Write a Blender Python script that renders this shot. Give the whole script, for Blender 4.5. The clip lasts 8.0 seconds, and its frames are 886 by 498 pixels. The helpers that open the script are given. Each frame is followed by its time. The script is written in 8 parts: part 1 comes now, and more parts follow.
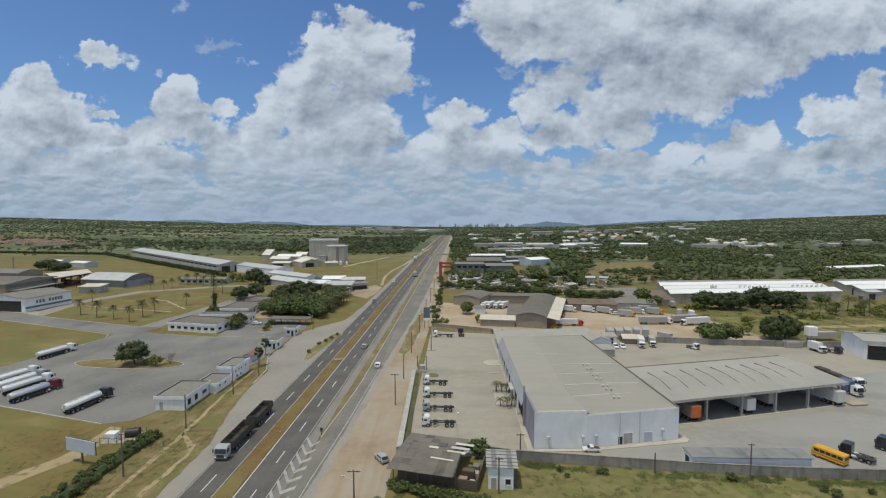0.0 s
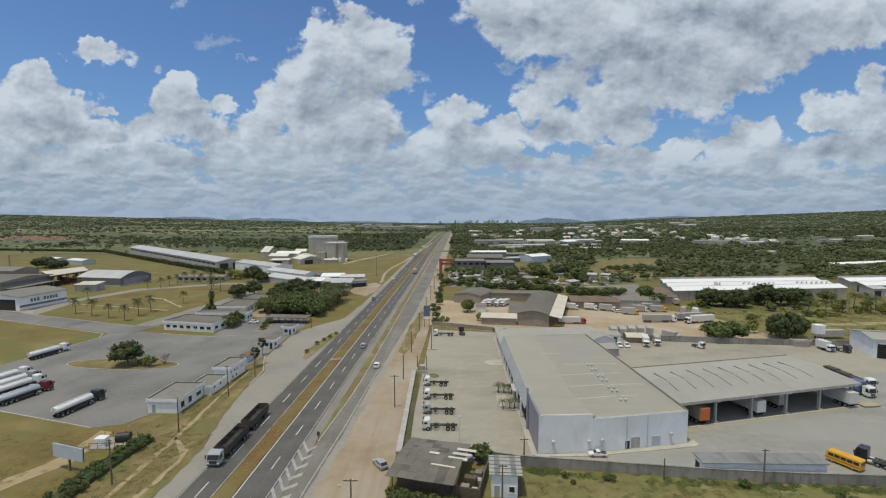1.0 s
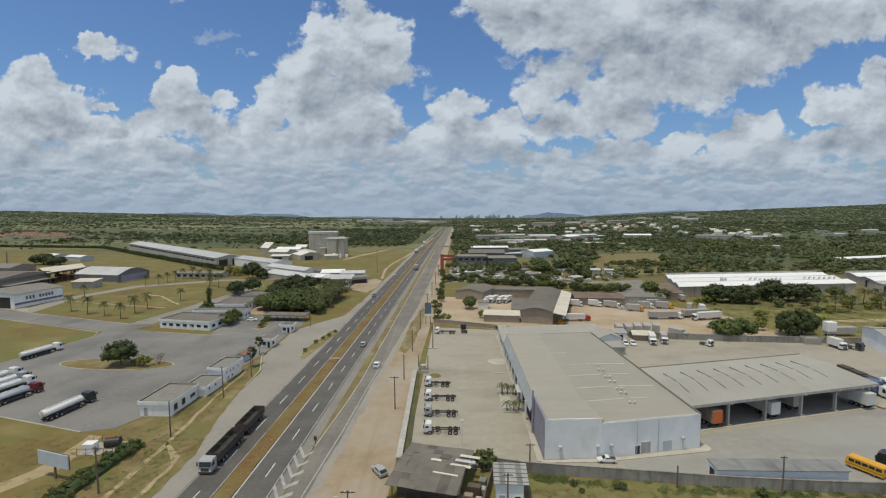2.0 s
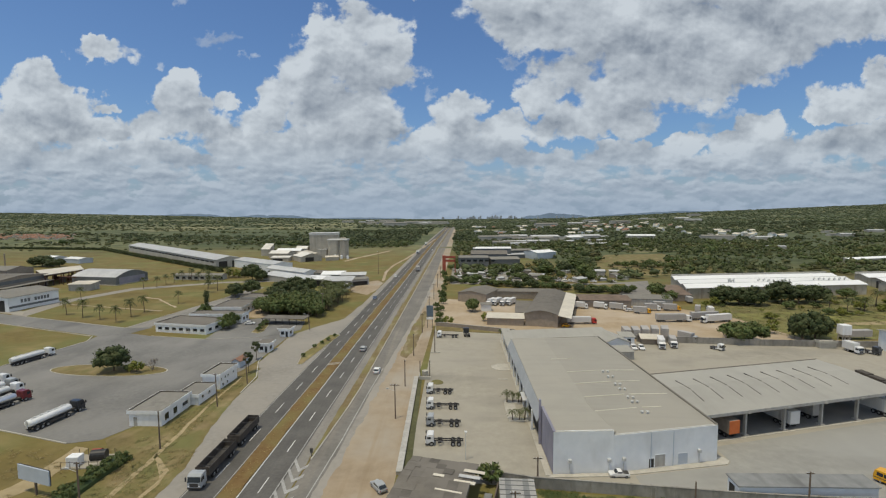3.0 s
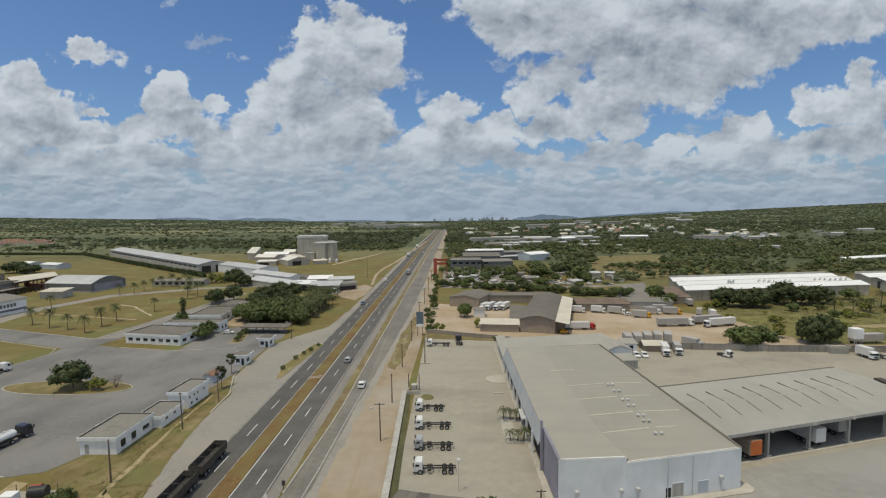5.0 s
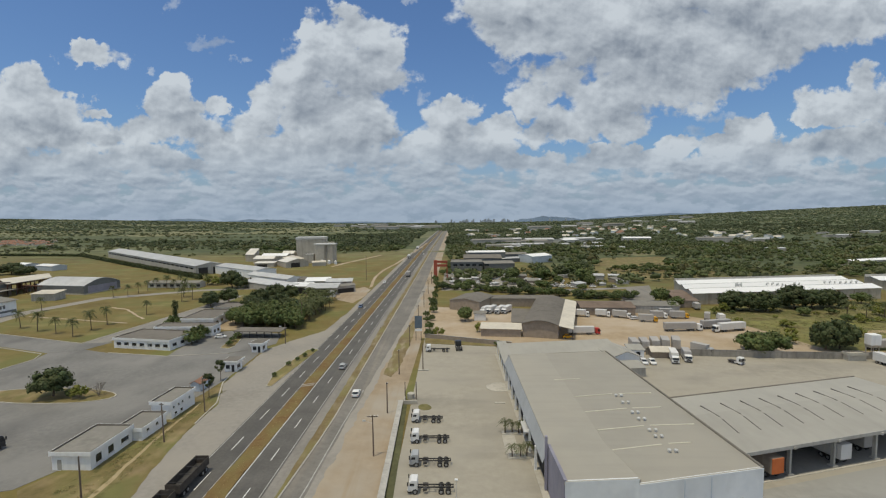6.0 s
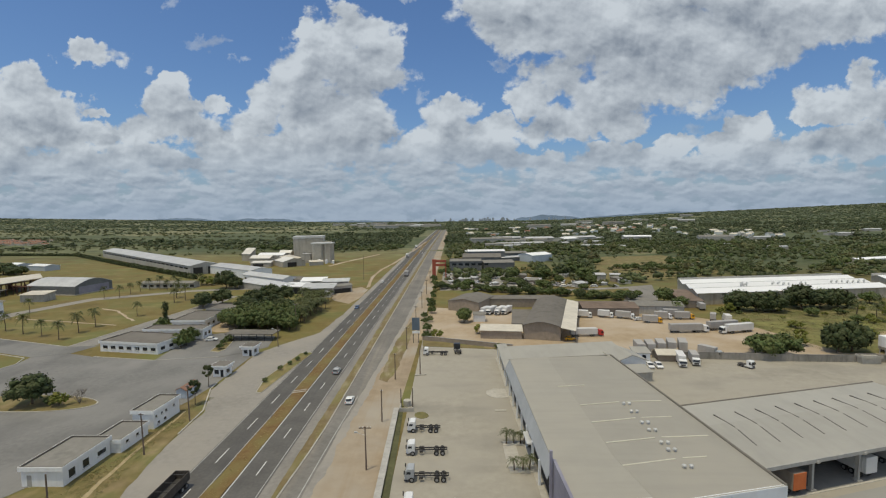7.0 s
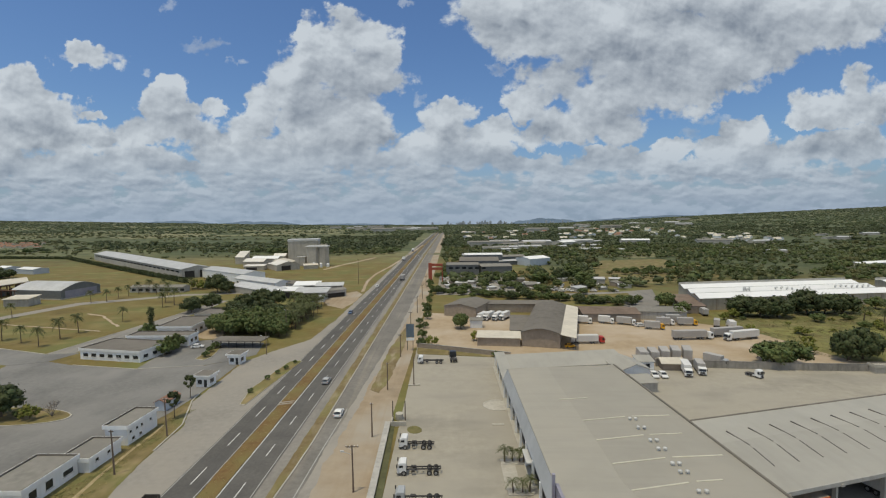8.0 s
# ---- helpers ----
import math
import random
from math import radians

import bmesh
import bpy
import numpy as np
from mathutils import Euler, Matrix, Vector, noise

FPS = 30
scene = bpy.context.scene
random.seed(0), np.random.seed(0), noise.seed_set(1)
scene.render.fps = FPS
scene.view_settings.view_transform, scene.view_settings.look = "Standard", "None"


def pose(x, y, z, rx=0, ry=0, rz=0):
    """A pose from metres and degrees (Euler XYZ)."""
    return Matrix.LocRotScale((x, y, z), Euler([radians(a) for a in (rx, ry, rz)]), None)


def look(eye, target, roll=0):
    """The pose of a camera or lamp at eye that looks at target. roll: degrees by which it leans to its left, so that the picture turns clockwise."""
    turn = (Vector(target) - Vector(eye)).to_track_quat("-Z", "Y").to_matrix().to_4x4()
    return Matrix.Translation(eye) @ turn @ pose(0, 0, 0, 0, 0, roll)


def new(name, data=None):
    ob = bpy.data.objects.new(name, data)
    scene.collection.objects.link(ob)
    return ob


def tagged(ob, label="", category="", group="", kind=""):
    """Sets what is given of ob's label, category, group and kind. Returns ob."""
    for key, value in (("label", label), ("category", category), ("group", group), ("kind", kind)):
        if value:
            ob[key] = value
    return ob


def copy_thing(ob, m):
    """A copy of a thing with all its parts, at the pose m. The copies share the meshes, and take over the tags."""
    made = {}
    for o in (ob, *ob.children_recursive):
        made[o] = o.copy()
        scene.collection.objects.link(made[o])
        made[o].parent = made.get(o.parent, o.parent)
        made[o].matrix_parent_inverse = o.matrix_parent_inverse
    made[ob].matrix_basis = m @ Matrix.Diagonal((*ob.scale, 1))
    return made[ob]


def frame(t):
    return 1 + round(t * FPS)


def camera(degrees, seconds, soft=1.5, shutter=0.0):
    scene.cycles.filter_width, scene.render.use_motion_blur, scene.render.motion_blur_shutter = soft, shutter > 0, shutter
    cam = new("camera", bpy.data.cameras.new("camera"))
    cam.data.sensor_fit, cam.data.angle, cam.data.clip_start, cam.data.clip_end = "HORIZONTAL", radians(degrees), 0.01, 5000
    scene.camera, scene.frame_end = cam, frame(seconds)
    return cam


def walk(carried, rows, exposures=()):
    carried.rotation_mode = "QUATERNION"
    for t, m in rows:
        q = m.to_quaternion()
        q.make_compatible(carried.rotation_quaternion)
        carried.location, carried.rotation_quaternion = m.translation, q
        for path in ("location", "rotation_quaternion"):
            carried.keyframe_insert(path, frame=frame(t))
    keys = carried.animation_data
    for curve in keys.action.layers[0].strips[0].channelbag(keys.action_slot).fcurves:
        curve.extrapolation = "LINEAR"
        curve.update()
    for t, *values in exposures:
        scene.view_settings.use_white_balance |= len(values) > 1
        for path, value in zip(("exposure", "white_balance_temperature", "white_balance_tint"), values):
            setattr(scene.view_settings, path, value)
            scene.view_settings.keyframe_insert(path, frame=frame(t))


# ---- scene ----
cam = camera(85.6, 8.0, 1.2)
PATH = [
    (0, (1.378, -3.792, 48.203), (1.337, -1.797, 48.067), 0.1),
    (0.5, (1.304, -1.945, 48.271), (1.266, 0.049, 48.123), 0.1),
    (1, (1.178, -0.107, 48.268), (1.137, 1.886, 48.117), -0.0),
    (1.5, (1.116, 2.01, 48.372), (1.073, 4.002, 48.199), -0.1),
    (3, (0.845, 9.146, 48.143), (0.791, 11.138, 47.975), -0.3),
    (3.5, (0.919, 11.671, 48.079), (0.867, 13.663, 47.909), -0.5),
    (4, (0.962, 14.432, 47.79), (0.944, 16.426, 47.643), -0.3),
    (4.5, (0.948, 16.964, 47.678), (0.933, 18.958, 47.517), -0.6),
    (6, (1.866, 25.955, 47.11), (1.84, 27.949, 46.957), -0.6),
    (6.5, (1.876, 28.972, 46.956), (1.865, 30.967, 46.806), -0.5),
    (7, (2.216, 31.86, 46.86), (2.193, 33.853, 46.702), -0.7),
    (7.5, (2.523, 34.999, 46.749), (2.499, 36.993, 46.594), -0.7),
    (8, (2.797, 38.019, 46.594), (2.785, 40.013, 46.449), -0.6),
]
EXPOSURES = [(0.0, -0.53, 6350, 6), (1.5, -0.53, 6500, 6), (3.5, -0.55, 6680, 6), (4.5, -0.58, 6680, 6), (8.0, -0.58, 6680, 6)]
walk(cam, [(t, look(eye, target, roll)) for t, eye, target, roll in PATH], EXPOSURES)


# ---- light ----
SUN = Vector((-0.21, -0.17, 1.0)).normalized()
lamp = bpy.data.lights.new("sun", "SUN")
lamp.energy, lamp.angle, lamp.color = 3.22, radians(0.53), (1.0, 0.882, 0.665)
new("sun", lamp).matrix_basis = look(SUN * 300, (0, 0, 0))

world = bpy.data.worlds.new("sky")
scene.world = world
world.use_nodes = True
wt = world.node_tree
wt.nodes.clear()


def wn(kind, *links, **props):
    n = wt.nodes.new(kind)
    for k, v in props.items():
        setattr(n, k, v)
    for i, v in enumerate(links):
        if v is None:
            continue
        if hasattr(v, "is_output"):
            wt.links.new(v, n.inputs[i])
        else:
            n.inputs[i].default_value = v
    return n


def wm(op, *v, clamp=False):
    return wn("ShaderNodeMath", *v, operation=op, use_clamp=clamp).outputs[0]


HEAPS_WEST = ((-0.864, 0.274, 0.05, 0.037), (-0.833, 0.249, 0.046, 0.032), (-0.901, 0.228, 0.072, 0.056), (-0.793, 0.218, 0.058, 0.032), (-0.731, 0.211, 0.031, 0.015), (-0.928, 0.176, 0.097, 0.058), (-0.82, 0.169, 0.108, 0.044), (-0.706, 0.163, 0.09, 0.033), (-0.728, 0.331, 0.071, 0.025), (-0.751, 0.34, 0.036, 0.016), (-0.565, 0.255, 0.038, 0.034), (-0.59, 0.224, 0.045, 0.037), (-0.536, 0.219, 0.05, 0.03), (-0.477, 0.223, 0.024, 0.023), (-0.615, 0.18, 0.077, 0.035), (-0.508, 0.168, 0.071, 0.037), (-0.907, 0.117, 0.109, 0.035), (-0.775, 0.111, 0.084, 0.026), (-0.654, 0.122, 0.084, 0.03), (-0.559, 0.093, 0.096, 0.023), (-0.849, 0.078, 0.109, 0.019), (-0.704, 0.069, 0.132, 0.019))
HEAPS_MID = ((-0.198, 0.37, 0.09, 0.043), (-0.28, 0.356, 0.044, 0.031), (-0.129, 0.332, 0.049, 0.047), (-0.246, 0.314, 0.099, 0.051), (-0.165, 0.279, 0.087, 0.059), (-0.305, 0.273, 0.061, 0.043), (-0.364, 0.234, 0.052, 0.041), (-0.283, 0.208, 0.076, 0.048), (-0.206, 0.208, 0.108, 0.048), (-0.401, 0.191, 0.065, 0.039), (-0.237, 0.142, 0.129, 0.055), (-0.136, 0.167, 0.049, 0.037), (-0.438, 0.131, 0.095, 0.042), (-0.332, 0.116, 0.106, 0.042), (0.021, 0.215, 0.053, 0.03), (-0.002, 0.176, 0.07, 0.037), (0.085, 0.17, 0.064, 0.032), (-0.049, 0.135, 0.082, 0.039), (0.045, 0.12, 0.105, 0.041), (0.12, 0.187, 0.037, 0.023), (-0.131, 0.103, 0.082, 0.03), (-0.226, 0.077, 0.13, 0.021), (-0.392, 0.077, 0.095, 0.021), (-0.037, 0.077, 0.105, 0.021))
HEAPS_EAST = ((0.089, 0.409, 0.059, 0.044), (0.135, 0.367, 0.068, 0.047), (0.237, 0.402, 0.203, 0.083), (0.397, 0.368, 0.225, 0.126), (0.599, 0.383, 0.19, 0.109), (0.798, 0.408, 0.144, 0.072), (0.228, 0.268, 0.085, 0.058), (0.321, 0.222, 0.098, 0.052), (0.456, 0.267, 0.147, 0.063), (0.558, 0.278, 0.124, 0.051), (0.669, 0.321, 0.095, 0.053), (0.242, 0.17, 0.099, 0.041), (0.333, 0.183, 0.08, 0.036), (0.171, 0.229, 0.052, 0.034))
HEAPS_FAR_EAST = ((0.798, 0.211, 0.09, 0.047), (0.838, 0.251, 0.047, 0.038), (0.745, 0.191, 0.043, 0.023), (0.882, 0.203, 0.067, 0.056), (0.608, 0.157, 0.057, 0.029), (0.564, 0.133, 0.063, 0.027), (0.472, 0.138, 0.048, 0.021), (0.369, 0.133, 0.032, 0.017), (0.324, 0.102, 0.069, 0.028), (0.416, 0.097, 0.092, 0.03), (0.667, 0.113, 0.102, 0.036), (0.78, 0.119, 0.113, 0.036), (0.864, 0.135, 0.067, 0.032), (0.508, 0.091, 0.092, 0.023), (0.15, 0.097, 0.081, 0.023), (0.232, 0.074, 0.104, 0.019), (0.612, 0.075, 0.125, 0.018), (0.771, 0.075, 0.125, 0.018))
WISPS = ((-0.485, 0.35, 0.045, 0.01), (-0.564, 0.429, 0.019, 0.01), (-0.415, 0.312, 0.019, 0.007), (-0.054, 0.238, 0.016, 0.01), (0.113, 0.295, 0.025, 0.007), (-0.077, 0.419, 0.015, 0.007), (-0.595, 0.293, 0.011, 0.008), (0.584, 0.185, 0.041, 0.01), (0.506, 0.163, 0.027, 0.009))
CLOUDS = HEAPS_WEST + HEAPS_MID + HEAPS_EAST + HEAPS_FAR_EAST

sky = wn("ShaderNodeTexSky", sky_type="NISHITA", sun_disc=False, sun_elevation=math.asin(SUN.z),
         sun_rotation=math.atan2(SUN.x, SUN.y), altitude=40.0, air_density=1.0, dust_density=1.2, ozone_density=1.3)
xyz = wn("ShaderNodeSeparateXYZ", wn("ShaderNodeTexCoord").outputs["Generated"])
ahead = wm("MAXIMUM", xyz.outputs[1], 0.12)
slope_a = wm("DIVIDE", xyz.outputs[0], ahead)
slope_e = wm("DIVIDE", xyz.outputs[2], ahead)
up = wm("MAXIMUM", slope_e, 0.0)
flat_p = wn("ShaderNodeCombineXYZ", slope_a, slope_e, 0.0).outputs[0]


def vec(op, *v):
    return wn("ShaderNodeVectorMath", *v, operation=op).outputs[0]


def torn(p, scale, by):
    """A direction pushed about by noise, so that no rim runs smooth."""
    n = wn("ShaderNodeTexNoise", p, None, scale, 5.0, 0.6, 2.1).outputs[1]
    return vec("ADD", p, vec("MULTIPLY", vec("SUBTRACT", n, (0.5, 0.5, 0.5)), by))


def heaps(p, rows):
    """How deep inside the heaps of cloud a direction lies: 1 at a heart, 0 at a rim, below 0 in the open."""
    q = 4.0
    for ca, ce, ra, re in rows:
        d = wn("ShaderNodeVectorMath", p, (1 / ra, 1 / re, 0.0), (-ca / ra, -ce / re, 0.0), operation="MULTIPLY_ADD").outputs[0]
        q = wn("ShaderNodeMath", q, wn("ShaderNodeVectorMath", d, d, operation="DOT_PRODUCT").outputs[1], 0.35, operation="SMOOTH_MIN").outputs[0]
    return wm("SUBTRACT", 1.0, q)


def swell(p):
    """Broad billows, as cumulus has them."""
    bent = vec("ADD", p, vec("MULTIPLY", wn("ShaderNodeTexNoise", p, None, 7.0, 3.0, 0.5, 2.0).outputs[1], (0.11, 0.09, 0.0)))
    v = wn("ShaderNodeTexVoronoi", bent, feature="SMOOTH_F1", normalize=True)
    for k, x in (("Scale", 13.0), ("Detail", 2.0), ("Roughness", 0.55), ("Lacunarity", 2.3), ("Smoothness", 0.6)):
        v.inputs[k].default_value = x
    n = wn("ShaderNodeTexNoise", vec("MULTIPLY", bent, (1.0, 1.4, 1.0)), None, 8.0, 3.0, 0.5, 2.1).outputs[0]
    return wm("ADD", wm("MULTIPLY", wm("SUBTRACT", 0.34, v.outputs["Distance"]), 2.3), wm("MULTIPLY", wm("SUBTRACT", n, 0.5), 2.2))


def fray(p):
    """Small lobes and shreds on the billows."""
    n = wn("ShaderNodeTexNoise", vec("MULTIPLY", p, (1.0, 1.35, 1.0)), None, 30.0, 7.0, 0.62, 2.1).outputs[0]
    return wm("SUBTRACT", n, 0.5)


def layer(p):
    """The broken layer near the horizon: small flat-based heaps in rows."""
    q = vec("MULTIPLY", torn(p, 16.0, (0.04, 0.012, 0.0)), (17.0, 44.0, 1.0))
    n = wn("ShaderNodeTexNoise", q, None, 1.0, 5.0, 0.5, 2.1).outputs[0]
    return wm("MULTIPLY", wm("SUBTRACT", n, 0.5), 3.4)


low = wn("ShaderNodeMapRange", up, 0.05, 0.13, 1.0, 0.0, interpolation_type="SMOOTHSTEP").outputs[0]
# unseen cloud added overhead, to whiten and strengthen the skylight
over = wn("ShaderNodeMapRange", up, 0.5, 0.9, -1.0, 0.25).outputs[0]
step_up = vec("ADD", flat_p, (-0.014, 0.036, 0.0))
far_up = vec("ADD", flat_p, (-0.02, 0.06, 0.0))
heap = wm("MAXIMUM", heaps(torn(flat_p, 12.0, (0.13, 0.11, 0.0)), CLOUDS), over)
puff, puff_up = swell(flat_p), swell(step_up)
shred, shred_up = fray(flat_p), fray(vec("ADD", flat_p, (-0.003, 0.007, 0.0)))
rows_low, rows_up = layer(flat_p), layer(vec("ADD", flat_p, (-0.003, 0.006, 0.0)))
rough_puff = wm("ADD", puff, wm("MULTIPLY", shred, 1.1))
solid = wm("ADD", wm("MAXIMUM", heap, -1.4), rough_puff)
band = wm("ADD", 0.42, wm("ADD", wm("MULTIPLY", rows_low, 0.9), wm("MULTIPLY", rough_puff, 0.6)))
here = wn("ShaderNodeMix", low, None, solid, band).outputs[0]
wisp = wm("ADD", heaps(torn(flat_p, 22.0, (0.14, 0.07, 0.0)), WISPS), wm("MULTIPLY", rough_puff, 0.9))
cover = wn("ShaderNodeMapRange", here, -0.05, 0.5, interpolation_type="SMOOTHSTEP").outputs[0]
cover = wm("MAXIMUM", cover, wn("ShaderNodeMapRange", wisp, -0.5, 2.0, 0.0, 0.75).outputs[0])
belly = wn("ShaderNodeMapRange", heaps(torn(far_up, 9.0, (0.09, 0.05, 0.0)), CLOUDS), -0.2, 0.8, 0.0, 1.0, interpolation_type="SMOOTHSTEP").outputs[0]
depth = wn("ShaderNodeMapRange", here, 0.1, 1.7, 0.0, 1.0).outputs[0]
lobes = wm("ADD", wm("MULTIPLY", wm("SUBTRACT", puff, puff_up), 0.72), wm("MULTIPLY", wm("SUBTRACT", shred, shred_up), 0.7))
rise = wm("ADD", wm("MULTIPLY", lobes, wm("SUBTRACT", 1.0, wm("MULTIPLY", low, 0.6))), wm("MULTIPLY", wm("SUBTRACT", rows_low, rows_up), wm("MULTIPLY", low, 0.9)))
tone = wm("ADD", 0.92, rise)
tone = wm("SUBTRACT", tone, wm("MULTIPLY", belly, 0.34))
tone = wm("SUBTRACT", tone, wm("MULTIPLY", depth, 0.22))
tone = wm("ADD", tone, wm("MULTIPLY", shred, 0.22), clamp=True)
cloud = wn("ShaderNodeMix", tone, data_type="RGBA")
cloud.inputs["A"].default_value, cloud.inputs["B"].default_value = (0.335, 0.39, 0.485, 1), (0.87, 0.94, 1.045, 1)
air = wn("ShaderNodeVectorMath", sky.outputs[0], (0.092, 0.120, 0.161), operation="MULTIPLY").outputs[0]
haze = wn("ShaderNodeMapRange", up, 0.0, 0.15, 0.82, 0.0).outputs[0]
hazed = wn("ShaderNodeMix", wm("MULTIPLY", cover, 0.95), air, data_type="RGBA")
wt.links.new(air, hazed.inputs["A"])
wt.links.new(cloud.outputs["Result"], hazed.inputs["B"])
veil = wn("ShaderNodeMix", haze, data_type="RGBA")
wt.links.new(hazed.outputs["Result"], veil.inputs["A"])
veil.inputs["B"].default_value = (0.43, 0.55, 0.74, 1)
bg = wn("ShaderNodeBackground", veil.outputs["Result"], 1.0)
wt.links.new(bg.outputs[0], wn("ShaderNodeOutputWorld").inputs[0])


# ---- materials ----
def mat(name, c1, c2, scale=1.0, rough=0.8, metal=0.0, bump=0.1, big=0.06, vary=0.12, world_space=True, spec=0.4, stretch=(1, 1, 1), tint=None, coat=0.0, streak=None):
    """Two-scale mottled paint, stone or earth: c1 and c2 mixed by a fine noise, brightened and stained by a broad one (big: its size against the fine one)."""
    m = bpy.data.materials.new(name)
    m.use_nodes = True
    t = m.node_tree
    b = t.nodes["Principled BSDF"]
    L = t.links.new
    if world_space:
        co = t.nodes.new("ShaderNodeNewGeometry").outputs["Position"]
    else:
        co = t.nodes.new("ShaderNodeTexCoord").outputs["Object"]
    mp = t.nodes.new("ShaderNodeMapping")
    mp.inputs["Scale"].default_value = stretch
    L(co, mp.inputs[0])
    fine = t.nodes.new("ShaderNodeTexNoise")
    fine.inputs["Scale"].default_value, fine.inputs["Detail"].default_value, fine.inputs["Roughness"].default_value = scale, 6, 0.65
    L(mp.outputs[0], fine.inputs[0])
    broad = t.nodes.new("ShaderNodeTexNoise")
    broad.inputs["Scale"].default_value, broad.inputs["Detail"].default_value = scale * big, 4
    L(mp.outputs[0], broad.inputs[0])
    ramp = t.nodes.new("ShaderNodeMapRange")
    ramp.inputs[1].default_value, ramp.inputs[2].default_value = 0.3, 0.7
    L(fine.outputs[0], ramp.inputs[0])
    mix = t.nodes.new("ShaderNodeMix")
    mix.data_type = "RGBA"
    L(ramp.outputs[0], mix.inputs[0])
    mix.inputs["A"].default_value, mix.inputs["B"].default_value = (*c1, 1), (*c2, 1)
    out = mix.outputs["Result"]
    if tint:
        r2 = t.nodes.new("ShaderNodeMapRange")
        r2.inputs[1].default_value, r2.inputs[2].default_value = 0.42, 0.62
        L(broad.outputs[0], r2.inputs[0])
        m2 = t.nodes.new("ShaderNodeMix")
        m2.data_type = "RGBA"
        L(r2.outputs[0], m2.inputs[0])
        L(out, m2.inputs["A"])
        m2.inputs["B"].default_value = (*tint, 1)
        out = m2.outputs["Result"]
    if streak:
        st = t.nodes.new("ShaderNodeMapping")
        st.inputs["Scale"].default_value = streak[0]
        L(co, st.inputs[0])
        sn = t.nodes.new("ShaderNodeTexNoise")
        sn.inputs["Scale"].default_value, sn.inputs["Detail"].default_value = 1.0, 5
        L(st.outputs[0], sn.inputs[0])
        sr = t.nodes.new("ShaderNodeMapRange")
        sr.inputs[1].default_value, sr.inputs[2].default_value, sr.inputs[4].default_value = 0.5, 0.72, streak[2]
        L(sn.outputs[0], sr.inputs[0])
        m3 = t.nodes.new("ShaderNodeMix")
        m3.data_type = "RGBA"
        L(sr.outputs[0], m3.inputs[0])
        L(out, m3.inputs["A"])
        m3.inputs["B"].default_value = (*streak[1], 1)
        out = m3.outputs["Result"]
    val = t.nodes.new("ShaderNodeMapRange")
    val.inputs[1].default_value, val.inputs[2].default_value = 0.25, 0.75
    val.inputs[3].default_value, val.inputs[4].default_value = 1 - vary, 1 + vary
    L(broad.outputs[0], val.inputs[0])
    rnd = t.nodes.new("ShaderNodeObjectInfo")
    rr = t.nodes.new("ShaderNodeMapRange")
    rr.inputs[3].default_value, rr.inputs[4].default_value = 0.94, 1.06
    L(rnd.outputs["Random"], rr.inputs[0])
    mul = t.nodes.new("ShaderNodeMath")
    mul.operation = "MULTIPLY"
    L(val.outputs[0], mul.inputs[0])
    L(rr.outputs[0], mul.inputs[1])
    hsv = t.nodes.new("ShaderNodeHueSaturation")
    L(out, hsv.inputs["Color"])
    L(mul.outputs[0], hsv.inputs["Value"])
    L(hsv.outputs[0], b.inputs["Base Color"])
    b.inputs["Roughness"].default_value, b.inputs["Metallic"].default_value = rough, metal
    b.inputs["Specular IOR Level"].default_value = spec
    b.inputs["Coat Weight"].default_value = coat
    if bump:
        bn = t.nodes.new("ShaderNodeBump")
        bn.inputs["Strength"].default_value = min(1.0, bump * 3)
        bn.inputs["Distance"].default_value = bump
        L(fine.outputs[0], bn.inputs["Height"])
        L(bn.outputs[0], b.inputs["Normal"])
    return m


def leafmat(name, c1, c2, scale=0.5):
    m = mat(name, c1, c2, scale, 0.65, bump=0.0, big=0.15, vary=0.25, spec=0.25)
    t = m.node_tree
    hsv = [n for n in t.nodes if n.type == "HUE_SAT"][0]
    geo = t.nodes.new("ShaderNodeNewGeometry")
    r = t.nodes.new("ShaderNodeMapRange")
    r.inputs[3].default_value, r.inputs[4].default_value = 0.47, 0.53
    t.links.new(geo.outputs["Random Per Island"], r.inputs[0])
    t.links.new(r.outputs[0], hsv.inputs["Hue"])
    return m


M = {}
M["asphalt"] = mat("worn_asphalt", (0.094, 0.089, 0.082), (0.130, 0.123, 0.112), 1.6, 0.9, bump=0.01, big=0.1, vary=0.2, streak=((0.9, 0.02, 1), (0.09, 0.088, 0.085), 0.6))
M["old_asphalt"] = mat("old_asphalt", (0.21, 0.195, 0.172), (0.28, 0.262, 0.232), 1.0, 0.9, bump=0.01, big=0.06, vary=0.16, streak=((0.35, 0.02, 1), (0.17, 0.168, 0.162), 0.6))
M["lot_asphalt"] = mat("lot_asphalt", (0.185, 0.180, 0.170), (0.245, 0.238, 0.222), 0.9, 0.9, bump=0.01, big=0.05, vary=0.26, tint=(0.205, 0.198, 0.185), streak=((0.09, 0.05, 1), (0.125, 0.122, 0.118), 0.75))
M["shoulder"] = mat("gravelled_shoulder", (0.258, 0.240, 0.212), (0.332, 0.309, 0.272), 0.8, 0.95, bump=0.02, big=0.08, vary=0.16, tint=(0.288, 0.264, 0.228))
M["service"] = mat("service_road", (0.145, 0.135, 0.120), (0.205, 0.192, 0.170), 0.9, 0.9, bump=0.01, big=0.08, vary=0.22, streak=((0.4, 0.012, 1), (0.30, 0.262, 0.205), 0.4))
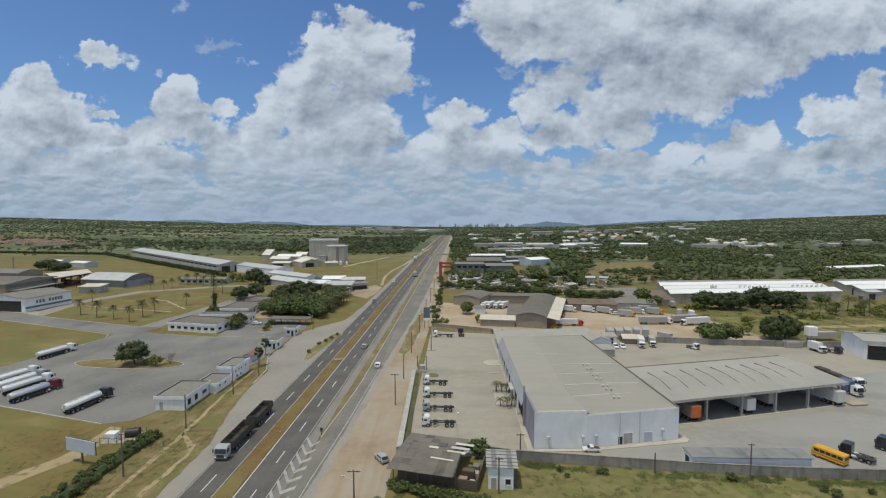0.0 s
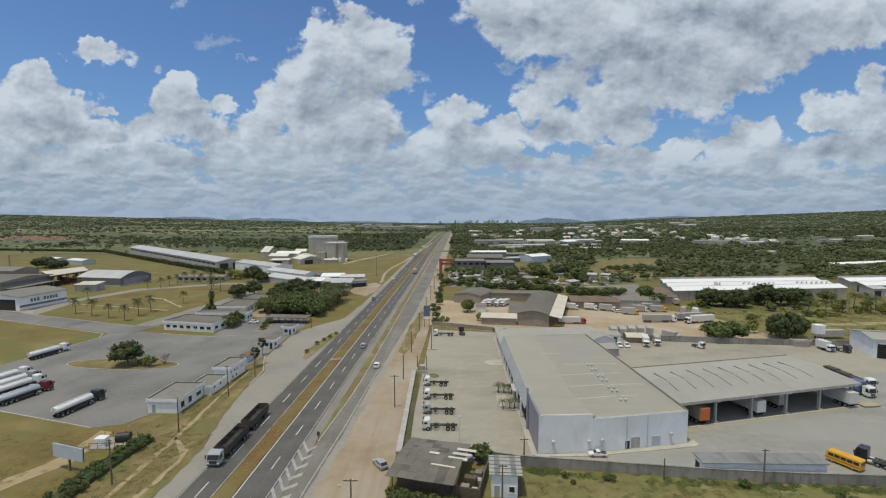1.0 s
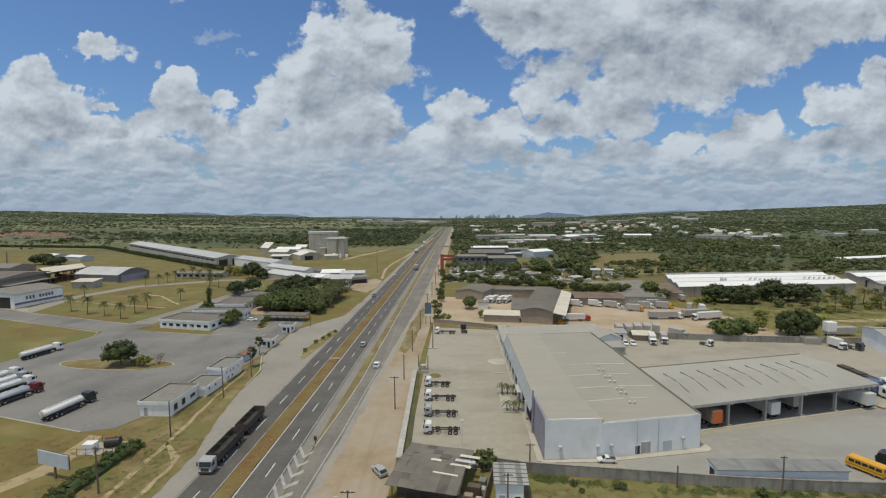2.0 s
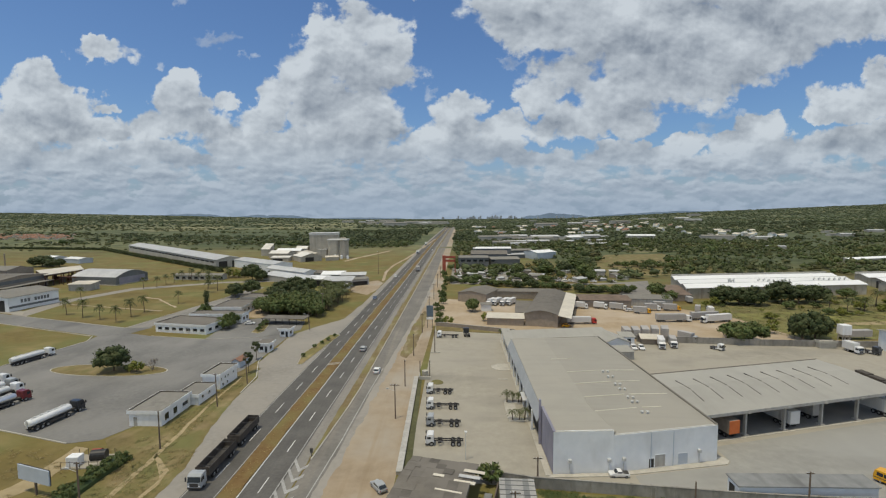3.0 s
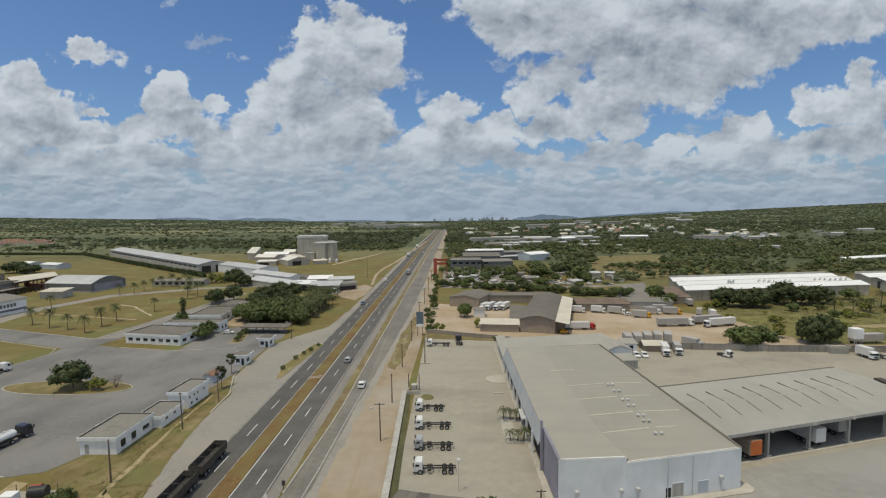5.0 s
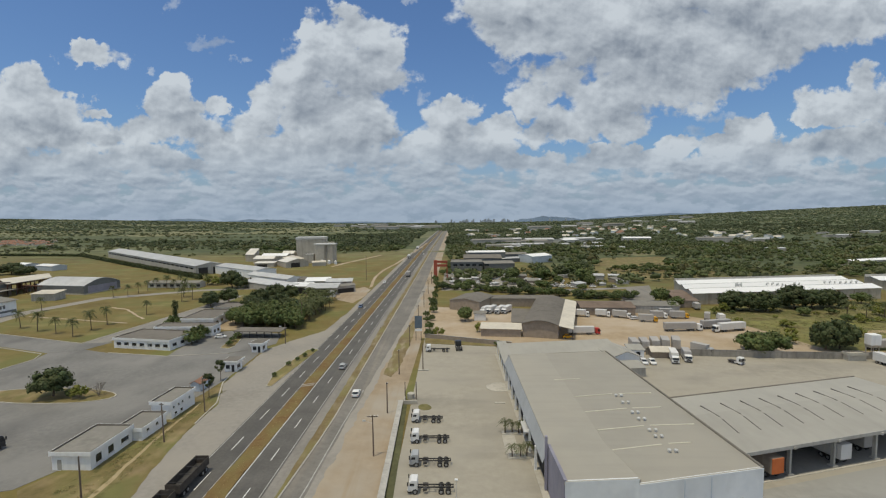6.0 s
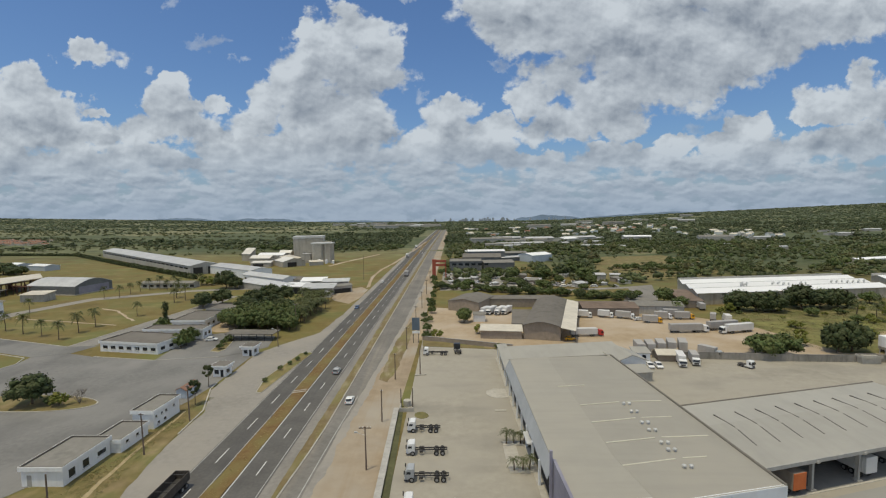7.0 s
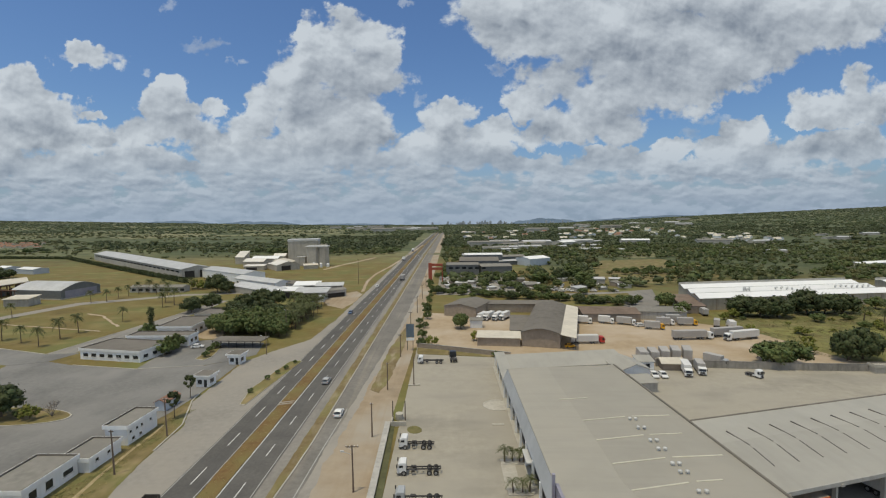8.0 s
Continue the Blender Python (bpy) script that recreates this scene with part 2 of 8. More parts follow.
M["concrete"] = mat("yard_concrete", (0.325, 0.298, 0.243), (0.405, 0.372, 0.305), 0.45, 0.9, bump=0.005, big=0.09, vary=0.22, tint=(0.315, 0.290, 0.240), streak=((0.05, 0.11, 1), (0.225, 0.210, 0.180), 0.55))
M["greyyard"] = mat("grey_yard_paving", (0.285, 0.278, 0.252), (0.355, 0.346, 0.316), 0.45, 0.9, bump=0.005, big=0.09, vary=0.2, tint=(0.275, 0.27, 0.25), streak=((0.05, 0.11, 1), (0.205, 0.200, 0.185), 0.55))
M["dampgrass"] = mat("damp_dark_grass", (0.070, 0.076, 0.034), (0.120, 0.116, 0.056), 0.8, 0.95, bump=0.05, big=0.2, vary=0.3)
M["kerb"] = mat("pale_kerb_concrete", (0.40, 0.375, 0.32), (0.50, 0.47, 0.41), 1.5, 0.9, bump=0.01, streak=((0.6, 0.6, 1), (0.32, 0.30, 0.26), 0.5))
M["sand"] = mat("sandy_earth", (0.36, 0.272, 0.172), (0.445, 0.348, 0.232), 0.4, 0.95, bump=0.03, big=0.12, vary=0.22, tint=(0.40, 0.33, 0.25))
M["dirt"] = mat("reddish_dirt", (0.318, 0.245, 0.163), (0.410, 0.328, 0.230), 0.35, 0.95, bump=0.03, big=0.14, vary=0.24, tint=(0.325, 0.285, 0.228), streak=((0.55, 0.022, 1), (0.30, 0.225, 0.14), 0.75))
M["median"] = mat("dry_median_earth", (0.152, 0.088, 0.032), (0.210, 0.136, 0.053), 0.9, 0.95, bump=0.06, big=0.12, vary=0.22, tint=(0.16, 0.128, 0.046))
M["drygrass"] = mat("dry_grass_strip", (0.16, 0.115, 0.052), (0.235, 0.178, 0.088), 0.8, 0.95, bump=0.08, big=0.16, vary=0.3, tint=(0.165, 0.145, 0.055), streak=((0.5, 0.14, 1), (0.30, 0.25, 0.17), 0.8))
M["greengrass"] = mat("green_grass", (0.130, 0.128, 0.042), (0.240, 0.208, 0.082), 0.55, 0.95, bump=0.12, big=0.22, vary=0.42, tint=(0.122, 0.124, 0.040), streak=((0.16, 0.2, 1), (0.26, 0.21, 0.10), 0.8))
M["verge"] = mat("verge_grass", (0.165, 0.135, 0.048), (0.26, 0.20, 0.085), 0.6, 0.95, bump=0.1, big=0.2, vary=0.36, tint=(0.135, 0.130, 0.045), streak=((0.22, 0.13, 1), (0.31, 0.235, 0.125), 0.85))
M["yardwall"] = mat("stained_yard_wall", (0.235, 0.220, 0.195), (0.33, 0.31, 0.275), 0.5, 0.9, bump=0.01, big=0.3, vary=0.2, streak=((0.8, 0.8, 0.25), (0.15, 0.14, 0.12), 0.7))
M["oldsheet"] = mat("old_blue_grey_sheet", (0.185, 0.190, 0.188), (0.25, 0.252, 0.245), 0.6, 0.8, bump=0.0, big=0.2, vary=0.22, streak=((0.5, 0.12, 1), (0.13, 0.13, 0.128), 0.7))
M["scrubgrass"] = mat("yellow_green_scrub", (0.145, 0.145, 0.042), (0.26, 0.225, 0.085), 0.35, 0.95, bump=0.15, big=0.25, vary=0.4, tint=(0.185, 0.178, 0.055), streak=((0.12, 0.15, 1), (0.10, 0.115, 0.036), 0.8))
M["darkclad"] = mat("dark_grey_cladding", (0.115, 0.125, 0.13), (0.165, 0.172, 0.175), 0.6, 0.6, bump=0.003, big=0.2)
M["drypath"] = mat("trodden_path", (0.33, 0.26, 0.14), (0.40, 0.32, 0.19), 0.8, 0.95, bump=0.02, big=0.1)
M["paintline"] = mat("road_paint", (0.55, 0.55, 0.53), (0.68, 0.68, 0.66), 2.5, 0.7, bump=0.0)
M["fadedline"] = mat("faded_road_paint", (0.28, 0.275, 0.26), (0.46, 0.45, 0.43), 0.9, 0.8, bump=0.0)
M["roof"] = mat("beige_sheet_roof", (0.325, 0.305, 0.258), (0.35, 0.33, 0.28), 0.25, 0.65, bump=0.0, big=0.3, vary=0.07, tint=(0.335, 0.312, 0.262), streak=((0.05, 0.6, 1), (0.295, 0.278, 0.238), 0.5))
M["canopyroof"] = mat("canopy_sheet_roof", (0.34, 0.325, 0.285), (0.37, 0.355, 0.31), 0.25, 0.6, bump=0.0, big=0.3, vary=0.07, streak=((0.5, 0.05, 1), (0.305, 0.292, 0.255), 0.5))
M["skylight"] = mat("translucent_strip", (0.50, 0.47, 0.37), (0.60, 0.57, 0.46), 1.0, 0.4, bump=0.0)
M["wallblue"] = mat("pale_blue_white_paint", (0.72, 0.745, 0.77), (0.79, 0.805, 0.82), 0.5, 0.7, bump=0.003, big=0.3, vary=0.08, streak=((0.3, 0.3, 0.16), (0.56, 0.57, 0.575), 0.5))
M["fascia"] = mat("pale_blue_grey_sheet", (0.33, 0.345, 0.36), (0.39, 0.405, 0.42), 0.4, 0.6, bump=0.0, big=0.3, streak=((0.2, 0.9, 0.2), (0.36, 0.375, 0.39), 0.5))
M["signblue"] = mat("dull_blue_panel", (0.10, 0.14, 0.18), (0.14, 0.18, 0.22), 1.0, 0.5, bump=0.0)
M["navy"] = mat("faded_navy_paint", (0.25, 0.24, 0.30), (0.31, 0.30, 0.36), 0.4, 0.6, bump=0.003, big=0.3, streak=((0.7, 0.25, 0.08), (0.17, 0.17, 0.24), 0.6))
M["white"] = mat("white_wall_paint", (0.78, 0.79, 0.80), (0.85, 0.85, 0.84), 0.6, 0.8, bump=0.004, big=0.2, vary=0.06, streak=((1.2, 1.2, 0.12), (0.64, 0.64, 0.62), 0.4))
M["creamwall"] = mat("cream_wall_paint", (0.60, 0.54, 0.44), (0.68, 0.62, 0.51), 0.6, 0.85, bump=0.004, big=0.2, streak=((1.0, 1.0, 0.12), (0.50, 0.45, 0.37), 0.5))
M["silowall"] = mat("stained_silo_concrete", (0.40, 0.37, 0.32), (0.50, 0.465, 0.40), 0.3, 0.9, bump=0.01, big=0.3, vary=0.14, streak=((0.4, 0.4, 0.05), (0.31, 0.285, 0.245), 0.6))
M["greywall"] = mat("weathered_grey_wall", (0.36, 0.345, 0.315), (0.46, 0.445, 0.41), 0.7, 0.9, bump=0.01, big=0.2, streak=((1.0, 1.0, 0.1), (0.25, 0.24, 0.22), 0.6))
M["beigewall"] = mat("weathered_beige_wall", (0.40, 0.36, 0.295), (0.50, 0.455, 0.38), 0.5, 0.9, bump=0.005, big=0.2, streak=((0.6, 0.6, 0.1), (0.30, 0.27, 0.22), 0.6))
M["brownwall"] = mat("stained_brown_wall", (0.26, 0.215, 0.17), (0.35, 0.295, 0.24), 0.8, 0.9, bump=0.01, big=0.2)
M["bluewall"] = mat("blue_grey_cladding", (0.44, 0.49, 0.56), (0.52, 0.57, 0.63), 0.6, 0.6, bump=0.003, big=0.2)
M["greyroof"] = mat("dark_fibre_cement_roof", (0.150, 0.135, 0.115), (0.205, 0.188, 0.162), 0.7, 0.95, bump=0.01, big=0.1, vary=0.2, tint=(0.165, 0.15, 0.13), streak=((0.3, 0.3, 1), (0.115, 0.105, 0.092), 0.6))
M["sheetgrey"] = mat("weathered_pale_sheet", (0.30, 0.295, 0.28), (0.38, 0.37, 0.35), 0.8, 0.8, bump=0.0, big=0.2, streak=((0.9, 0.2, 1), (0.22, 0.215, 0.20), 0.6))
M["shedroof"] = mat("blackened_fibre_cement", (0.085, 0.076, 0.066), (0.145, 0.132, 0.116), 0.8, 0.95, bump=0.02, big=0.15, vary=0.3, tint=(0.115, 0.104, 0.090), streak=((0.35, 0.5, 1), (0.06, 0.055, 0.048), 0.7))
M["flatroof"] = mat("stained_flat_roof", (0.20, 0.19, 0.165), (0.285, 0.27, 0.24), 0.8, 0.95, bump=0.01, big=0.15, vary=0.2, tint=(0.19, 0.18, 0.16))
M["paleroof"] = mat("pale_galvanised_roof", (0.46, 0.46, 0.45), (0.56, 0.56, 0.55), 0.5, 0.5, bump=0.0, big=0.2, streak=((0.5, 0.08, 1), (0.40, 0.39, 0.37), 0.5))
M["whiteroof"] = mat("white_sheet_roof", (0.80, 0.80, 0.785), (0.86, 0.86, 0.845), 0.4, 0.5, bump=0.0, big=0.2, vary=0.04, streak=((0.02, 0.5, 1), (0.66, 0.65, 0.62), 0.35))
M["whitecream"] = mat("pale_cream_sheet_roof", (0.64, 0.61, 0.55), (0.72, 0.69, 0.63), 0.6, 0.6, bump=0.0, big=0.2)
M["creamroof"] = mat("cream_sheet_roof", (0.56, 0.51, 0.42), (0.66, 0.61, 0.51), 0.6, 0.6, bump=0.0, big=0.2)
M["brownroof"] = mat("brown_stained_sheet", (0.155, 0.115, 0.088), (0.215, 0.160, 0.122), 0.8, 0.9, bump=0.01, big=0.2, vary=0.2, streak=((0.3, 0.3, 1), (0.12, 0.09, 0.07), 0.6))
M["tileroof"] = mat("clay_tile_roof", (0.23, 0.125, 0.085), (0.31, 0.175, 0.12), 1.0, 0.9, bump=0.02, big=0.2)
M["rust"] = mat("rust_red_steel", (0.30, 0.065, 0.04), (0.40, 0.10, 0.06), 1.0, 0.7, bump=0.003)
M["darkrust"] = mat("dark_rusted_steel", (0.085, 0.045, 0.034), (0.15, 0.075, 0.05), 1.0, 0.85, bump=0.003)
M["redpaint"] = mat("red_paint", (0.45, 0.03, 0.025), (0.52, 0.05, 0.04), 1.0, 0.45, bump=0.0, world_space=False)
M["slot"] = mat("dark_roof_slot", (0.10, 0.095, 0.085), (0.13, 0.12, 0.11), 1.0, 0.8, bump=0.0)
# near-black for panels that stand in for the shade inside openings
M["void"] = mat("painted_interior_shade", (0.030, 0.028, 0.026), (0.05, 0.047, 0.044), 0.8, 0.9, bump=0.0)
M["glass"] = mat("dark_window_glass", (0.020, 0.024, 0.03), (0.03, 0.035, 0.04), 0.5, 0.12, bump=0.0, spec=0.6, world_space=False)
M["tyre"] = mat("tyre_rubber", (0.022, 0.021, 0.02), (0.04, 0.038, 0.035), 3.0, 0.9, bump=0.0, world_space=False)
M["steel"] = mat("dark_chassis_steel", (0.045, 0.042, 0.04), (0.075, 0.07, 0.065), 3.0, 0.7, bump=0.0, world_space=False)
M["rim"] = mat("dull_rim_steel", (0.25, 0.25, 0.25), (0.35, 0.35, 0.35), 3.0, 0.5, metal=0.3, bump=0.0, world_space=False)
M["cabwhite"] = mat("white_cab_paint", (0.76, 0.76, 0.75), (0.82, 0.82, 0.81), 1.0, 0.35, bump=0.0, world_space=False, coat=0.3)
M["cabgrey"] = mat("grey_cab_paint", (0.36, 0.38, 0.39), (0.42, 0.43, 0.44), 1.0, 0.35, bump=0.0, world_space=False, coat=0.3)
M["cabdark"] = mat("black_cab_paint", (0.02, 0.023, 0.03), (0.035, 0.037, 0.042), 1.0, 0.3, bump=0.0, world_space=False, coat=0.3)
M["cabblue"] = mat("blue_cab_paint", (0.06, 0.11, 0.22), (0.09, 0.15, 0.27), 1.0, 0.35, bump=0.0, world_space=False, coat=0.3)
M["cabwine"] = mat("wine_red_cab_paint", (0.14, 0.015, 0.02), (0.19, 0.025, 0.03), 1.0, 0.35, bump=0.0, world_space=False, coat=0.3)
M["yellow"] = mat("yellow_bus_paint", (0.68, 0.34, 0.015), (0.74, 0.39, 0.025), 1.0, 0.4, bump=0.0, world_space=False, coat=0.2)
M["orange"] = mat("orange_container_paint", (0.55, 0.13, 0.03), (0.62, 0.17, 0.05), 1.0, 0.5, bump=0.0, world_space=False)
M["tank"] = mat("white_tank_paint", (0.72, 0.73, 0.73), (0.80, 0.80, 0.79), 0.6, 0.35, bump=0.0, world_space=False, coat=0.2)
M["chrome"] = mat("polished_steel_tank", (0.62, 0.63, 0.65), (0.70, 0.71, 0.72), 0.6, 0.3, metal=0.75, bump=0.0, world_space=False)
M["boxwhite"] = mat("white_trailer_panel", (0.64, 0.63, 0.61), (0.70, 0.69, 0.67), 0.5, 0.5, bump=0.0, world_space=False, streak=((0.8, 0.8, 0.2), (0.60, 0.58, 0.55), 0.4))
M["boxgrey"] = mat("grey_trailer_panel", (0.36, 0.345, 0.325), (0.44, 0.42, 0.40), 0.5, 0.6, bump=0.0, world_space=False, streak=((0.8, 0.8, 0.2), (0.34, 0.32, 0.30), 0.5))
M["boxblue"] = mat("blue_tarpaulin", (0.08, 0.13, 0.26), (0.12, 0.18, 0.32), 0.8, 0.7, bump=0.0, world_space=False)
M["wood"] = mat("grey_weathered_wood", (0.10, 0.075, 0.055), (0.16, 0.125, 0.095), 2.0, 0.9, bump=0.005)
M["poleconc"] = mat("dark_stained_pole", (0.13, 0.095, 0.072), (0.19, 0.145, 0.112), 2.0, 0.9, bump=0.005)
M["deadwood"] = mat("grey_dead_wood", (0.20, 0.175, 0.155), (0.27, 0.24, 0.21), 3.0, 0.95, bump=0.0)
M["bark"] = mat("grey_brown_bark", (0.10, 0.075, 0.05), (0.17, 0.13, 0.095), 3.0, 0.95, bump=0.02)
M["galv"] = mat("galvanised_metal", (0.50, 0.50, 0.49), (0.60, 0.60, 0.585), 2.0, 0.5, metal=0.1, bump=0.0)
M["blackplastic"] = mat("black_plastic_tank", (0.02, 0.02, 0.022), (0.04, 0.04, 0.04), 2.0, 0.5, bump=0.0)
M["leaf_dark"] = leafmat("dark_green_leaves", (0.040, 0.056, 0.021), (0.080, 0.096, 0.037))
M["leaf_mid"] = leafmat("green_leaves", (0.066, 0.094, 0.028), (0.120, 0.142, 0.048))
M["leaf_lime"] = leafmat("yellow_green_leaves", (0.13, 0.15, 0.025), (0.20, 0.20, 0.045))
M["leaf_palm"] = leafmat("palm_fronds", (0.060, 0.078, 0.026), (0.112, 0.118, 0.046))
# distant foliage with a little haze put into the green: paler and greyer
M["leaf_far"] = leafmat("hazed_far_leaves", (0.058, 0.076, 0.036), (0.112, 0.130, 0.062), 0.02)
M["leaf_wood"] = leafmat("near_wood_leaves", (0.050, 0.068, 0.028), (0.135, 0.150, 0.060), 0.07)
M["leaf_olive"] = leafmat("olive_wood_leaves", (0.075, 0.085, 0.030), (0.155, 0.150, 0.058), 0.09)
M["leaf_scrub"] = leafmat("scrub_leaves", (0.085, 0.098, 0.040), (0.15, 0.15, 0.066), 0.04)


def ground_material():
    """Dry pasture with green patches; field-sized differences farther out."""
    m = mat("pasture", (0.152, 0.121, 0.034), (0.224, 0.167, 0.052), 0.5, 0.95, bump=0.15, big=0.09, vary=0.42, tint=(0.118, 0.117, 0.036), streak=((0.07, 0.12, 1), (0.25, 0.192, 0.082), 0.65))
    t = m.node_tree
    L = t.links.new
    hsv = [n for n in t.nodes if n.type == "HUE_SAT"][0]
    old = hsv.inputs["Color"].links[0].from_socket
    geo = t.nodes.new("ShaderNodeNewGeometry")
    sep = t.nodes.new("ShaderNodeSeparateXYZ")
    L(geo.outputs["Position"], sep.inputs[0])
    vor = t.nodes.new("ShaderNodeTexVoronoi")
    vor.inputs["Scale"].default_value = 0.0045
    L(geo.outputs["Position"], vor.inputs["Vector"])
    vs = t.nodes.new("ShaderNodeSeparateColor")
    L(vor.outputs["Color"], vs.inputs[0])
    noise_n = t.nodes.new("ShaderNodeTexNoise")
    noise_n.inputs["Scale"].default_value, noise_n.inputs["Detail"].default_value = 0.02, 6
    L(geo.outputs["Position"], noise_n.inputs["Vector"])
    add = t.nodes.new("ShaderNodeMath")
    L(vs.outputs[0], add.inputs[0])
    L(noise_n.outputs[0], add.inputs[1])
    # far field colours; the palest are greyed to stand in for haze
    ramp = t.nodes.new("ShaderNodeValToRGB")
    ramp.color_ramp.elements[0].position, ramp.color_ramp.elements[0].color = 0.50, (0.078, 0.094, 0.040, 1)
    ramp.color_ramp.elements[1].position, ramp.color_ramp.elements[1].color = 1.0, (0.205, 0.196, 0.10, 1)
    e = ramp.color_ramp.elements.new(0.75)
    e.color = (0.112, 0.124, 0.055, 1)
    half = t.nodes.new("ShaderNodeMath")
    half.operation = "MULTIPLY"
    half.inputs[1].default_value = 0.66
    L(add.outputs[0], half.inputs[0])
    L(half.outputs[0], ramp.inputs[0])
    far = t.nodes.new("ShaderNodeMapRange")
    far.inputs[1].default_value, far.inputs[2].default_value = 480, 640
    east = t.nodes.new("ShaderNodeMapRange")
    east.inputs[1].default_value, east.inputs[2].default_value, east.inputs[4].default_value = 40, 110, 200
    L(sep.outputs[0], east.inputs[0])
    reach = t.nodes.new("ShaderNodeMath")
    L(sep.outputs[1], reach.inputs[0])
    L(east.outputs[0], reach.inputs[1])
    L(reach.outputs[0], far.inputs[0])
    mix = t.nodes.new("ShaderNodeMix")
    mix.data_type = "RGBA"
    L(far.outputs[0], mix.inputs[0])
    L(old, mix.inputs["A"])
    L(ramp.outputs[0], mix.inputs["B"])
    L(mix.outputs["Result"], hsv.inputs["Color"])
    return m


M["ground"] = ground_material()


# ---- building helpers ----
def part(name, bm, material, parent=None, label=""):
    """Links a bmesh as one mesh object, under a thing or a part."""
    me = bpy.data.meshes.new(name)
    bmesh.ops.recalc_face_normals(bm, faces=bm.faces)
    bm.to_mesh(me)
    bm.free()
    me.materials.append(M[material] if isinstance(material, str) else material)
    ob = new(name, me)
    if parent:
        ob.parent = parent
    if label:
        ob["label"] = label
    return ob


def share(name, ob, parent, m):
    """Another piece on the mesh of ob, at the pose m under parent."""
    o = new(name, ob.data)
    o.parent = parent
    o.matrix_basis = m
    return o


def thing(name, label, category, x=0, y=0, z=0, rz=0, group="", kind=""):
    e = new(name)
    e.empty_display_size = 0.5
    e.matrix_basis = pose(x, y, z, 0, 0, rz)
    return tagged(e, label, category, group, kind)


def bx(bm, x0, x1, y0, y1, z0, z1):
    v = [bm.verts.new((x, y, z)) for z in (z0, z1) for x, y in ((x0, y0), (x1, y0), (x1, y1), (x0, y1))]
    for f in ((3, 2, 1, 0), (4, 5, 6, 7), (0, 1, 5, 4), (1, 2, 6, 5), (2, 3, 7, 6), (3, 0, 4, 7)):
        bm.faces.new([v[i] for i in f])
    return v


def box(x0, x1, y0, y1, z0, z1, bevel=0.0):
    bm = bmesh.new()
    bx(bm, x0, x1, y0, y1, z0, z1)
    if bevel:
        bmesh.ops.bevel(bm, geom=list(bm.edges), offset=bevel, segments=1, affect="EDGES")
    return bm


def prism(pts, axis, a0, a1, bevel=0.0, bm=None):
    """A closed outline pulled along an axis: "y": points are (x, z); "x": (y, z); "z": (x, y)."""
    bm = bm or bmesh.new()

    def at(p, a):
        return {"y": (p[0], a, p[1]), "x": (a, p[0], p[1]), "z": (p[0], p[1], a)}[axis]
    lo, hi = [bm.verts.new(at(p, a0)) for p in pts], [bm.verts.new(at(p, a1)) for p in pts]
    n = len(pts)
    for i in range(n):
        bm.faces.new((lo[i], lo[(i + 1) % n], hi[(i + 1) % n], hi[i]))
    bm.faces.new(lo[::-1])
    bm.faces.new(hi)
    if bevel:
        bmesh.ops.bevel(bm, geom=list(bm.edges), offset=bevel, segments=1, affect="EDGES")
    return bm


def rod(p0, p1, r0, r1=None, seg=8, bm=None):
    bm = bm or bmesh.new()
    p0, p1 = Vector(p0), Vector(p1)
    r1 = r0 if r1 is None else r1
    turn = (p1 - p0).to_track_quat("Z", "Y").to_matrix()
    rings = []
    for p, r in ((p0, r0), (p1, r1)):
        rings.append([bm.verts.new(p + turn @ Vector((r * math.cos(2 * math.pi * i / seg), r * math.sin(2 * math.pi * i / seg), 0))) for i in range(seg)])
    for i in range(seg):
        bm.faces.new((rings[0][i], rings[0][(i + 1) % seg], rings[1][(i + 1) % seg], rings[1][i]))
    bm.faces.new(rings[0][::-1])
    bm.faces.new(rings[1])
    return bm


STRAY = {"sand": 0.7, "verge": 0.45, "greengrass": 0.4, "drygrass": 0.5, "drypath": 0.35, "dirt": 0.9}


def straying(pts, amount):
    """An outline with points set between its corners and pushed about, as trodden earth and grass have it."""
    out = []
    for (xa, ya), (xb, yb) in zip(pts, pts[1:] + pts[:1]):
        l = math.hypot(xb - xa, yb - ya)
        n = max(1, min(60, int(l / (amount * 3))))
        for k in range(n):
            x, y = xa + (xb - xa) * k / n, ya + (yb - ya) * k / n
            v = noise.noise_vector(Vector((x / 3.1, y / 3.1, 2.0)))
            out.append((x + v.x * amount, y + v.y * amount))
    return out


def flat(name, pts, z, material, label, category="", thick=0.25, parent=None):
    """A paved or planted area: a slab with its own edge, its top at z."""
    if material in STRAY:
        pts = straying(pts, STRAY[material])
    bm = prism(pts, "z", z - thick, z)
    ob = part(name, bm, material, parent, "" if parent else label)
    if not parent:
        tagged(ob, label, category or name.replace("_", " "), kind="structure")
    return ob


# ---- land ----
PROFILE = ((-1.4, 35), (-0.95, 29), (-0.47, -24), (-0.21, -52), (-0.02, -57), (0.235, -52), (0.47, -2), (0.91, 76), (1.4, 90))


def land(x, y):
    """Height of the land: level by the road, then falling to a broad valley ahead with rises on both sides."""
    s = min(max((y - 600) / 4100, 0), 1) ** 1.2
    u = min(max(x / max(y, 300), -1.4), 1.4)
    for (u0, z0), (u1, z1) in zip(PROFILE, PROFILE[1:]):
        if u <= u1:
            return s * (z0 + (z1 - z0) * (u - u0) / (u1 - u0))
    return 0.0


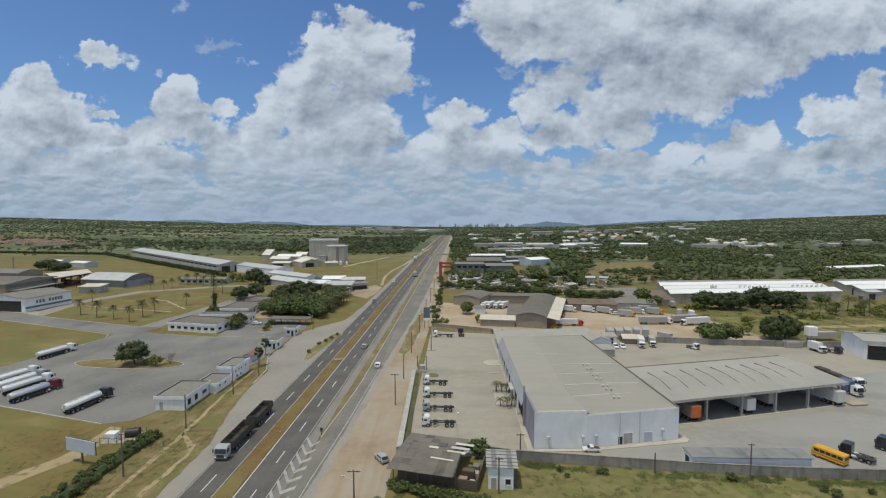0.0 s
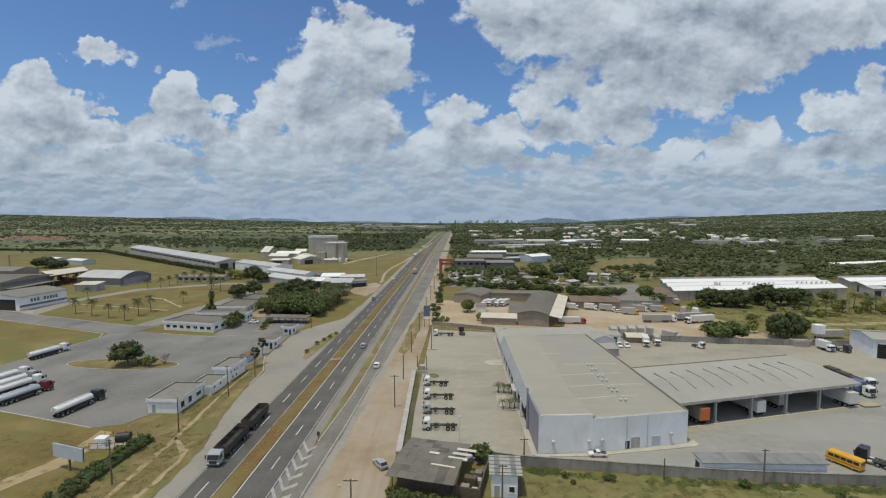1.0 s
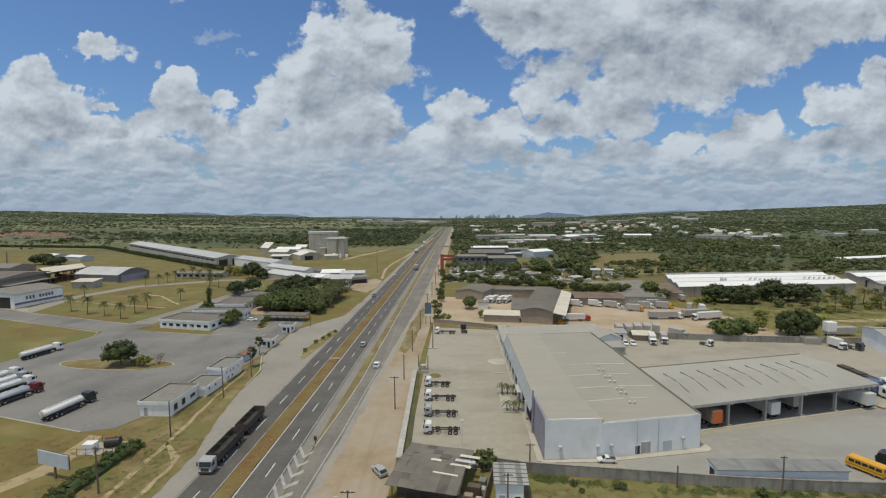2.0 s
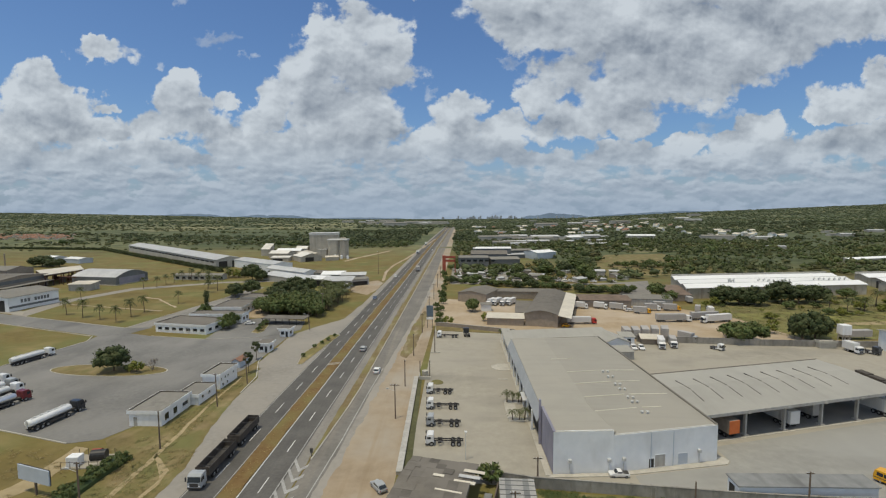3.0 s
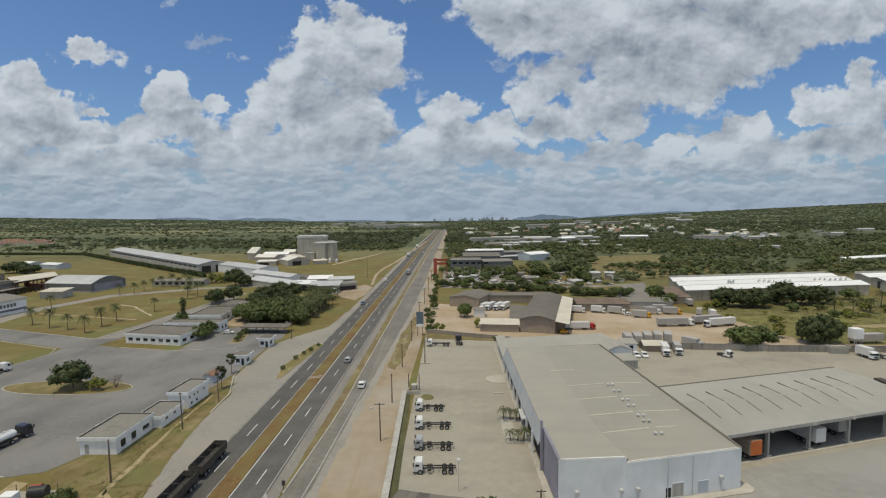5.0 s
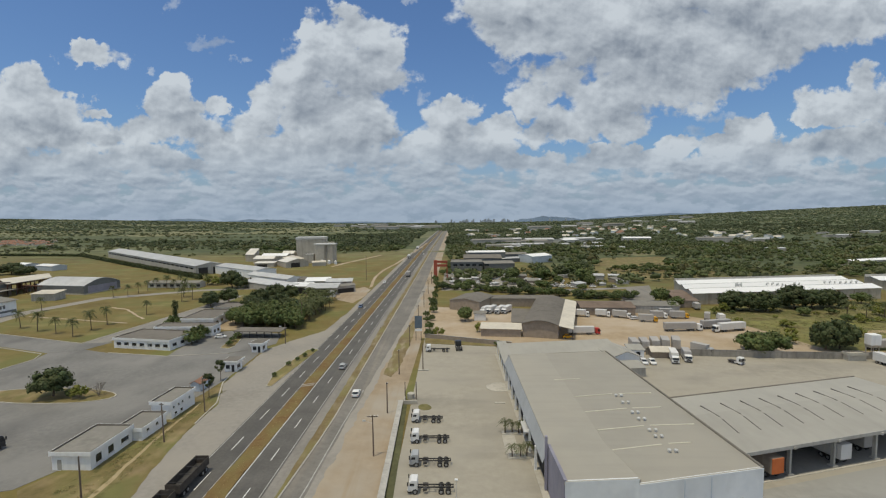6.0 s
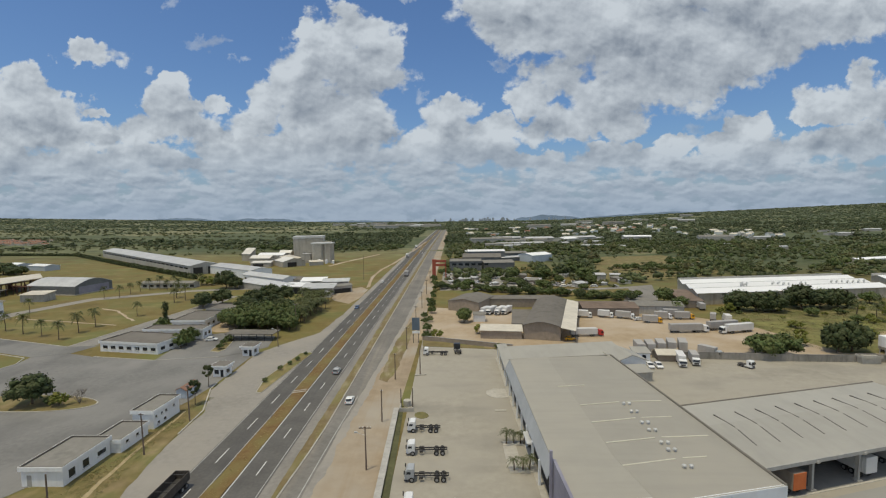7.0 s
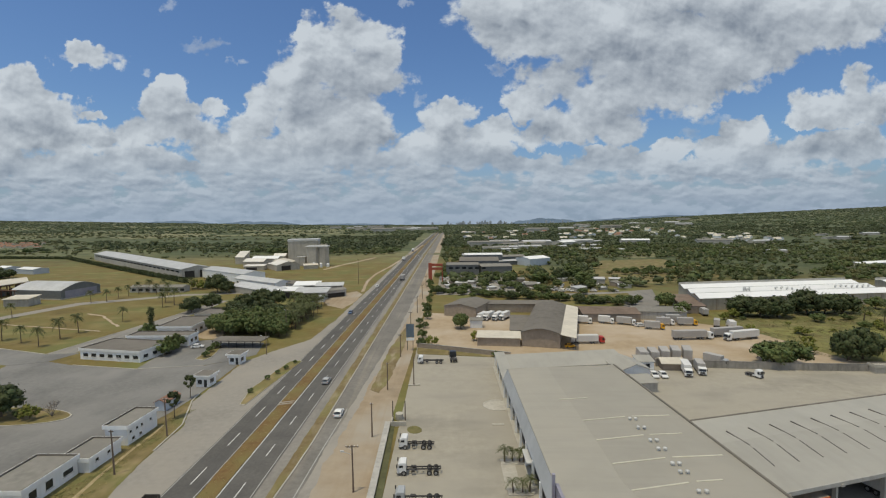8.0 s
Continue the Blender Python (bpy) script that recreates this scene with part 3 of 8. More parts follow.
def make_ground():
    bm = bmesh.new()
    xs = [-9000, -6500] + list(range(-5000, -600, 200)) + list(range(-600, 601, 50)) + list(range(800, 5001, 200)) + [6500, 9000]
    ys = [-3000, -1000, -400] + list(range(-100, 700, 50)) + list(range(700, 4800, 100)) + [4800]
    grid = [[bm.verts.new((x, y, land(x, y))) for x in xs] for y in ys]
    for r0, r1 in zip(grid, grid[1:]):
        for i in range(len(xs) - 1):
            bm.faces.new((r0[i], r0[i + 1], r1[i + 1], r1[i]))
    ob = part("ground", bm, "ground")
    for p in ob.data.polygons:
        p.use_smooth = True
    return tagged(ob, "dry yellow-green pasture and scrub reaching the horizon", "ground", kind="structure")


make_ground()


def slant(y):
    """The highway bears slightly to the east."""
    return 0.0105 * (y - 120)


def strip(name, edges, y0, y1, top, material, label, category, skirt=0.3, wild=(0.0, 0.0)):
    """A band along the road between two x edges (numbers or functions of y) that follows the land; wild: how far each edge strays."""
    e0, e1 = [e if callable(e) else (lambda y, e=e: e) for e in edges]
    bm = bmesh.new()
    ys, y = [], y0
    while y < y1:
        ys.append(y)
        y += (1.3 if max(wild) and 45 < y else 12) if y < 330 else 50 if y < 700 else 150
    ys.append(y1)
    rows = []
    for y in ys:
        z = land(-37, y) + top
        a, b = [e(y) + slant(y) + k * (noise.noise(Vector((y / 7, e(y), top))) + 0.7 * noise.noise(Vector((y / 1.9, e(y), 5.0)))) for e, k in zip((e0, e1), wild)]
        rows.append([bm.verts.new(p) for p in ((a, y, z - skirt), (a, y, z), (b, y, z), (b, y, z - skirt))])
    for r0, r1 in zip(rows, rows[1:]):
        for i in range(3):
            bm.faces.new((r0[i], r0[i + 1], r1[i + 1], r1[i]))
    for r in (rows[0], rows[-1]):
        bm.faces.new(r)
    return tagged(part(name, bm, material), label, category, kind="structure")


def edge(*pts):
    """A line x(y) through points (y, x)."""
    def f(y):
        if y <= pts[0][0]:
            return pts[0][1]
        for (ya, xa), (yb, xb) in zip(pts, pts[1:]):
            if y <= yb:
                return xa + (xb - xa) * (y - ya) / (yb - ya)
        return pts[-1][1]
    return f


END = 4500
road_w = strip("road", (-45.3, -39.2), -150, END, 0.06, "asphalt", "worn dark asphalt carriageway with dashed white lane marks", "road")
road_e = strip("road", (-35.9, -29.6), -150, END, 0.06, "asphalt", "dark asphalt carriageway with dashed marks and white edge line", "road")
strip("median", (-39.2, -35.9), -150, END, 0.16, "median", "raised dry orange-brown earth median between the carriageways", "median", wild=(0.3, 0.3))
strip("shoulder", (edge((60, -48.5), (94, -50.0), (110, -53.7), (128, -55.8), (142, -56.6), (156, -62), (188, -63), (200, -58), (215, -49.5), (250, -48), (400, -48)), -45.3), -150, END, 0.04, "shoulder", "pale worn paved shoulder widening to a truck apron", "shoulder", wild=(0.5, 0.0))
strip("shoulder", (-29.6, edge((60, -27.9), (98, -27.4), (110, -27.0))), -150, END, 0.04, "old_asphalt", "grey paved shoulder beside the east carriageway", "shoulder")
strip("separator", (-27.4, edge((97, -27.2), (128, -25.35))), 97, END, 0.18, "drygrass", "narrow dry grass separator strip with tufts", "separator", wild=(0.22, 0.12))
strip("kerb", (edge((97, -27.1), (128, -25.3)), edge((97, -26.85), (128, -25.05))), 97, 700, 0.2, "kerb", "pale worn kerb along the separator", "kerb")
SERVICE_W, SERVICE_E = edge((60, -27.9), (97, -27.0), (128, -25.1)), edge((60, -24.2), (84, -23.5), (102, -22.5), (128, -21.9), (170, -20.4), (230, -18.0), (330, -16.5))
strip("service_road", (SERVICE_W, SERVICE_E), -150, END, 0.045, "service", "dusty grey service road", "road", wild=(0.0, 0.35))
strip("dirt_verge", (lambda y: SERVICE_E(y) - 2.2, edge((80, -9.7), (142, -10.4), (190, -9.6))), -150, 1400, 0.03, "dirt", "bare orange dirt verge with tyre tracks", "dirt verge")


for y in (152.4, 153.6):
    m_x = slant(y)
    flat("kerb", [(-39.4 + m_x, y), (-36.0 + m_x, y + 1.2), (-36.0 + m_x, y + 1.5), (-39.4 + m_x, y + 0.35)], 0.26, "kerb", "pale kerb of a cut through the median", "kerb")


def dash(parent, w, l, material):
    return part("lane_mark", box(-w / 2, w / 2, 0, l, 0, 0.012), material, parent)


def marks(parent, x, y0, y1, step, l, w=0.18, material="paintline"):
    first = None
    y = y0
    while y < y1:
        m = pose(x + slant(y), y, land(-37, y) + 0.062, 0, 0, -0.6)
        if first is None:
            first = dash(parent, w, l, material)
            first.matrix_basis = m
        else:
            share("lane_mark", first, parent, m)
        y += step


marks(road_w, -42.15, 47.8, 460, 14.05, 5.6)
marks(road_e, -32.65, 44.3, 460, 13.9, 4.7)


def line(parent, x, y0, y1, w, material="paintline"):
    bm = bmesh.new()
    ys = list(range(y0, 700, 25)) + list(range(700, y1, 150))
    rows = [[bm.verts.new((x + slant(y) + s * w / 2, y, land(-37, y) + 0.074)) for s in (-1, 1)] for y in ys]
    for a, b in zip(rows, rows[1:]):
        bm.faces.new((a[0], a[1], b[1], b[0]))
    geom = bmesh.ops.extrude_face_region(bm, geom=list(bm.faces))
    for v in [g for g in geom["geom"] if isinstance(g, bmesh.types.BMVert)]:
        v.co.z -= 0.01
    part("edge_line", bm, material, parent, "painted edge line")


line(road_w, -45.05, -100, 1500, 0.16, "fadedline")
line(road_w, -39.45, -100, 1500, 0.16, "fadedline")
line(road_e, -35.65, -100, 2500, 0.2)
line(road_e, -30.0, -100, 1500, 0.16, "fadedline")

# chevrons of the painted nose where the separator begins, their points towards the oncoming traffic
for k in range(13):
    y = 51.5 + k * 3.42
    c = -28.0 + slant(y)
    reach = min(2.0, 2.0 - 0.06 * (y - 80))
    for dx, dy in ((-2.05, 3.9), (reach, 1.7)):
        bm = prism([(c, y), (c + dx, y + dy), (c + dx, y + dy + 1.15), (c, y + 1.15)], "z", 0.045, 0.064)
        part("chevron", bm, "fadedline", road_e, "worn white painted chevron")
strip("gravel_edge", (lambda y: SERVICE_E(y) - 0.5, lambda y: SERVICE_E(y) + 1.7), 40, 330, 0.037, "shoulder", "pale loose gravel beside the service road", "gravel", wild=(0.2, 0.9))
strip("edge_line", (lambda y: SERVICE_E(y) - 0.65, lambda y: SERVICE_E(y) - 0.45), 45, 150, 0.06, "fadedline", "worn white edge line of the service road", "road marking", 0.02)

# ---- paved areas ----
flat("yard", [(-8.2, 90.5), (14, 88.6), (34, 86.3), (49, 84.6), (63, 83.5), (81, 82.8), (130, 80.5), (230, 80), (230, 170), (150, 172.5), (107, 175), (66, 180), (46, 185), (20, 192), (-7.6, 203)], 0.06, "concrete", "pale stained concrete truck yard", "yard")
flat("grey_yard", [(33, 87.2), (49, 84.9), (63, 83.8), (81, 83.1), (130, 80.8), (229, 80.3), (229, 150), (135, 146), (112, 136), (104, 117.5), (52.6, 103.2), (52.8, 97.5), (51.6, 96.2), (33, 92.4)], 0.066, "greyyard", "grey stained paving before the loading canopy", "yard")
flat("sandy_yard", [(-9.5, 203), (-7.6, 203.2), (20, 192.2), (46, 185.2), (66, 180.2), (107, 175.2), (150, 172.7), (205, 171), (205, 178), (128, 183), (121, 222), (98, 246), (62, 250), (34, 252), (-7, 262)], 0.045, "sand", "sandy yellow earth lorry park", "yard")
flat("field", [(6.5, 30), (230, 30), (230, 79.4), (130, 79.8), (81, 82.2), (63, 82.9), (49, 84), (34, 85.6), (14, 87.8), (6.5, 88)], 0.05, "greengrass", "rough green grass field outside the yard wall", "grass")
flat("lot", [(-150, 123), (-113, 112), (-80, 102.4), (-74, 104.3), (-70.5, 112), (-69.5, 122), (-67.5, 133), (-63.5, 148), (-62.5, 160), (-63, 187), (-66, 190), (-73.4, 184.5), (-93, 181.4), (-116, 186), (-127, 190), (-137, 186), (-135.5, 178.9), (-142, 142)], 0.05, "lot_asphalt", "grey worn asphalt tanker parking lot", "parking lot")
flat("lane", [(-137, 186.2), (-127, 190.2), (-124, 200), (-134.8, 198.1), (-195.4, 218.5), (-262, 243), (-268, 236), (-208.3, 210.9)], 0.045, "lot_asphalt", "grey works lane across the lawns", "road")
flat("lane", [(-134.6, 198.4), (-126, 199), (-119, 240), (-118, 300), (-124, 300), (-126, 262)], 0.04, "old_asphalt", "narrow grey lane beside the lawn", "road")
flat("lane", [(-196, 218.9), (-206, 222.5), (-211, 256), (-200, 297), (-155, 323), (-118, 330), (-118, 324), (-153, 317), (-193, 291), (-203, 256)], 0.04, "shoulder", "pale dusty lane round the lawn", "road")
flat("forecourt", [(-66, 190.2), (-73.4, 184.9), (-93, 181.9), (-95, 200), (-92, 214), (-84, 217), (-64.5, 211), (-61.5, 196)], 0.055, "lot_asphalt", "grey asphalt car park by the office", "parking lot")
flat("apron", [(-200, 222), (-206, 230), (-240, 243), (-246, 236)], 0.05, "concrete", "pale concrete apron before the works hall", "apron")
flat("clearing", [(-59.6, 284), (-49.5, 274), (-46.5, 290), (-46.8, 318), (-52, 328), (-64, 316), (-66, 303)], 0.035, "dirt", "bare earth clearing by the road", "clearing")
flat("bare_patch", [(-96.6, 221), (-90, 217.4), (-85, 217.6), (-85, 225.5), (-90.5, 233), (-96.4, 241)], 0.06, "sand", "bare sandy patch between office and trees", "bare ground")
flat("dry_patch", [(-17.8, 162.5), (-15.2, 160.2), (-13.6, 169), (-12.6, 194), (-11.6, 228), (-14.2, 232), (-17, 203), (-17.4, 180)], 0.07, "drygrass", "dry brown grass patch on the dirt verge", "grass")
flat("verge", [(-48.7, 30), (-50.0, 93.7), (-53.7, 110.5), (-55.8, 128.5), (-56.6, 142), (-61.8, 156), (-62.9, 150), (-67, 133), (-69, 122), (-70, 112), (-73, 104), (-66, 97), (-62, 74), (-62, 30)], 0.055, "verge", "dry grass verge between the lot and the road", "verge")
for pts in ([(-57.6, 60), (-58.6, 97), (-60.7, 123), (-61.2, 142), (-60.6, 142), (-60.0, 123), (-57.6, 97), (-56.6, 60)], [(-53, 74), (-52.6, 90), (-58, 97), (-58.6, 99), (-52.4, 92.5), (-51.8, 88), (-51.9, 74)]):
    flat("footpath", pts, 0.07, "drypath", "trodden sandy footpath in the verge", "path")
for pts in ([(-197, 247), (-140, 232), (-140, 231), (-197, 246)], [(-172, 268), (-160, 262), (-138, 240), (-138.8, 239.4), (-160.6, 261), (-172.4, 266.8)]):
    flat("footpath", pts, 0.03, "sand", "trodden sandy path across the lawn", "path")
flat("earth_track", [(-49.2, 326), (-54, 377), (-53.4, 418), (-48.6, 468), (-42.2, 572), (-33.6, 768), (-31, 768), (-39.4, 572), (-46.4, 468), (-51.4, 418), (-52, 377), (-47.4, 328)], 0.03, "sand", "sandy track along the highway", "path")
flat("earth_track", [(-104, 449), (-97.3, 482), (-86, 521), (-76, 560), (-73, 559), (-83, 519), (-94.3, 480), (-101, 445)], 0.03, "sand", "sandy track to the silo plant", "path")


def kerb_ring(name, pts, label, fill=None, top=0.2, w=0.35):
    """A planted island: a raised bed inside a concrete kerb."""
    t = thing(name, label, "traffic island")
    n = len(pts)
    c = Vector((sum(p[0] for p in pts) / n, sum(p[1] for p in pts) / n))
    inner = [tuple(Vector(p) + (c - Vector(p)).normalized() * w) for p in pts]
    for i in range(n):
        bm = bmesh.new()
        j = (i + 1) % n
        a = [bm.verts.new((*q, z)) for q, z in ((pts[i], -0.1), (pts[i], top), (inner[i], top), (inner[i], -0.1))]
        b = [bm.verts.new((*q, z)) for q, z in ((pts[j], -0.1), (pts[j], top), (inner[j], top), (inner[j], -0.1))]
        for k in range(4):
            bm.faces.new((a[k], a[(k + 1) % 4], b[(k + 1) % 4], b[k]))
        bm.faces.new(a)
        bm.faces.new(b[::-1])
        part("kerb_stone", bm, "kerb", t)
    part("planting_bed", prism(inner, "z", -0.1, top - 0.04), fill or "verge", t)
    return t


def oval(x, y, rx, ry, n=20, rz=0):
    c, s = math.cos(radians(rz)), math.sin(radians(rz))
    return [(x + c * rx * math.cos(a) - s * ry * math.sin(a), y + s * rx * math.cos(a) + c * ry * math.sin(a)) for a in (2 * math.pi * i / n for i in range(n))]


flat("footpath", [(-84, 76), (-77, 87), (-76.6, 95), (-77, 101.4), (-73.8, 100.6), (-73.2, 94), (-72.4, 88), (-79, 75)], 0.03, "drypath", "bare sandy track to the water tanks", "path")
kerb_ring("traffic_island", oval(-104, 147.2, 18.5, 5.4, 24, -3), "long kerbed grass island with trees in the tanker lot")
kerb_ring("traffic_island", [(-47.2, 152.7), (-47.0, 155), (-43.6, 188), (-44.6, 189), (-47.5, 188), (-50.4, 163.6), (-48.6, 153)], "kerbed tapered grass island beside the highway")
kerb_ring("traffic_island", [(-79.6, 191), (-76.2, 189.8), (-75.2, 193), (-78, 207), (-80.6, 207.4), (-81, 205)], "small kerbed islet with shrubs in the car park")
kerb_ring("traffic_island", oval(15.0, 151.6, 3.6, 3.4, 20), "pale half-round kerbed platform by the warehouse", "kerb", 0.14)


def kerb_line(pts, label, w=0.3, h=0.17):
    t = thing("kerb", label, "kerb", kind="structure")
    for (xa, ya), (xb, yb) in zip(pts, pts[1:]):
        l = math.hypot(xb - xa, yb - ya)
        n = max(1, round(l / 6))
        first = None
        for k in range(n):
            m = pose(xa + (xb - xa) * k / n, ya + (yb - ya) * k / n, 0, 0, 0, math.degrees(math.atan2(yb - ya, xb - xa)))
            if first is None:
                first = part("kerb_stone", box(0.02, l / n - 0.02, -w / 2, w / 2, -0.1, h), "kerb", t)
                first.matrix_basis = m
            else:
                share("kerb_stone", first, t, m)


kerb_line([(-150, 123), (-113, 112), (-80, 102.4)], "pale kerb at the south edge of the lot")
kerb_line([(-142, 142), (-135.5, 178.9), (-138.5, 185.3), (-208.3, 210.7), (-262, 230)], "pale kerb along the lawn")
kerb_line([(-134.6, 198.3), (-195.4, 218.7)], "pale kerb along the palm lawn")
kerb_line([(-134.6, 198.6), (-126.2, 262), (-124, 300)], "pale kerb beside the narrow lane")
kerb_line([(-116, 186.2), (-93, 181.6), (-73.6, 184.6)], "pale kerb before the office")
kerb_line([(-56.0, 130), (-56.8, 142), (-62.0, 156), (-62.6, 161)], "pale kerb at the mouth of the lot")

# ---- walls and posts ----
def wall_run(name, pts, h, t, material, label, piers=0.0, base=0.0):
    """A free-standing yard wall along a line, with a coping, and piers every so many metres."""
    w = thing(name, label, "wall", kind="structure")
    for (xa, ya), (xb, yb) in zip(pts, pts[1:]):
        d = Vector((xb - xa, yb - ya))
        l, rot = d.length, math.degrees(math.atan2(d.y, d.x))
        m = pose(xa, ya, base, 0, 0, rot)
        o = part("wall_panel", box(0, l, -t / 2, t / 2, -0.2, h), material, w)
        o.matrix_basis = m
        o = part("coping", box(0, l, -t / 2 - 0.05, t / 2 + 0.05, h, h + 0.08), "yardwall" if material == "yardwall" else "greywall", w)
        o.matrix_basis = m
        if piers:
            first = None
            for k in range(int(l / piers) + 1):
                q = m @ Matrix.Translation((k * piers, 0, 0))
                if first is None:
                    first = part("pier", box(-0.15, 0.15, -t / 2 - 0.1, t / 2 + 0.1, -0.2, h + 0.12), material, w)
                    first.matrix_basis = q
                else:
                    share("pier", first, w, q)
    return w


wall_run("wall_west", [(-9.6, 92), (-10.5, 141.5)], 0.6, 1.1, "concrete", "low broad pale concrete wall along the yard edge")
flat("grass_strip", [(-9.0, 92), (-7.6, 92), (-8.3, 122), (-8.9, 141), (-9.9, 141)], 0.1, "dampgrass", "green strip inside the yard wall", "grass")
wall_run("wall_south", [(6.2, 90.4), (14.2, 88.3), (34, 86), (49.2, 84.2), (63.3, 83.2), (81.4, 82.5), (130, 80.2), (228, 79.7)], 2.0, 0.2, "yardwall", "weathered grey block wall between yard and field", 3.2)
wall_run("wall_north", [(66, 180.1), (107, 175.1), (126, 173.8), (150, 172.6), (228, 170)], 2.2, 0.22, "yardwall", "weathered grey block wall behind the truck yard", 3.4)
wall_run("wall_northwest", [(-7.6, 203.1), (20, 192.1), (23.5, 190.8)], 1.6, 0.25, "brownwall", "low brownish retaining wall of the sandy yard", 0)
flat("planted_bank", [(-7.4, 202.4), (20, 191.5), (20, 190.2), (-6.9, 195)], 0.2, "verge", "dry grassy bank below the retaining wall", "grass")


def cladding(name, label, quad, h, material, category="building", group=""):
    t = thing(name, label, category, group=group)
    part("wall", prism(quad, "z", -0.2, h), material, t)
    return t


def slab_roof(t, pts, label, material, thick=0.25, name="roof"):
    """A thin roof over an outline of (x, y, z) points."""
    bm = bmesh.new()
    lo, hi = [bm.verts.new((x, y, z - thick)) for x, y, z in pts], [bm.verts.new(p) for p in pts]
    n = len(pts)
    bm.faces.new(hi)
    bm.faces.new(lo[::-1])
    for i in range(n):
        bm.faces.new((lo[i], lo[(i + 1) % n], hi[(i + 1) % n], hi[i]))
    return part(name, bm, material, t, label)


def pane(t, face, u, z0, w, h, name="window", material="glass", depth=0.06, frame_material="white"):
    """A window in a wall face ((xa, ya), (xb, yb)), u metres along it: a frame with a sill, and a pane set back in it."""
    (xa, ya), (xb, yb) = face
    d = Vector((xb - xa, yb - ya)).normalized()
    rot = math.degrees(math.atan2(d.y, d.x))
    m = pose(xa + d.x * u, ya + d.y * u, z0, 0, 0, rot)
    bm = bmesh.new()
    for a in ((-0.08, 0, -0.08, h + 0.08), (w, w + 0.08, -0.08, h + 0.08), (0, w, -0.08, 0), (0, w, h, h + 0.08)):
        bx(bm, a[0], a[1], -depth, 0.05, a[2], a[3])
    f = part(name, bm, frame_material, t)
    f.matrix_basis = m
    part("pane" if name == "window" else "leaf", box(0, w, -0.02, 0.03, 0, h), material, f)
    if name == "window":
        part("sill", box(-0.12, w + 0.12, -depth - 0.08, 0, -0.14, -0.08), "kerb", f)
    return f


# main warehouse
def warehouse():
    A, B, C, D, E = (18.3, 92.6), (29.3, 93.3), (50.3, 97.8), (46.2, 160.2), (18.2, 156.3)
    t = thing("warehouse", "large pale blue-white warehouse with beige sheet roof", "warehouse")
    part("front_wall", prism([A, B, (29.2, 93.8), (18.8, 93.1)], "z", -0.2, 8.0), "wallblue", t, "tall pale blue-white painted front wall")
    part("front_wall", prism([B, C, (50.2, 98.3), (29.2, 93.8)], "z", -0.2, 7.1), "wallblue", t, "stained pale blue-white front wall")
    part("side_wall", prism([C, D, (45.7, 160.0), (49.8, 98.3)], "z", -0.2, 6.8), "wallblue", t)
    part("back_wall", prism([D, E, (18.6, 155.8), (45.7, 159.7)], "z", -0.2, 6.8), "wallblue", t)
    part("side_wall", prism([(18.8, 93.1), (18.3, 93.1), (18.12, 104), (18.6, 104)], "z", -0.2, 8.0), "navy", t, "faded navy blue painted end of the west wall")
    # near-black panel painted in for the shade under the fascia
    part("side_wall", prism([(18.7, 104), (18.35, 104), (18.35, 156.2), (18.7, 156)], "z", -0.2, 7.3), "void", t, "near-black panel standing for the shaded loading front")
    # deep slanting fascia that shades the loading front
    slab_roof(t, [(18.4, 104, 7.46), (18.3, 157, 7.46), (16.95, 157, 4.7), (17.25, 104, 4.7)], "pale blue-grey slanting fascia", "fascia", 0.12, "fascia")
    slab_roof(t, [(17.0, 157.2, 4.3), (20.4, 157.2, 4.3), (20.3, 182, 4.3), (17.2, 182, 4.3)], "pale flat porch roof", "canopyroof", 0.2, "porch_roof")
    for y in (163, 169, 175, 181):
        part("post", box(17.4, 17.6, y, y + 0.2, -0.1, 4.1), "white", t)
    part("pillar", box(17.6, 18.0, 103.4, 103.9, 0, 9.6), "navy", t, "tall navy pylon")
    first = None
    for k in range(8):
        q = Matrix.Translation((17.25, 110 + k * 6.6, 0))
        if first is None:
            first = part("pillar", box(-0.2, 0.2, -0.2, 0.2, 0, 4.7), "white", t)
            first.matrix_basis = q
        else:
            share("pillar", first, t, q)
    slab_roof(t, [(18.3, 92.9, 7.55), (29.3, 93.5, 7.55), (29.9, 94.2, 7.5), (28.3, 105, 7.5), (28.3, 157.6, 7.5), (18.15, 156.3, 7.5), (18.25, 104, 7.5)], "beige sheet roof", "roof", 0.2)
    slab_roof(t, [(50.25, 98.1, 7.02), (46.1, 160.1, 7.02), (28.3, 157.6, 7.47), (28.3, 105, 7.47)], "beige sheet roof", "roof", 0.2)
    slab_roof(t, [(29.4, 93.8, 7.09), (50.25, 98.1, 7.04), (28.3, 105, 7.49)], "beige sheet roof", "roof", 0.2)
    bm = bmesh.new()
    for a, b in (((29.9, 94.2), (28.3, 105)), ((28.3, 105), (28.3, 112))):
        rod((*a, 7.46), (*b, 7.46), 0.07, seg=5, bm=bm)
    part("ridge_cap", bm, "roof", t)
    bm = bmesh.new()
    rod((50.25, 97.9, 7.12), (46.2, 160.2, 7.12), 0.22, seg=6, bm=bm)
    part("gutter", bm, "greyroof", t, "dark gutter along the canopy joint")
    bm = bmesh.new()
    rod((18.5, 92.75, 7.98), (29.2, 93.4, 7.98), 0.1, seg=5, bm=bm)
    part("coping", bm, "roof", t)
    part("coping", rod((29.3, 93.5, 7.1), (50.3, 98.0, 7.1), 0.1, seg=5), "roof", t)
    part("coping", rod((17.6, 156.0, 7.5), (46.2, 160.2, 7.3), 0.08, seg=5), "roof", t)
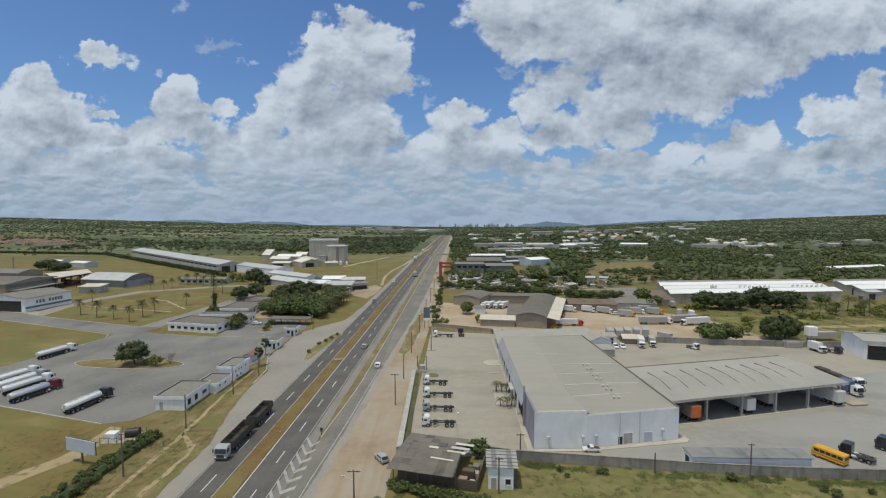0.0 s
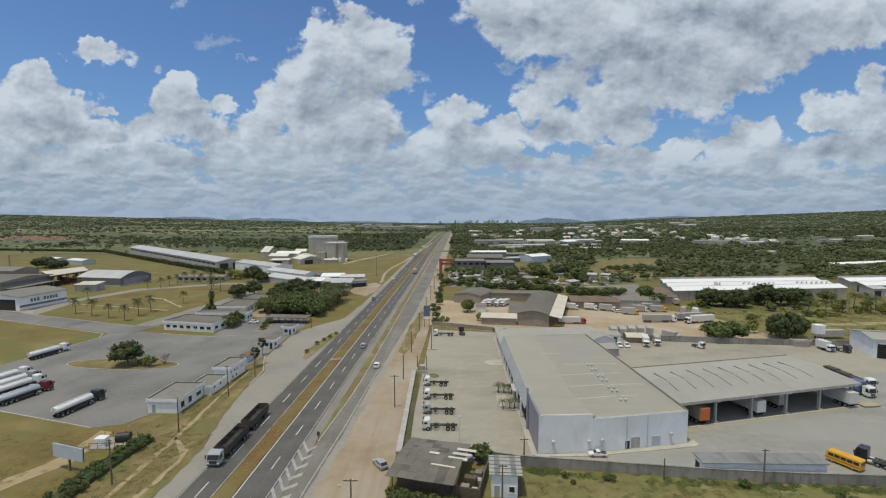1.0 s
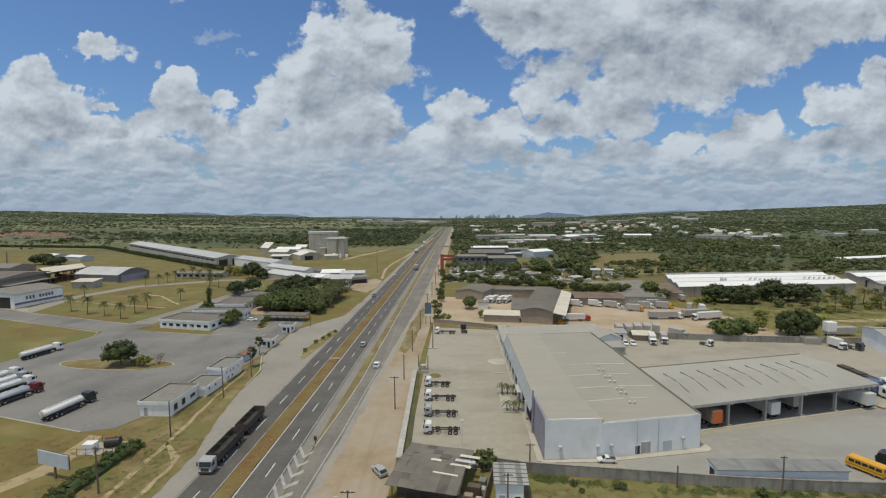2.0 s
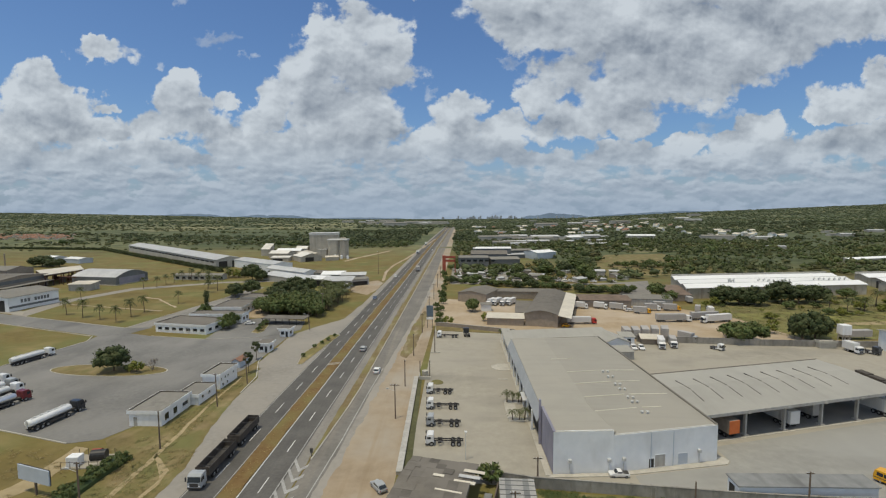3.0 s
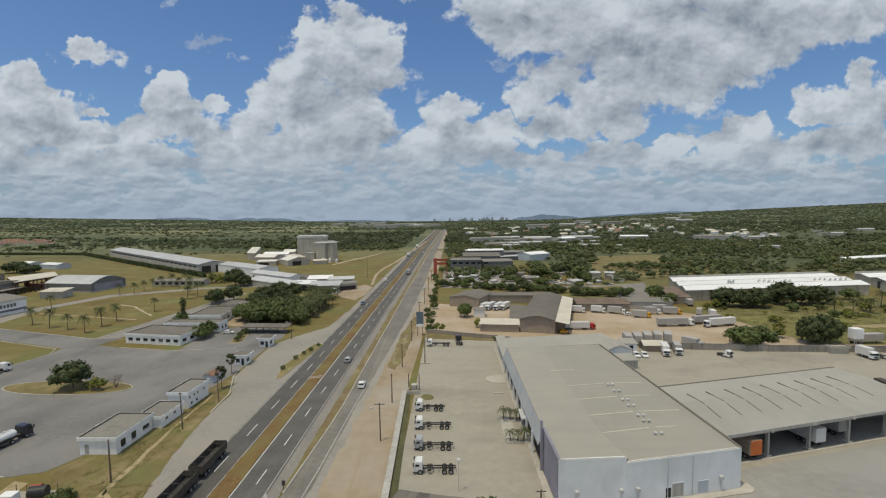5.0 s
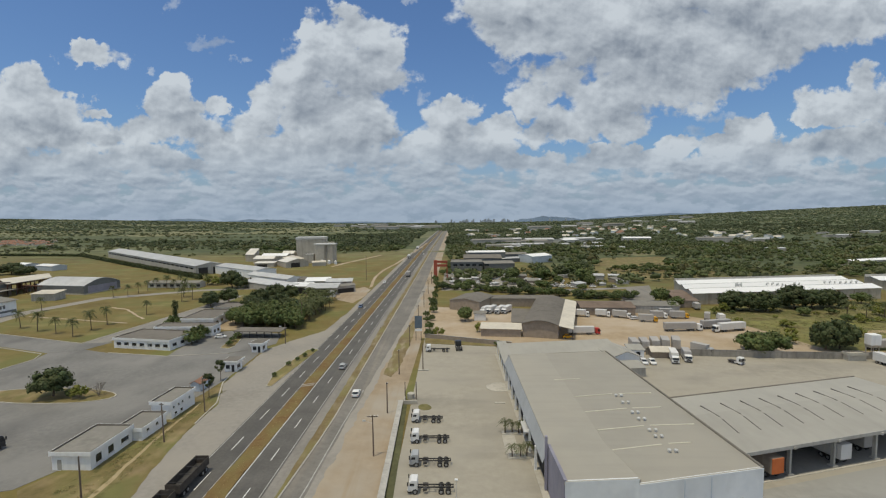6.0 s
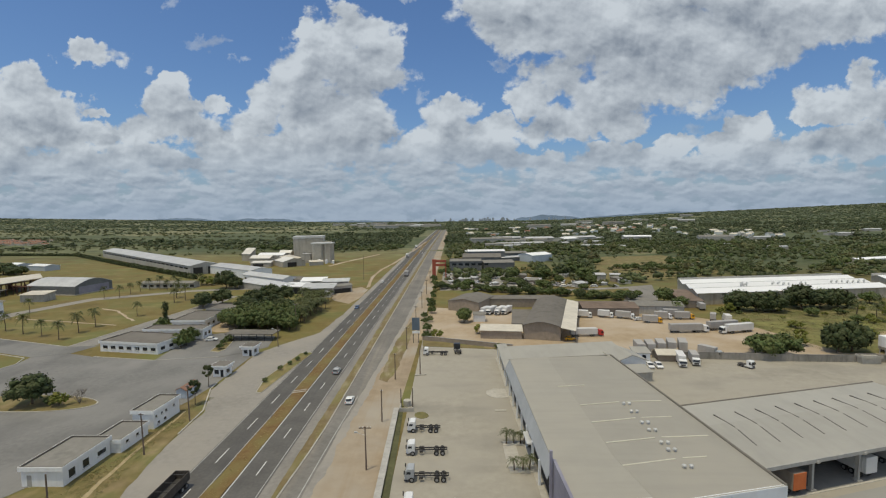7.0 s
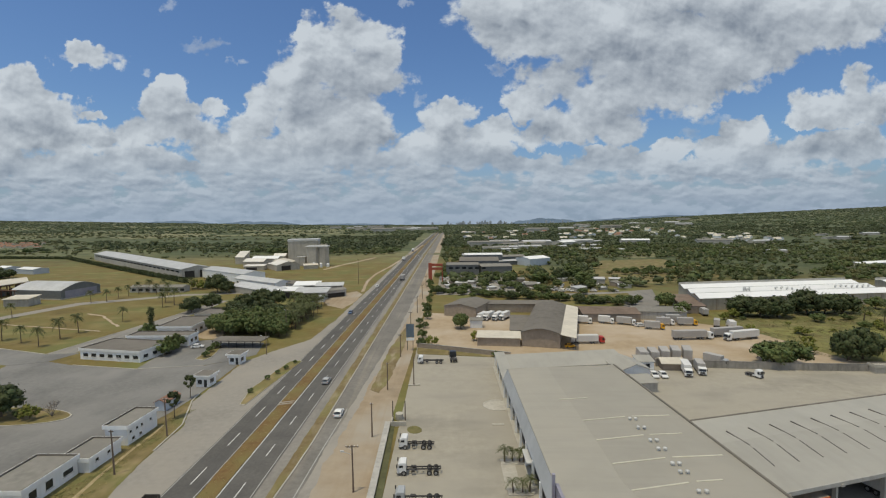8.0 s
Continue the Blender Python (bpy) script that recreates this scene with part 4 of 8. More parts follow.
    # skylight strips
    def rz(x, y=120):
        if x < 28.3:
            return 7.5
        if y > 105 - 7 * (x - 28.3) / 22:
            return 7.47 - 0.45 * (x - 28.3) / 20
        return 7.06 + 0.4 * max(0, (y - 94) / 11) * (1 - (x - 28.3) / 22)
    for xa, ya, xb, yb in ((26.3, 135.9, 32.5, 137.0), (28.4, 125.7, 37.0, 127.7), (38.5, 127.9, 45.9, 128.6), (28.5, 117.9, 37.4, 120.0), (38.6, 120.2, 44.6, 120.9), (28.5, 110.0, 37.6, 112.1), (38.9, 112.3, 47.4, 113.2), (28.7, 102.9, 37.8, 105.0), (39.1, 105.3, 43.2, 105.9)):
        d = Vector((xb - xa, yb - ya)).normalized() * 0.3
        n = (-d.y, d.x)
        slab_roof(t, [(xa, ya, rz(xa, ya) + 0.09), (xb, yb, rz(xb, yb) + 0.09), (xb + n[0], yb + n[1], rz(xb, yb) + 0.09), (xa + n[0], ya + n[1], rz(xa, ya) + 0.09)], "cream translucent skylight strip", "skylight", 0.08, "skylight")
    # turbine vents in pairs
    first = None
    for y in (126.4, 122.6, 117.7, 114.7, 110.0, 107.6, 102.5):
        for x in (37.85 - (y - 102.5) * 0.02, 38.95 - (y - 102.5) * 0.02):
            q = Matrix.Translation((x, y, rz(x, y)))
            if first is None:
                bm = rod((0, 0, -0.1), (0, 0, 0.22), 0.17, seg=10)
                for z0, z1, r0, r1 in ((0.22, 0.34, 0.22, 0.34), (0.34, 0.52, 0.34, 0.3), (0.52, 0.62, 0.3, 0.12)):
                    rod((0, 0, z0), (0, 0, z1), r0, r1, 10, bm)
                first = part("roof_vent", bm, "galv", t, "round galvanised turbine vent")
                first.matrix_basis = q
            else:
                share("roof_vent", first, t, q)["label"] = "round galvanised turbine vent"
    # front doors, pilaster marks, lamps on brackets
    for u, w, h, mt in ((12.6, 1.0, 1.7, "void"), (13.8, 2.1, 2.3, "greywall"), (18.6, 2.0, 2.1, "bluewall")):
        pane(t, (B, C), u - 8.6 + 3.2, 0.25, w, h, "door", mt, 0.05, "wallblue")
    for face, u in (((A, B), 3.0), ((A, B), 10.2), ((B, C), 2.0), ((B, C), 17.5)):
        (xa, ya), (xb, yb) = face
        d = Vector((xb - xa, yb - ya)).normalized()
        p = Vector((xa, ya)) + d * u
        bm = box(-0.3, 0.3, -0.55, 0, 2.3, 2.9, 0.04)
        rod((0, -0.2, 0), (0, -0.2, 2.3), 0.07, seg=6, bm=bm)
        o = part("wall_box", bm, "galv", t, "galvanised wall box on a pipe")
        o.matrix_basis = pose(p.x, p.y, 0, 0, 0, math.degrees(math.atan2(d.y, d.x)))
    for u in (7.5, 12.1):
        d = Vector((C[0] - B[0], C[1] - B[1])).normalized()
        p = Vector(B) + d * u
        o = part("downpipe", rod((0, -0.1, 0), (0, -0.1, 6.9), 0.07, seg=6), "bluewall", t)
        o.matrix_basis = pose(p.x, p.y, 0, 0, 0, 12)
    part("plinth", prism([(17.2, 91.4), (29.3, 92.0), (51.6, 96.4), (52.6, 97.6), (52.2, 99.0), (50.4, 99.0), (50.2, 97.7), (29.3, 93.1), (18.2, 92.4)], "z", -0.1, 0.2), "kerb", t, "pale concrete plinth kerb")
    part("walkway", prism([(16.9, 92), (18.1, 92), (17.8, 128), (17.6, 181), (16.7, 181), (16.9, 128)], "z", -0.1, 0.19), "kerb", t, "pale walkway along the loading front")
    part("entrance_canopy", box(16.4, 18.4, 118.0, 123.0, 3.2, 3.5, 0.05), "paleroof", t, "small pale entrance canopy")


warehouse()
flat("garden_bed", [(12.7, 123.8), (17.0, 123.8), (17.0, 125.6), (12.7, 125.6)], 0.22, "kerb", "pale gravelled bed with small palms", "planting")
flat("garden_bed", [(12.8, 113.9), (17.2, 113.9), (17.2, 115.6), (12.8, 115.6)], 0.22, "kerb", "pale gravelled bed with small palms", "planting")
flat("entrance_paving", [(12.6, 115.6), (15.2, 115.6), (15.2, 123.8), (12.6, 123.8)], 0.16, "kerb", "pale entrance paving between planted beds", "paving")
flat("kerb_bar", [(12.7, 140.4), (15.3, 140.4), (15.3, 141.2), (12.7, 141.2)], 0.2, "kerb", "pale concrete kerb bar", "kerb")


# loading canopy
def canopy():
    t = thing("loading_canopy", "wide open-sided loading canopy with beige sheet roof", "canopy", 50.4, 104.4, 0, 15.1)
    S0, S1, N1, N0 = (0, 0), (54.8, 0), (58.3, 22.8), (3.2, 23.6)
    slab_roof(t, [(*S0, 5.85), (*S1, 5.85), (57, 13.5, 6.35), (2, 14, 6.35)], "sheet roof slope", "canopyroof", 0.18)
    slab_roof(t, [(2, 14, 6.35), (57, 13.5, 6.35), (*N1, 5.95), (*N0, 5.95)], "sheet roof slope", "canopyroof", 0.18)
    part("fascia", box(0, 54.8, -0.1, 0.06, 5.25, 5.9), "greywall", t, "grey steel edge beam")
    bm = bmesh.new()
    rod((3.2, 23.7, 5.95), (58.3, 22.9, 5.95), 0.2, seg=6, bm=bm)
    part("gutter", bm, "greyroof", t)
    first = None
    for k in range(-1, 5):
        for y in (0.9, 22.0):
            q = Matrix.Translation((12.0 + k * 10.2 + (3 if y > 5 else 0), y, 0))
            if first is None:
                bm = box(-0.22, 0.22, -0.3, 0.3, 0, 5.5)
                bx(bm, -0.55, 0.55, -0.6, 0.6, 0, 0.35)
                bx(bm, -0.3, 0.3, -1.2, 1.2, 5.2, 5.6)
                first = part("pillar", bm, "greywall", t, "grey concrete pillar with a kerbed foot")
                first.matrix_basis = q
            else:
                share("pillar", first, t, q)["label"] = "grey concrete pillar with a kerbed foot"
    bm = bmesh.new()
    for k in range(6):
        bx(bm, 0.8 + k * 10.6, 1.1 + k * 10.6, 0.5, 22.5, 5.2, 5.6)
    part("rafters", bm, "greywall", t)
    part("kerb", box(2, 55, -0.2, 0.15, 0, 0.16), "kerb", t, "pale kerb of the dock floor")
    part("dock_floor", prism([(0.5, 0.15), (55, 0.15), (58, 22.5), (3.5, 23)], "z", 0.0, 0.12), "lot_asphalt", t, "dark worn dock floor")
    # dark ridge vent strips in two rows
    first = None
    for k in range(9):
        for row in (0, 1):
            q = pose(6.9 + k * 5.08, 8.55, 6.16, 2.05, 0, -16.5) if row == 0 else pose(8.2 + k * 5.05, 14.85, 6.33, 0, 0, -5.8)
            if first is None:
                first = part("roof_slot", box(-0.11, 0.11, -2.75, 2.75, -0.2, 0.04), "slot", t, "dark slot in the sheet roof")
                first.matrix_basis = q
            else:
                share("roof_slot", first, t, q)["label"] = "dark slot in the sheet roof"


canopy()


# ---- plain houses, halls and sheds ----
def house(name, label, category, x, y, w, d, h, rz=0, roof="flat", walls="white", roofs="flatroof", rise=0.0, windows=(), over=0.3, group="", door=None, z=None):
    """A building with its west-south corner at (x, y): w along its front, d deep, h to the eaves. roof: flat (with a parapet), gable (ridge along the front), gabley (ridge across) or lean.
    windows: (face, start, sill, width, height), faces s, e, n, w."""
    t = thing(name, label, category, x, y, land(x, y) if z is None else z, rz, group)
    top = h + (0.45 if roof == "flat" else 0)
    if roof == "gabley":
        pts = [(0, -0.2), (w, -0.2), (w, h), (w / 2, h + rise), (0, h)]
        part("wall", prism(pts, "y", 0, d), walls, t)
        for a, b in (((-over, h - over * rise / (w / 2)), (w / 2, h + rise)), ((w / 2, h + rise), (w + over, h - over * rise / (w / 2)))):
            part("roof", prism([a, b, (b[0], b[1] + 0.14), (a[0], a[1] + 0.14)], "y", -over, d + over), roofs, t)
    elif roof == "gable":
        pts = [(0, -0.2), (d, -0.2), (d, h), (d / 2, h + rise), (0, h)]
        part("wall", prism(pts, "x", 0, w), walls, t)
        for a, b in (((-over, h - over * rise / (d / 2)), (d / 2, h + rise)), ((d / 2, h + rise), (d + over, h - over * rise / (d / 2)))):
            part("roof", prism([a, b, (b[0], b[1] + 0.14), (a[0], a[1] + 0.14)], "x", -over, w + over), roofs, t)
    elif roof == "lean":
        part("wall", prism([(0, -0.2), (d, -0.2), (d, h + rise), (0, h)], "x", 0, w), walls, t)
        k = rise / d
        part("roof", prism([(-over, h - over * k + 0.02), (d + over, h + rise + over * k + 0.02), (d + over, h + rise + over * k + 0.16), (-over, h - over * k + 0.16)], "x", -over, w + over), roofs, t)
    else:
        part("wall", box(0, w, 0, d, -0.2, h), walls, t)
        for pname, o, i, z0, z1, mt, lb in (("parapet", -0.3, -0.2, h - 0.5, h + 0.3, walls, ""), ("parapet_lining", -0.2, 0.0, h - 0.2, h + 0.32, "greyroof", "dark bitumen parapet edge")):
            bm = bmesh.new()
            for a in ((o, w - o, o, i), (o, w - o, d - i, d - o), (o, i, i, d - i), (w - i, w - o, i, d - i)):
                bx(bm, *a, z0, z1)
            part(pname, bm, mt, t, lb)
        part("roof", box(0.0, w, 0.0, d, h - 0.2, h + 0.02), roofs, t)
    faces = {"s": ((0, 0), (w, 0)), "e": ((w, 0), (w, d)), "n": ((w, d), (0, d)), "w": ((0, d), (0, 0))}
    for f, u, z0, ww, hh in windows:
        pane(t, faces[f], u, z0, ww, hh, "window", "glass", 0.06, walls)
    if door:
        f, u, ww, hh, mt = door
        pane(t, faces[f], u, 0.02, ww, hh, "door", mt, 0.05, walls)
    return t


# west side, by the tanker lot
house("gatehouse", "white flat-roofed lodge with three dark windows", "building", -72.3, 110.6, 7.4, 11.3, 3.4, -1, windows=(("e", 1.2, 0.9, 1.5, 1.5), ("e", 4.4, 0.9, 1.5, 1.5), ("e", 8.0, 1.2, 2.2, 0.9)), door=("s", 1.0, 0.9, 2.1, "greywall"))
house("annex", "low white flat-roofed annex with dark roof edge", "building", -68.4, 122.2, 5.6, 8.2, 2.6, -2, windows=(("e", 1.5, 1.4, 0.8, 0.6), ("e", 4.5, 1.4, 0.8, 0.6)))
house("lodge", "white two-storey flat-roofed lodge with small windows", "building", -67.4, 132.6, 4.8, 9.2, 4.0, -3, windows=(("e", 0.6, 2.4, 0.6, 0.5), ("e", 2.5, 2.4, 0.6, 0.5), ("e", 4.0, 2.4, 0.6, 0.5), ("e", 6.8, 2.4, 0.6, 0.5), ("e", 1.2, 0.7, 0.8, 0.6), ("e", 3.4, 0.7, 0.8, 0.6)))
house("shed", "small pale shed with clay tile roof", "shed", -67.6, 149.8, 2.6, 5.5, 2.2, -4, "gabley", "bluewall", "tileroof", 0.7)
for y, s in ((185.6, 4.0), (165.8, 3.6)):
    b = house("guard_booth", "small white guard booth with overhanging flat roof", "booth", -66.0, y, 3.6, s, 2.7, -4, windows=(("s", 0.4, 0.9, 1.3, 1.2), ("e", 0.6, 0.9, 1.8, 1.2)), group="guard booths at the gate", door=("s", 2.2, 0.9, 2.1, "glass"))
    part("canopy", box(-0.7, 4.3, -0.7, s + 0.7, 3.05, 3.4), "white", b, "white fascia of the roof")
    part("canopy_roof", box(-0.55, 4.15, -0.55, s + 0.55, 3.4, 3.44), "greyroof", b, "dark roof felt")
house("office", "long white office with dark grey flat roof", "building", -118.4, 192.6, 23.0, 13, 3.5, -11, "flat", "white", "greyroof", 1.5, windows=[("s", 1.2 + 3.2 * k, 1.1, 1.9, 1.1) for k in range(7)] + [("e", 1.4 + 3.8 * k, 1.1, 1.9, 1.1) for k in range(3)], door=("s", 14.0, 1.0, 2.2, "white"))
house("office", "wide flat-roofed office block with dark stained roof", "building", -110.6, 222.0, 13.6, 19, 3.7, 0, windows=[("s", 0.9 + 3.2 * k, 1.1, 2.0, 1.2) for k in range(4)] + [("e", 2 + 4.2 * k, 1.1, 2.0, 1.2) for k in range(4)], roofs="greyroof", walls="white")
house("office", "narrow white office wing with dark flat roof", "building", -113, 207.8, 22.6, 6.6, 3.7, -1, windows=[("s", 1.2 + 3.4 * k, 1.1, 2.0, 1.2) for k in range(6)] + [("e", 1.2 + 2.8 * k, 1.1, 1.6, 1.2) for k in range(2)], roofs="greyroof", walls="white")
house("office", "low office wing with dark grey roof", "building", -108.6, 246.4, 11.8, 11.6, 3.6, -1, "flat", "greywall", "greyroof", windows=[("s", 1.2 + 3.4 * k, 1.1, 1.8, 1.1) for k in range(3)])


def carport(x, y, w, d, h, rz):
    t = thing("carport", "low dark open carport beside the trees", "carport", x, y, 0, rz)
    part("roof", box(-0.3, w + 0.3, -0.3, d + 0.3, h, h + 0.28), "greyroof", t)
    for k in range(7):
        for v in (0.1, d - 0.25):
            part("post", box(0.1 + k * (w - 0.35) / 6, 0.25 + k * (w - 0.35) / 6, v, v + 0.15, -0.1, h), "steel", t)


carport(-80.6, 204.6, 18.0, 6.0, 2.5, -4)
works = house("works_hall", "pale works hall with low pitched roof and dark open end", "hall", -238.0, 231.8, 26, 25.2, 6.9, -7.5, "gabley", "wallblue", "flatroof", 1.6, door=("s", 1.2, 22.6, 5.4, "void"), over=0.8)
for u, h in ((5.6, 1.7), (7.3, 1.7), (9.0, 1.7), (12.4, 1.7), (14.0, 1.5), (15.6, 1.7), (17.2, 1.6), (18.8, 1.7)):
    part("lettering", box(26.0, 26.04, u, u + 1.15, 3.5, 3.5 + h), "darkclad", works, "dark painted lettering worn to plain bars")
part("wall_band", box(26.0, 26.05, 0.2, 25.0, 1.5, 2.5), "darkclad", works, "dark stripe along the wall")
part("plinth", box(25.9, 26.08, -0.1, 25.3, -0.1, 1.4), "white", works, "white painted plinth")
works = house("works_hall", "dark weathered works hall with long grey roof", "hall", -308, 268, 46, 40, 7.6, 3, "gable", "brownwall", "greyroof", 1.6)
part("opening", box(46.0, 46.06, 0.6, 39.4, 5.0, 7.0), "darkclad", works, "long dark strip high on the wall")
part("canopy", box(46.0, 51.5, 2, 38, 3.6, 3.9), "flatroof", works, "grey side canopy")
for k in range(7):
    part("post", box(51.0, 51.3, 2.4 + 5.8 * k, 2.7 + 5.8 * k, -0.1, 3.6), "steel", works)
house("works_hall", "old brown process hall beside the works", "hall", -338, 318, 44, 18, 9, -6, "gable", "brownwall", "flatroof", 2)


def rusty_shed():
    """An open steel frame under a cream roof, with tanks and ducts inside."""
    t = thing("open_shed", "open shed with rusty steel frame and cream roof", "shed")
    quad = [(-288, 328), (-261, 304), (-259.5, 335), (-280, 357)]
    part("roof", prism(quad, "z", 7.0, 7.3), "creamroof", t, "cream sheet roof")
    c = (-272, 331)
    for (xa, ya), (xb, yb) in zip(quad, quad[1:] + quad[:1]):
        for k in range(5):
            x, y = xa + (xb - xa) * k / 5, ya + (yb - ya) * k / 5
            x, y = x + (c[0] - x) * 0.04, y + (c[1] - y) * 0.04
            part("post", box(x - 0.22, x + 0.22, y - 0.22, y + 0.22, -0.1, 7.0), "darkrust", t)
        for z in (3.2, 6.4):
            part("beam", rod((xa + (c[0] - xa) * 0.04, ya + (c[1] - ya) * 0.04, z), (xb + (c[0] - xb) * 0.04, yb + (c[1] - yb) * 0.04, z), 0.3, seg=4), "darkrust", t)
    rng_ = random.Random(4)
    for k in range(9):
        x, y, w_, h_ = c[0] + rng_.uniform(-9, 9), c[1] + rng_.uniform(-14, 14), rng_.uniform(1.5, 4), rng_.uniform(2, 5)
        part("machine", box(x, x + w_, y, y + w_ * 0.8, -0.1, h_, 0.1), rng_.choice(("darkrust", "brownwall", "darkclad")), t, "rusty machinery under the roof")
    for k in range(5):
        part("frame_rail", rod((-258 + k * 3.4, 312 - k, -0.1), (-258 + k * 3.4, 312 - k, 5.4), 0.22, seg=4), "darkrust", t)
    part("beam", rod((-259, 312, 5.4), (-243, 308, 5.4), 0.3, seg=4), "darkrust", t)


rusty_shed()
ch = thing("chimney", "thin brown steel chimney above the works", "chimney", -352, 372)
part("stack", rod((0, 0, -0.2), (0, 0, 15), 0.55, 0.45, 10), "brownwall", ch)
ch = thing("mast", "slim lattice mast above the works", "mast", -372, 372)
part("pole", rod((0, 0, -0.2), (0, 0, 26), 0.4, 0.15, 6), "galv", ch)
house("low_building", "long low weathered building with dark windows behind palms", "building", -194.3, 332.0, 34, 8, 3.2, -2, "gable", "greywall", "flatroof", 1.0, windows=[("s", 1.5 + 4.4 * k, 0.8, 2.6, 1.6) for k in range(8)])
house("store", "small shed with cream roof beside the hangar", "shed", -231.5, 287, 12.5, 8.5, 4, 4, "lean", "greywall", "creamroof", 0.8, over=0.6)
for x, y, w in ((-392, 452, 14), (-362, 440, 22)):
    house("farm_building", "white-roofed low building in the pasture", "building", x, y, w, 12, 4, -20, "gable", "bluewall", "whiteroof", 1.2)


def hangar():
    t = thing("hangar", "round-roofed hangar with grey dark end wall", "hangar", -250.5, 313, 0, -10)
    w, d, h, r = 34, 25.5, 5.2, 3.4
    arc = [(-0.0 + d * k / 12, h + r * math.sin(math.pi * k / 12)) for k in range(13)]
    part("wall", prism([(0, -0.2), (d, -0.2)] + [(d, h)] + arc[::-1][1:-1] + [(0, h)], "x", 0, w), "darkclad", t, "dark blue-grey cladding walls")
    part("roof", prism(arc + [(y, z + 0.15) for y, z in arc[::-1]], "x", -0.4, w + 0.2), "paleroof", t, "pale barrel roof")
    part("door", prism([(2.5, 0.05), (d - 2.5, 0.05), (d - 2.5, 4.8), (2.5, 4.8)], "x", w, w + 0.08), "navy", t, "dark sliding door leaf")
    part("plinth", box(-0.3, w + 0.3, -0.3, d + 0.3, -0.2, 0.6), "kerb", t)


hangar()


def long_store():
    """The long white hall behind the hedge."""
    t = thing("long_warehouse", "very long white-roofed warehouse beyond a hedge", "warehouse", -181.4, 411, 0, 138.5)
    l, d, h = 252, 22, 7.2
    part("wall", prism([(0, -0.2), (d, -0.2), (d, h), (d / 2, h + 2.2), (0, h)], "x", 0, l), "greywall", t, "pale grey side wall")
    for a, b in (((-0.6, h - 0.1), (d / 2, h + 2.2)), ((d / 2, h + 2.2), (d + 0.6, h - 0.1))):
        part("roof", prism([a, b, (b[0], b[1] + 0.15), (a[0], a[1] + 0.15)], "x", -0.5, l), "paleroof", t, "white sheet roof slope")
    for y0, y1 in ((2, 9), (13, 20)):
        part("door", prism([(y0, 0), (y1, 0), (y1, 5.6), (y0, 5.6)], "x", -0.12, 0), "void", t, "dark panel standing for a shaded open doorway")
    first = None
    for k in range(24):
        q = Matrix.Translation((5 + k * 10.2, d + 0.02, 4.4))
        if first is None:
            first = part("window", box(0, 7.5, -0.02, 0.06, 0, 1.1), "glass", t)
            first.matrix_basis = q
        else:
            share("window", first, t, q)


long_store()
house("long_shed", "long low shed with white roof", "shed", -186, 405, 60, 17, 6.2, -38, "gable", "wallblue", "paleroof", 1.5)
house("long_shed", "long white-roofed shed with a row of dark openings", "shed", -139, 355, 46, 11, 5.4, -36, "gable", "white", "paleroof", 1.6, windows=[("s", 3 + 8 * k, 1.6, 2.4, 2.2) for k in range(5)])
house("long_shed", "low grey-walled shed with white lean roof", "shed", -131.5, 331.5, 47, 8.5, 3.9, -37, "lean", "greywall", "paleroof", 1.3)
house("long_shed", "brown-roofed shed behind the low white roofs", "shed", -101, 336, 27, 10, 4.6, -26, "gable", "greywall", "greyroof", 1.2)
house("open_shed", "open-fronted shed with white sheet roof", "shed", -94, 306, 12, 9, 4.4, -8, "lean", "greywall", "whiteroof", 0.8, over=0.8, door=("s", 1.0, 9.6, 3.6, "void"))
house("open_shed", "open-fronted shed with wide pale sheet roof", "shed", -81, 298.6, 17, 12, 4.2, 3, "lean", "greywall", "paleroof", 0.9, over=1.0, door=("s", 0.8, 10.4, 3.4, "void"))
house("long_shed", "white-roofed shed beside the clearing", "shed", -88, 321, 14, 9, 5.0, 6, "lean", "greywall", "whiteroof", 1.0, over=0.8)
house("long_shed", "narrow pale-roofed shed beside the clearing", "shed", -74, 318, 15, 7, 5.0, 8, "lean", "greywall", "paleroof", 0.8, over=0.8)
house("open_shed", "grey open shed with dark bays by the road", "shed", -64.6, 304.6, 11.5, 7, 4.0, 32, "gable", "boxgrey", "flatroof", 0.9, door=("s", 0.6, 10.0, 2.6, "void"))
house("booth", "white kiosk at the clearing", "booth", -70.4, 292.4, 7.2, 3.4, 3.2, 4, "flat", "white", "paleroof")


